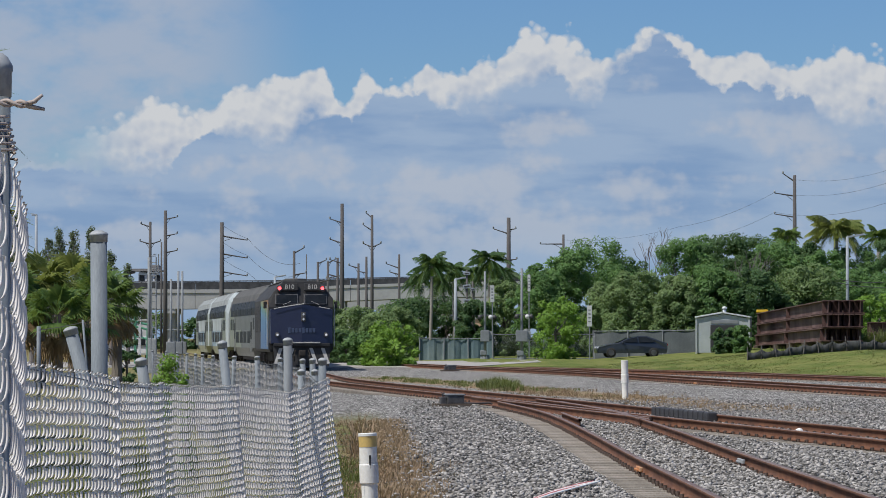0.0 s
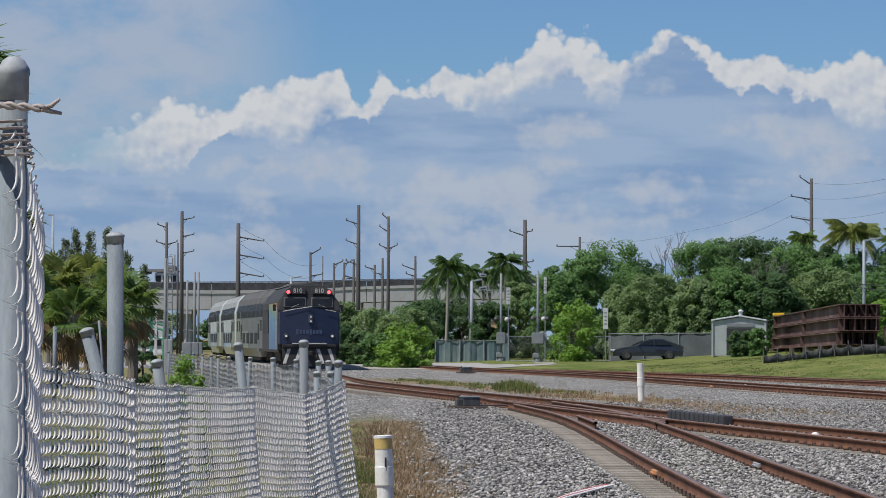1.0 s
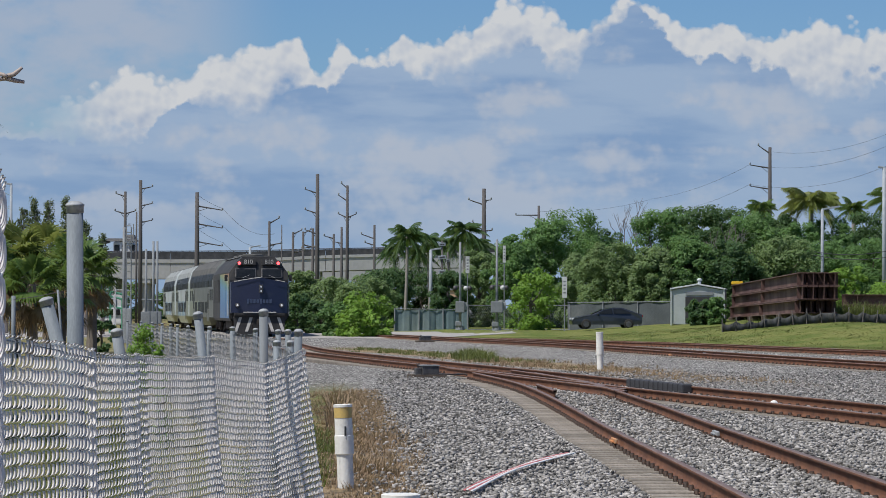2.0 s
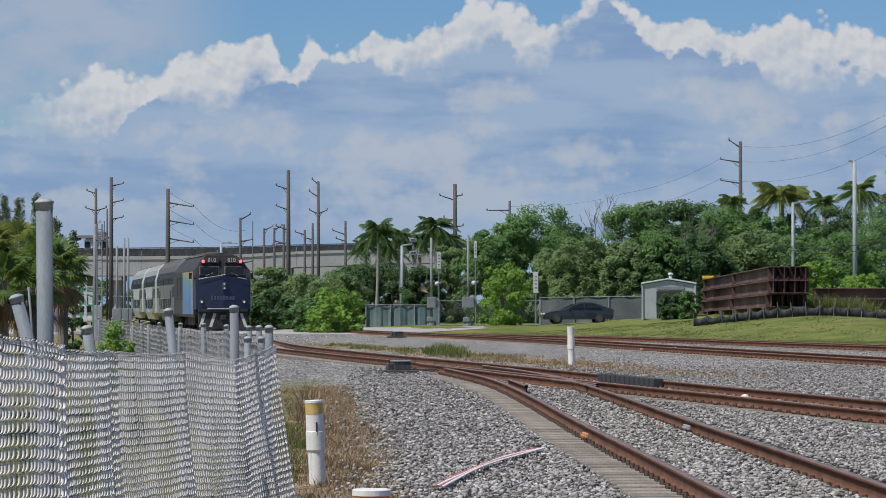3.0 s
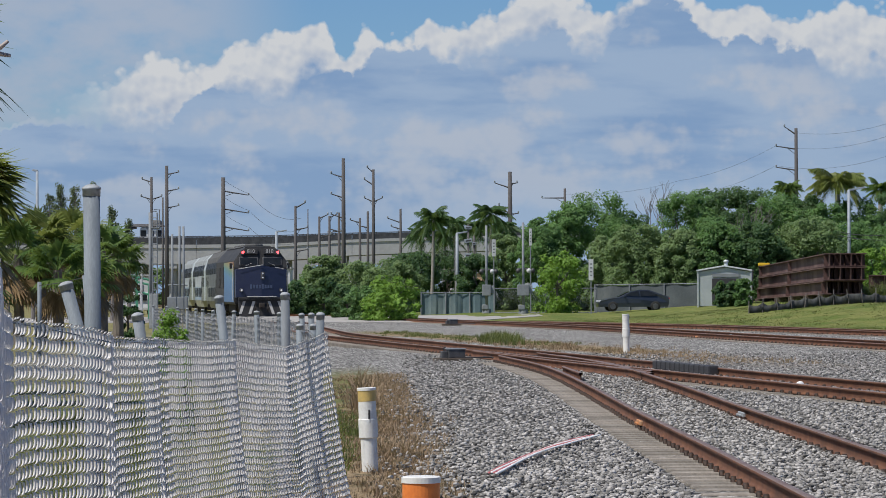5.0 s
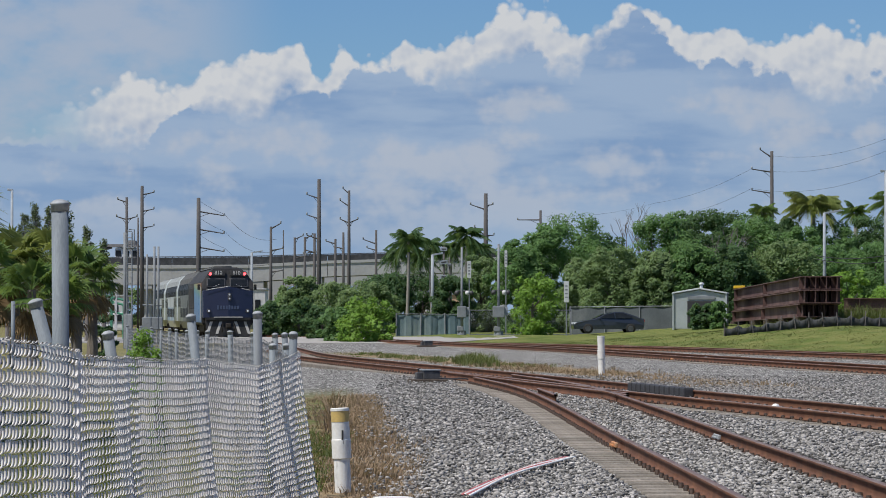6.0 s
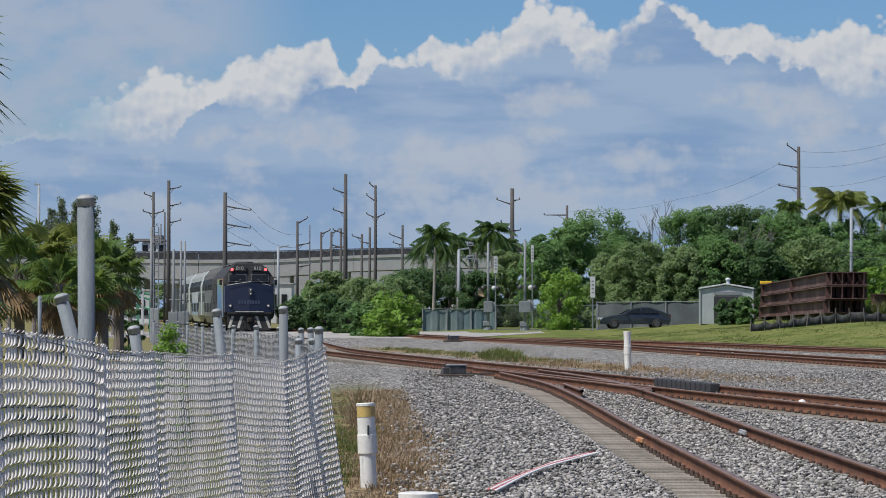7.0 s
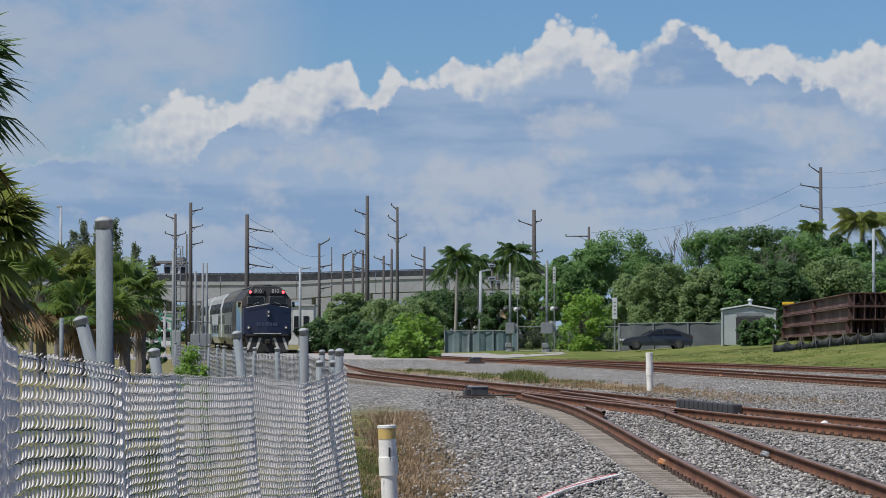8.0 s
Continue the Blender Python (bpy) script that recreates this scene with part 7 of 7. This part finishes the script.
# rainbow flank: colour bands running down the side
M_RAINBOW = bpy.data.materials.new("rainbow_flank")
M_RAINBOW.use_nodes = True
_t = M_RAINBOW.node_tree
_sep = nd(_t, "ShaderNodeSeparateXYZ")
_co = nd(_t, "ShaderNodeTexCoord")
_t.links.new(_co.outputs["Object"], _sep.inputs[0])
_ramp = nd(_t, "ShaderNodeValToRGB")
_bands = [(0.0, (0.060, 0.144, 0.300)), (0.40, (0.078, 0.204, 0.360)), (0.55, (0.096, 0.228, 0.216)), (0.66, (0.228, 0.252, 0.096)), (0.78, (0.330, 0.216, 0.072)), (0.90, (0.252, 0.096, 0.060)), (1.0, (0.060, 0.036, 0.042))]
for _k, (_p, _c) in enumerate(_bands):
    _e = _ramp.color_ramp.elements[_k] if _k < 2 else _ramp.color_ramp.elements.new(_p)
    _e.position, _e.color = _p, (*_c, 1)
_mix = op(_t, "ADD", op(_t, "MULTIPLY_ADD", _sep.outputs[2], 0.40, -0.52), op(_t, "MULTIPLY", _sep.outputs[1], -0.03))
_t.links.new(_mix, _ramp.inputs[0])
_grime = noise_tex(_t, _co.outputs["Object"], 2.0, 5.0)
_t.links.new(mixc(_t, rng(_t, _grime, 0.45, 0.75, 0.0, 0.4), _ramp.outputs[0], (0.10, 0.10, 0.10)), _t.nodes["Principled BSDF"].inputs["Base Color"])
_t.nodes["Principled BSDF"].inputs["Roughness"].default_value = 0.4


def prism(bm, outline, axis_from, axis_to, axis="y"):
    """A solid from an outline in the plane across the given axis."""
    put = {"y": lambda a, b, c: (a, c, b), "x": lambda a, b, c: (c, a, b)}[axis]
    rings = [[bm.verts.new(put(a, b, c)) for a, b in outline] for c in (axis_from, axis_to)]
    n = len(outline)
    fs = [bm.faces.new(rings[0]), bm.faces.new(rings[1][::-1])]
    for i in range(n):
        fs.append(bm.faces.new((rings[0][i], rings[1][i], rings[1][(i + 1) % n], rings[0][(i + 1) % n])))
    bmesh.ops.recalc_face_normals(bm, faces=fs)


def text_mesh(body, size, depth=0.01):
    cu = bpy.data.curves.new("figures", "FONT")
    cu.body, cu.size, cu.extrude, cu.align_x, cu.align_y = body, size, depth, "CENTER", "CENTER"
    ob = new("figures", cu)
    me = bpy.data.meshes.new_from_object(ob)
    bpy.data.objects.remove(ob)
    return me


def bogie(thing, y, gauge=1.51, axles=(-1.37, 1.37), r=0.5):
    bm = bmesh.new()
    for s in (-1, 1):
        box(bm, (s * 0.98, y, 0.62), (0.16, 3.6, 0.30), bevel=0.05)
        for a in axles:
            box(bm, (s * 1.0, y + a, 0.5), (0.22, 0.42, 0.40), bevel=0.05)
        for a in (-0.45, 0.45):
            tube(bm, [(s * 1.02, y + a, 0.4), (s * 1.02, y + a, 0.8)], 0.11, 8)
    box(bm, (0, y, 0.68), (1.9, 0.6, 0.25), bevel=0.05)
    part("bogie", bm, M_BOGIE, thing)
    for a in axles:
        bm = bmesh.new()
        for s in (-1, 1):
            tube(bm, [(s * 0.68, y + a, r), (s * 0.70, y + a, r), (s * 0.71, y + a, r), (s * 0.82, y + a, r)], [r + 0.03, r + 0.03, r, r], 22)
        tube(bm, [(-0.7, y + a, r), (0.7, y + a, r)], 0.09, 8)
        bmesh.ops.translate(bm, vec=(0, -y - a, -r), verts=bm.verts)
        ob = part("wheelset", bm, M_BOGIE, thing)
        ob.location = (0, y + a, r)


def build_loco():
    thing = empty("locomotive", label="dark blue diesel locomotive with red marker lights lit", category="locomotive")
    W = 1.70
    sec = [(-W, 1.05), (W, 1.05), (W, 3.55), (1.32, 4.02), (0.92, 4.40), (-0.92, 4.40), (-1.32, 4.02), (-W, 3.55)]
    # long hood and cab side
    bm = bmesh.new()
    prism(bm, sec, 4.2, 17.0)
    part("hood", bm, M_BLACKPAINT, thing, "sooty black engine hood")
    bm = bmesh.new()
    prism(bm, [(-W - 0.012, 1.06), (-W - 0.002, 1.06), (-W - 0.002, 3.5), (-W - 0.012, 3.5)], 4.3, 9.6)
    part("flank_panel", bm, M_RAINBOW, thing, "rainbow striped flank panel")
    bm = bmesh.new()
    prism(bm, [(-W - 0.012, 1.06), (-W - 0.002, 1.06), (-W - 0.002, 3.5), (-W - 0.012, 3.5)], 1.3, 4.15)
    part("flank_panel", bm, M_RAINBOW, thing, "rainbow striped cab side")
    bm = bmesh.new()
    prism(bm, [(-1.0, 4.404), (1.0, 4.404), (0.8, 4.50), (-0.8, 4.50)], 3.4, 16.6)
    part("roof_walk", bm, M_ROOFGREY, thing)
    for y in (6.0, 9.0, 12.0, 14.6):
        bm = bmesh.new()
        lathe(bm, [(0.62, 0.0), (0.62, 0.10), (0.55, 0.14), (0.1, 0.15)], 18, (0, y, 4.49))
        part("roof_fan", bm, M_ROOFGREY, thing)
    # cab: its face leans back above the window sill
    bm = bmesh.new()
    face = [(-W, 1.05, 0.85), (W, 1.05, 0.85), (W, 3.15, 0.85), (W, 3.55, 1.00), (1.32, 4.02, 1.12), (0.92, 4.40, 1.22), (-0.92, 4.40, 1.22), (-1.32, 4.02, 1.12), (-W, 3.55, 1.00), (-W, 3.15, 0.85)]
    loft(bm, [[(x, y, z) for x, z, y in face], [(x, 4.18, z) for x, z, y in face]])
    bmesh.ops.recalc_face_normals(bm, faces=bm.faces)
    part("cab", bm, M_BLACKPAINT, thing, "black upper cab")
    # nose: wide, slightly peaked in plan, its top rising to the middle
    bm = bmesh.new()
    for s in (-1, 1):
        outline = [(s * (W - 0.02), 1.35), (s * (W - 0.02), 3.02), (s * 0.9, 3.12), (0, 3.28), (0, 1.35)]
        lead = lambda x, z: 0.34 - 0.24 * (1 - abs(x) / W) + 0.06 * (z - 1.3)
        loft(bm, [[(x * 0.97, lead(x, z), z) for x, z in outline], [(x, 0.845, z + (0.02 if z > 2 else 0)) for x, z in outline]])
    bmesh.ops.remove_doubles(bm, verts=bm.verts, dist=0.001)
    bmesh.ops.delete(bm, geom=[f for f in bm.faces if all(abs(v.co.x) < 0.001 for v in f.verts)], context="FACES_ONLY")
    bmesh.ops.recalc_face_normals(bm, faces=bm.faces)
    bmesh.ops.bevel(bm, geom=[e for e in bm.edges if not all(abs(v.co.x) < 0.001 for v in e.verts)], offset=0.03, segments=2, affect="EDGES")
    part("nose", bm, M_NAVY, thing, "navy blue wide nose")
    # white edge lines along the top of the nose
    for s in (-1, 1):
        bm = bmesh.new()
        tube(bm, [(s * 1.46, 0.30, 3.05), (s * 0.9, 0.24, 3.15)] + ([(0.12, 0.14, 3.30)] if s < 0 else []), 0.022, 6)
        part("edge_stripe", bm, M_STRIPE, thing)
    # windscreens in frames
    for s in (-1, 1):
        bm = bmesh.new()
        tilt = Matrix.Rotation(radians(-20), 4, "X")
        box(bm, (s * 0.76, 0.93, 3.53), (1.24, 0.06, 0.56), tilt, bevel=0.03)
        frame_ = part("window_frame", bm, M_DARKMETAL, thing)
        bm = bmesh.new()
        box(bm, (s * 0.76, 0.905, 3.53), (1.10, 0.06, 0.44), tilt, bevel=0.03)
        part("windscreen", bm, M_GLASSDARK, frame_, "dark tinted windscreen")
        bm = bmesh.new()
        tube(bm, [(s * 0.95, 0.80, 3.26), (s * 0.55, 0.84, 3.42)], 0.015, 5)
        part("wiper", bm, M_STRIPE, frame_)
        # number boards on the brow
        bm = bmesh.new()
        box(bm, (s * 0.60, 1.02, 4.12), (0.86, 0.10, 0.36), Matrix.Rotation(radians(-14), 4, "X"), bevel=0.02)
        board = part("number_board", bm, M_BLACKPAINT, thing)
        me = text_mesh("810", 0.34)
        me.transform(Matrix.Translation((s * 0.60, 0.955, 4.12)) @ Matrix.Rotation(radians(90 - 14), 4, "X"))
        linked("figures", me, M_FIGURE, board, "white number figures")
        # red marker lamps
        bm = bmesh.new()
        tube(bm, [(s * 1.13, 0.90, 4.06), (s * 1.13, 1.08, 4.06)], [0.15, 0.17], 16)
        lamp_ = part("marker_housing", bm, M_DARKMETAL, thing)
        bm = bmesh.new()
        tube(bm, [(s * 1.13, 0.86, 4.06), (s * 1.13, 0.905, 4.06)], [0.07, 0.09], 16)
        part("marker_light", bm, M_REDLIGHT, lamp_, "lit red marker light")
        # ditch lights
        bm = bmesh.new()
        tube(bm, [(s * 1.28, 0.13, 1.78), (s * 1.28, 0.35, 1.78)], [0.11, 0.13], 14)
        dl = part("ditch_light", bm, M_DARKMETAL, thing)
        bm = bmesh.new()
        tube(bm, [(s * 1.28, 0.10, 1.78), (s * 1.28, 0.135, 1.78)], [0.055, 0.065], 14)
        part("lens", bm, M_WHITELIGHT, dl)
        # side handrails and mirrors
        bm = bmesh.new()
        tube(bm, [(s * (W + 0.07), 1.15, 1.2), (s * (W + 0.07), 1.15, 3.3)], 0.025, 6)
        part("handrail", bm, M_STRIPE, thing)
        bm = bmesh.new()
        box(bm, (s * (W + 0.16), 1.4, 3.25), (0.20, 0.06, 0.34), bevel=0.02)
        part("mirror", bm, M_BLACKPAINT, thing)
    # twin headlight in the nose
    bm = bmesh.new()
    box(bm, (0.08, 0.12, 2.66), (0.24, 0.14, 0.46), bevel=0.06)
    hl = part("headlight", bm, M_DARKMETAL, thing)
    for z in (2.78, 2.54):
        bm = bmesh.new()
        tube(bm, [(0.08, 0.03, z), (0.08, 0.07, z)], [0.05, 0.06], 12)
        part("lens", bm, M_LAMP, hl)
    # maker's lettering as plain bars
    for k in range(8):
        bm = bmesh.new()
        box(bm, (-0.66 + 0.185 * k, 0.135 + 0.02 * abs(k - 3.5), 2.0), (0.13, 0.02, 0.27 if k in (0, 4) else 0.21), bevel=0.005)
        part("lettering_bar", bm, M_LETTER, thing)
    # anti-climber, pilot with slanting stripes
    bm = bmesh.new()
    box(bm, (0, 0.30, 1.29), (2.95, 0.55, 0.16), bevel=0.03)
    part("anticlimber", bm, M_BLACKPAINT, thing)
    bm = bmesh.new()
    box(bm, (0, 0.0, 1.40), (1.9, 0.05, 0.06), bevel=0.01)
    part("step_edge", bm, M_STRIPE, thing, "white step edge")
    bm = bmesh.new()
    pil = [(-1.5, 1.2), (1.5, 1.2), (1.42, 0.16), (-1.42, 0.16)]
    loft(bm, [[(x, 0.22 if z > 1 else 0.05, z) for x, z in pil], [(x, 0.40, z) for x, z in pil]])
    bmesh.ops.recalc_face_normals(bm, faces=bm.faces)
    pilot = part("pilot", bm, M_BLACKPAINT, thing, "black pilot with white slanting stripes")
    for s, xs in ((-1, (-1.10, -0.48)), (1, (0.48, 1.10))):
        for x in xs:
            bm = bmesh.new()
            lo = x + 0.28 * s
            vs = [(x - 0.09, 0.205, 1.12), (x + 0.09, 0.205, 1.12), (lo + 0.09, 0.055, 0.30), (lo - 0.09, 0.055, 0.30)]
            loft(bm, [[(a, b - 0.006, c) for a, b, c in vs], [(a, b + 0.02, c) for a, b, c in vs]])
            bmesh.ops.recalc_face_normals(bm, faces=bm.faces)
            part("stripe", bm, M_STRIPE, pilot)
    bm = bmesh.new()
    box(bm, (0, -0.12, 0.86), (0.34, 0.5, 0.30), bevel=0.06)
    tube(bm, [(0.35, 0.1, 1.0), (0.42, -0.1, 0.7), (0.40, 0.0, 0.42)], 0.04, 6)
    tube(bm, [(-0.35, 0.1, 1.0), (-0.42, -0.1, 0.7), (-0.40, 0.0, 0.42)], 0.04, 6)
    part("coupler", bm, M_BOGIE, thing)
    bm = bmesh.new()
    box(bm, (0, 8.6, 0.75), (2.5, 5.4, 0.75), bevel=0.12)
    part("fuel_tank", bm, M_BOGIE, thing)
    bm = bmesh.new()
    prism(bm, [(-W + 0.1, 0.9), (W - 0.1, 0.9), (W - 0.02, 1.048), (-W + 0.02, 1.048)], 1.0, 17.0)
    part("sill", bm, M_BLACKPAINT, thing)
    for k in range(5):
        bm = bmesh.new()
        box(bm, (-W - 0.015, 10.4 + 1.25 * k, 2.6), (0.05, 0.9, 1.3), bevel=0.02)
        part("hood_door", bm, M_BLACKPAINT, thing)
    bogie(thing, 3.3)
    bogie(thing, 13.8)
    return thing


def build_coach(variant):
    thing = empty("coach", label="silver and pale blue bilevel passenger coach" if variant else "bilevel coach with charcoal and silver panels", category="coach", group="train coaches")
    L = 25.6
    W = 1.50
    sec = [(-1.28, 0.52), (1.28, 0.52), (W, 1.05), (W, 3.45), (1.28, 4.25), (0.85, 4.70), (-0.85, 4.70), (-1.28, 4.25), (-W, 3.45), (-W, 1.05)]
    end = [(x * 0.90, max(z - 0.22, 0.52) if z > 3 else z) for x, z in sec]
    bm = bmesh.new()
    mid = lambda y: [(x, y, z) for x, z in sec]
    tip = lambda y: [(x, y, max(z, 1.05)) for x, z in end]
    loft(bm, [tip(0.0), [(x, 1.0, max(z, 1.05)) for x, z in sec], [(x, 4.6, max(z, 1.05)) for x, z in sec], mid(5.6), mid(L - 5.6), [(x, L - 4.6, max(z, 1.05)) for x, z in sec], [(x, L - 1.0, max(z, 1.05)) for x, z in sec], tip(L)])
    bmesh.ops.recalc_face_normals(bm, faces=bm.faces)
    slope = [f for f in bm.faces if f.calc_center_median().z > 3.6 and 1.2 < f.calc_center_median().y < L - 1.2]
    for f in slope:
        f.material_index = 1
    part("body", bm, [M_COACH if variant else M_COACHOLIVE, M_ROOFSILVER if variant else M_ROOFGREY], thing)
    bm = bmesh.new()
    loft(bm, [[(x, y, z) for x, z in ((-0.86, 4.705), (0.86, 4.705), (0.5, 4.82), (-0.5, 4.82))] for y in (1.0, L - 1.0)])
    part("roof", bm, M_ROOFGREY, thing, "weathered grey roof")
    for s in (-1, 1):
        slab = lambda y0, y1, z0, z1, o=0.006: [(s * W, z0), (s * (W + o), z0), (s * (W + o), z1), (s * W, z1)]
        for y0, y1, z0, z1, m in ((1.0, 5.0, 1.06, 3.44, M_COACHDARK if not variant else M_COACHGREEN), (7.5, 12.5, 1.06, 2.15, M_COACHBLUE if variant else M_COACHDARK), (14.0, 19.5, 1.06, 2.15, M_COACHBLUE if variant else M_COACHGREEN), (L - 5.0, L - 1.0, 1.06, 3.44, M_COACHGREEN)):
            bm = bmesh.new()
            prism(bm, slab(y0, y1, z0, z1), y0, y1)
            part("colour_panel", bm, m, thing)
        for k in range(7):
            y0 = 2.2 + 3.12 * k
            bm = bmesh.new()
            prism(bm, [(s * (W - 0.02), 3.02), (s * (W + 0.016), 3.02), (s * (W + 0.016), 3.42), (s * 1.40, 3.86), (s * 1.36, 3.86)], y0, y0 + 2.7)
            bm.normal_update()
            part("upper_window", bm, M_COACHGLASS, thing)
        for k in range(4):
            y0 = 6.4 + 3.3 * k
            bm = bmesh.new()
            prism(bm, slab(0, 0, 1.35, 2.05, 0.014), y0, y0 + 2.4)
            part("lower_window", bm, M_COACHGLASS, thing)
        for y0 in (1.6, 3.3, L - 4.6, L - 2.9):
            bm = bmesh.new()
            prism(bm, slab(0, 0, 2.15, 2.85, 0.014), y0, y0 + 1.0)
            part("end_window", bm, M_COACHGLASS, thing)
        for y0 in (5.1, L - 6.4):
            bm = bmesh.new()
            prism(bm, slab(0, 0, 0.80, 2.9, 0.012), y0, y0 + 1.3)
            door = part("door", bm, M_COACHDARK, thing, "dark sliding door")
            bm = bmesh.new()
            prism(bm, slab(0, 0, 1.6, 2.6, 0.020), y0 + 0.2, y0 + 1.1)
            part("door_glass", bm, M_COACHGLASS, door)
    bm = bmesh.new()
    for y in (0.0, L):
        box(bm, (0, y, 2.3), (1.1, 0.5, 2.3), bevel=0.06)
    part("gangway", bm, M_BLACKPAINT, thing)
    bm = bmesh.new()
    box(bm, (0, L / 2, 0.42), (2.3, 9.0, 0.22), bevel=0.04)
    part("underframe", bm, M_BOGIE, thing)
    bogie(thing, 2.6, r=0.42)
    bogie(thing, L - 2.6, r=0.42)
    return thing


loco = build_loco()
for ob in loco.children_recursive:            # full clearance height over the sill
    for v in ob.data.vertices:
        if v.co.z > 1.3:
            v.co.z = 1.3 + (v.co.z - 1.3) * 1.075
coaches = [build_coach(0), build_coach(1)]
coaches.append(copy_thing(coaches[1], Matrix()))


# ---------------------------------------------------------------- what moves
RUN = [(0.0, 160.0), (1.0, 168.5), (2.0, 176.3), (3.5, 187.0), (4.5, 193.3), (6.0, 201.2), (7.0, 205.8), (8.0, 210.0)]


def motions():
    """The train rolls away along its track: the locomotive's nose at these distances, the coaches ahead of it."""
    rows = {ob: [] for ob in (loco, *coaches)}
    for t, y in RUN:
        s = s_at(y)
        for ob, back, length in ((loco, 0.0, 17.1), (coaches[0], 17.6, 25.9), (coaches[1], 43.8, 25.9), (coaches[2], 70.0, 25.9)):
            a, b = on_line(s + back + 0.15 * length), on_line(s + back + 0.85 * length)
            d = (b - a) / np.linalg.norm(b - a)
            p = a - d * 0.15 * length
            rows[ob].append((t, pose(p[0], p[1], RAIL_TOP - 0.13, 0, 0, math.degrees(math.atan2(-d[0], d[1])))))
    for ob, keys in rows.items():
        walk(ob, keys)
    # wheels roll with the way run
    far = [s_at(y) for _, y in RUN]
    for ob in rows:
        for wheel in [c for c in ob.children_recursive if c.name.startswith("wheelset")]:
            place, radius = wheel.location.copy(), wheel.location.z
            turns = []
            for k in range(121):
                t = k / 15
                a = (float(np.interp(t, [r[0] for r in RUN], far)) - far[0]) / radius
                turns.append((t, Matrix.Translation(place) @ Matrix.Rotation(-a, 4, "X")))
            walk(wheel, turns)


motions()
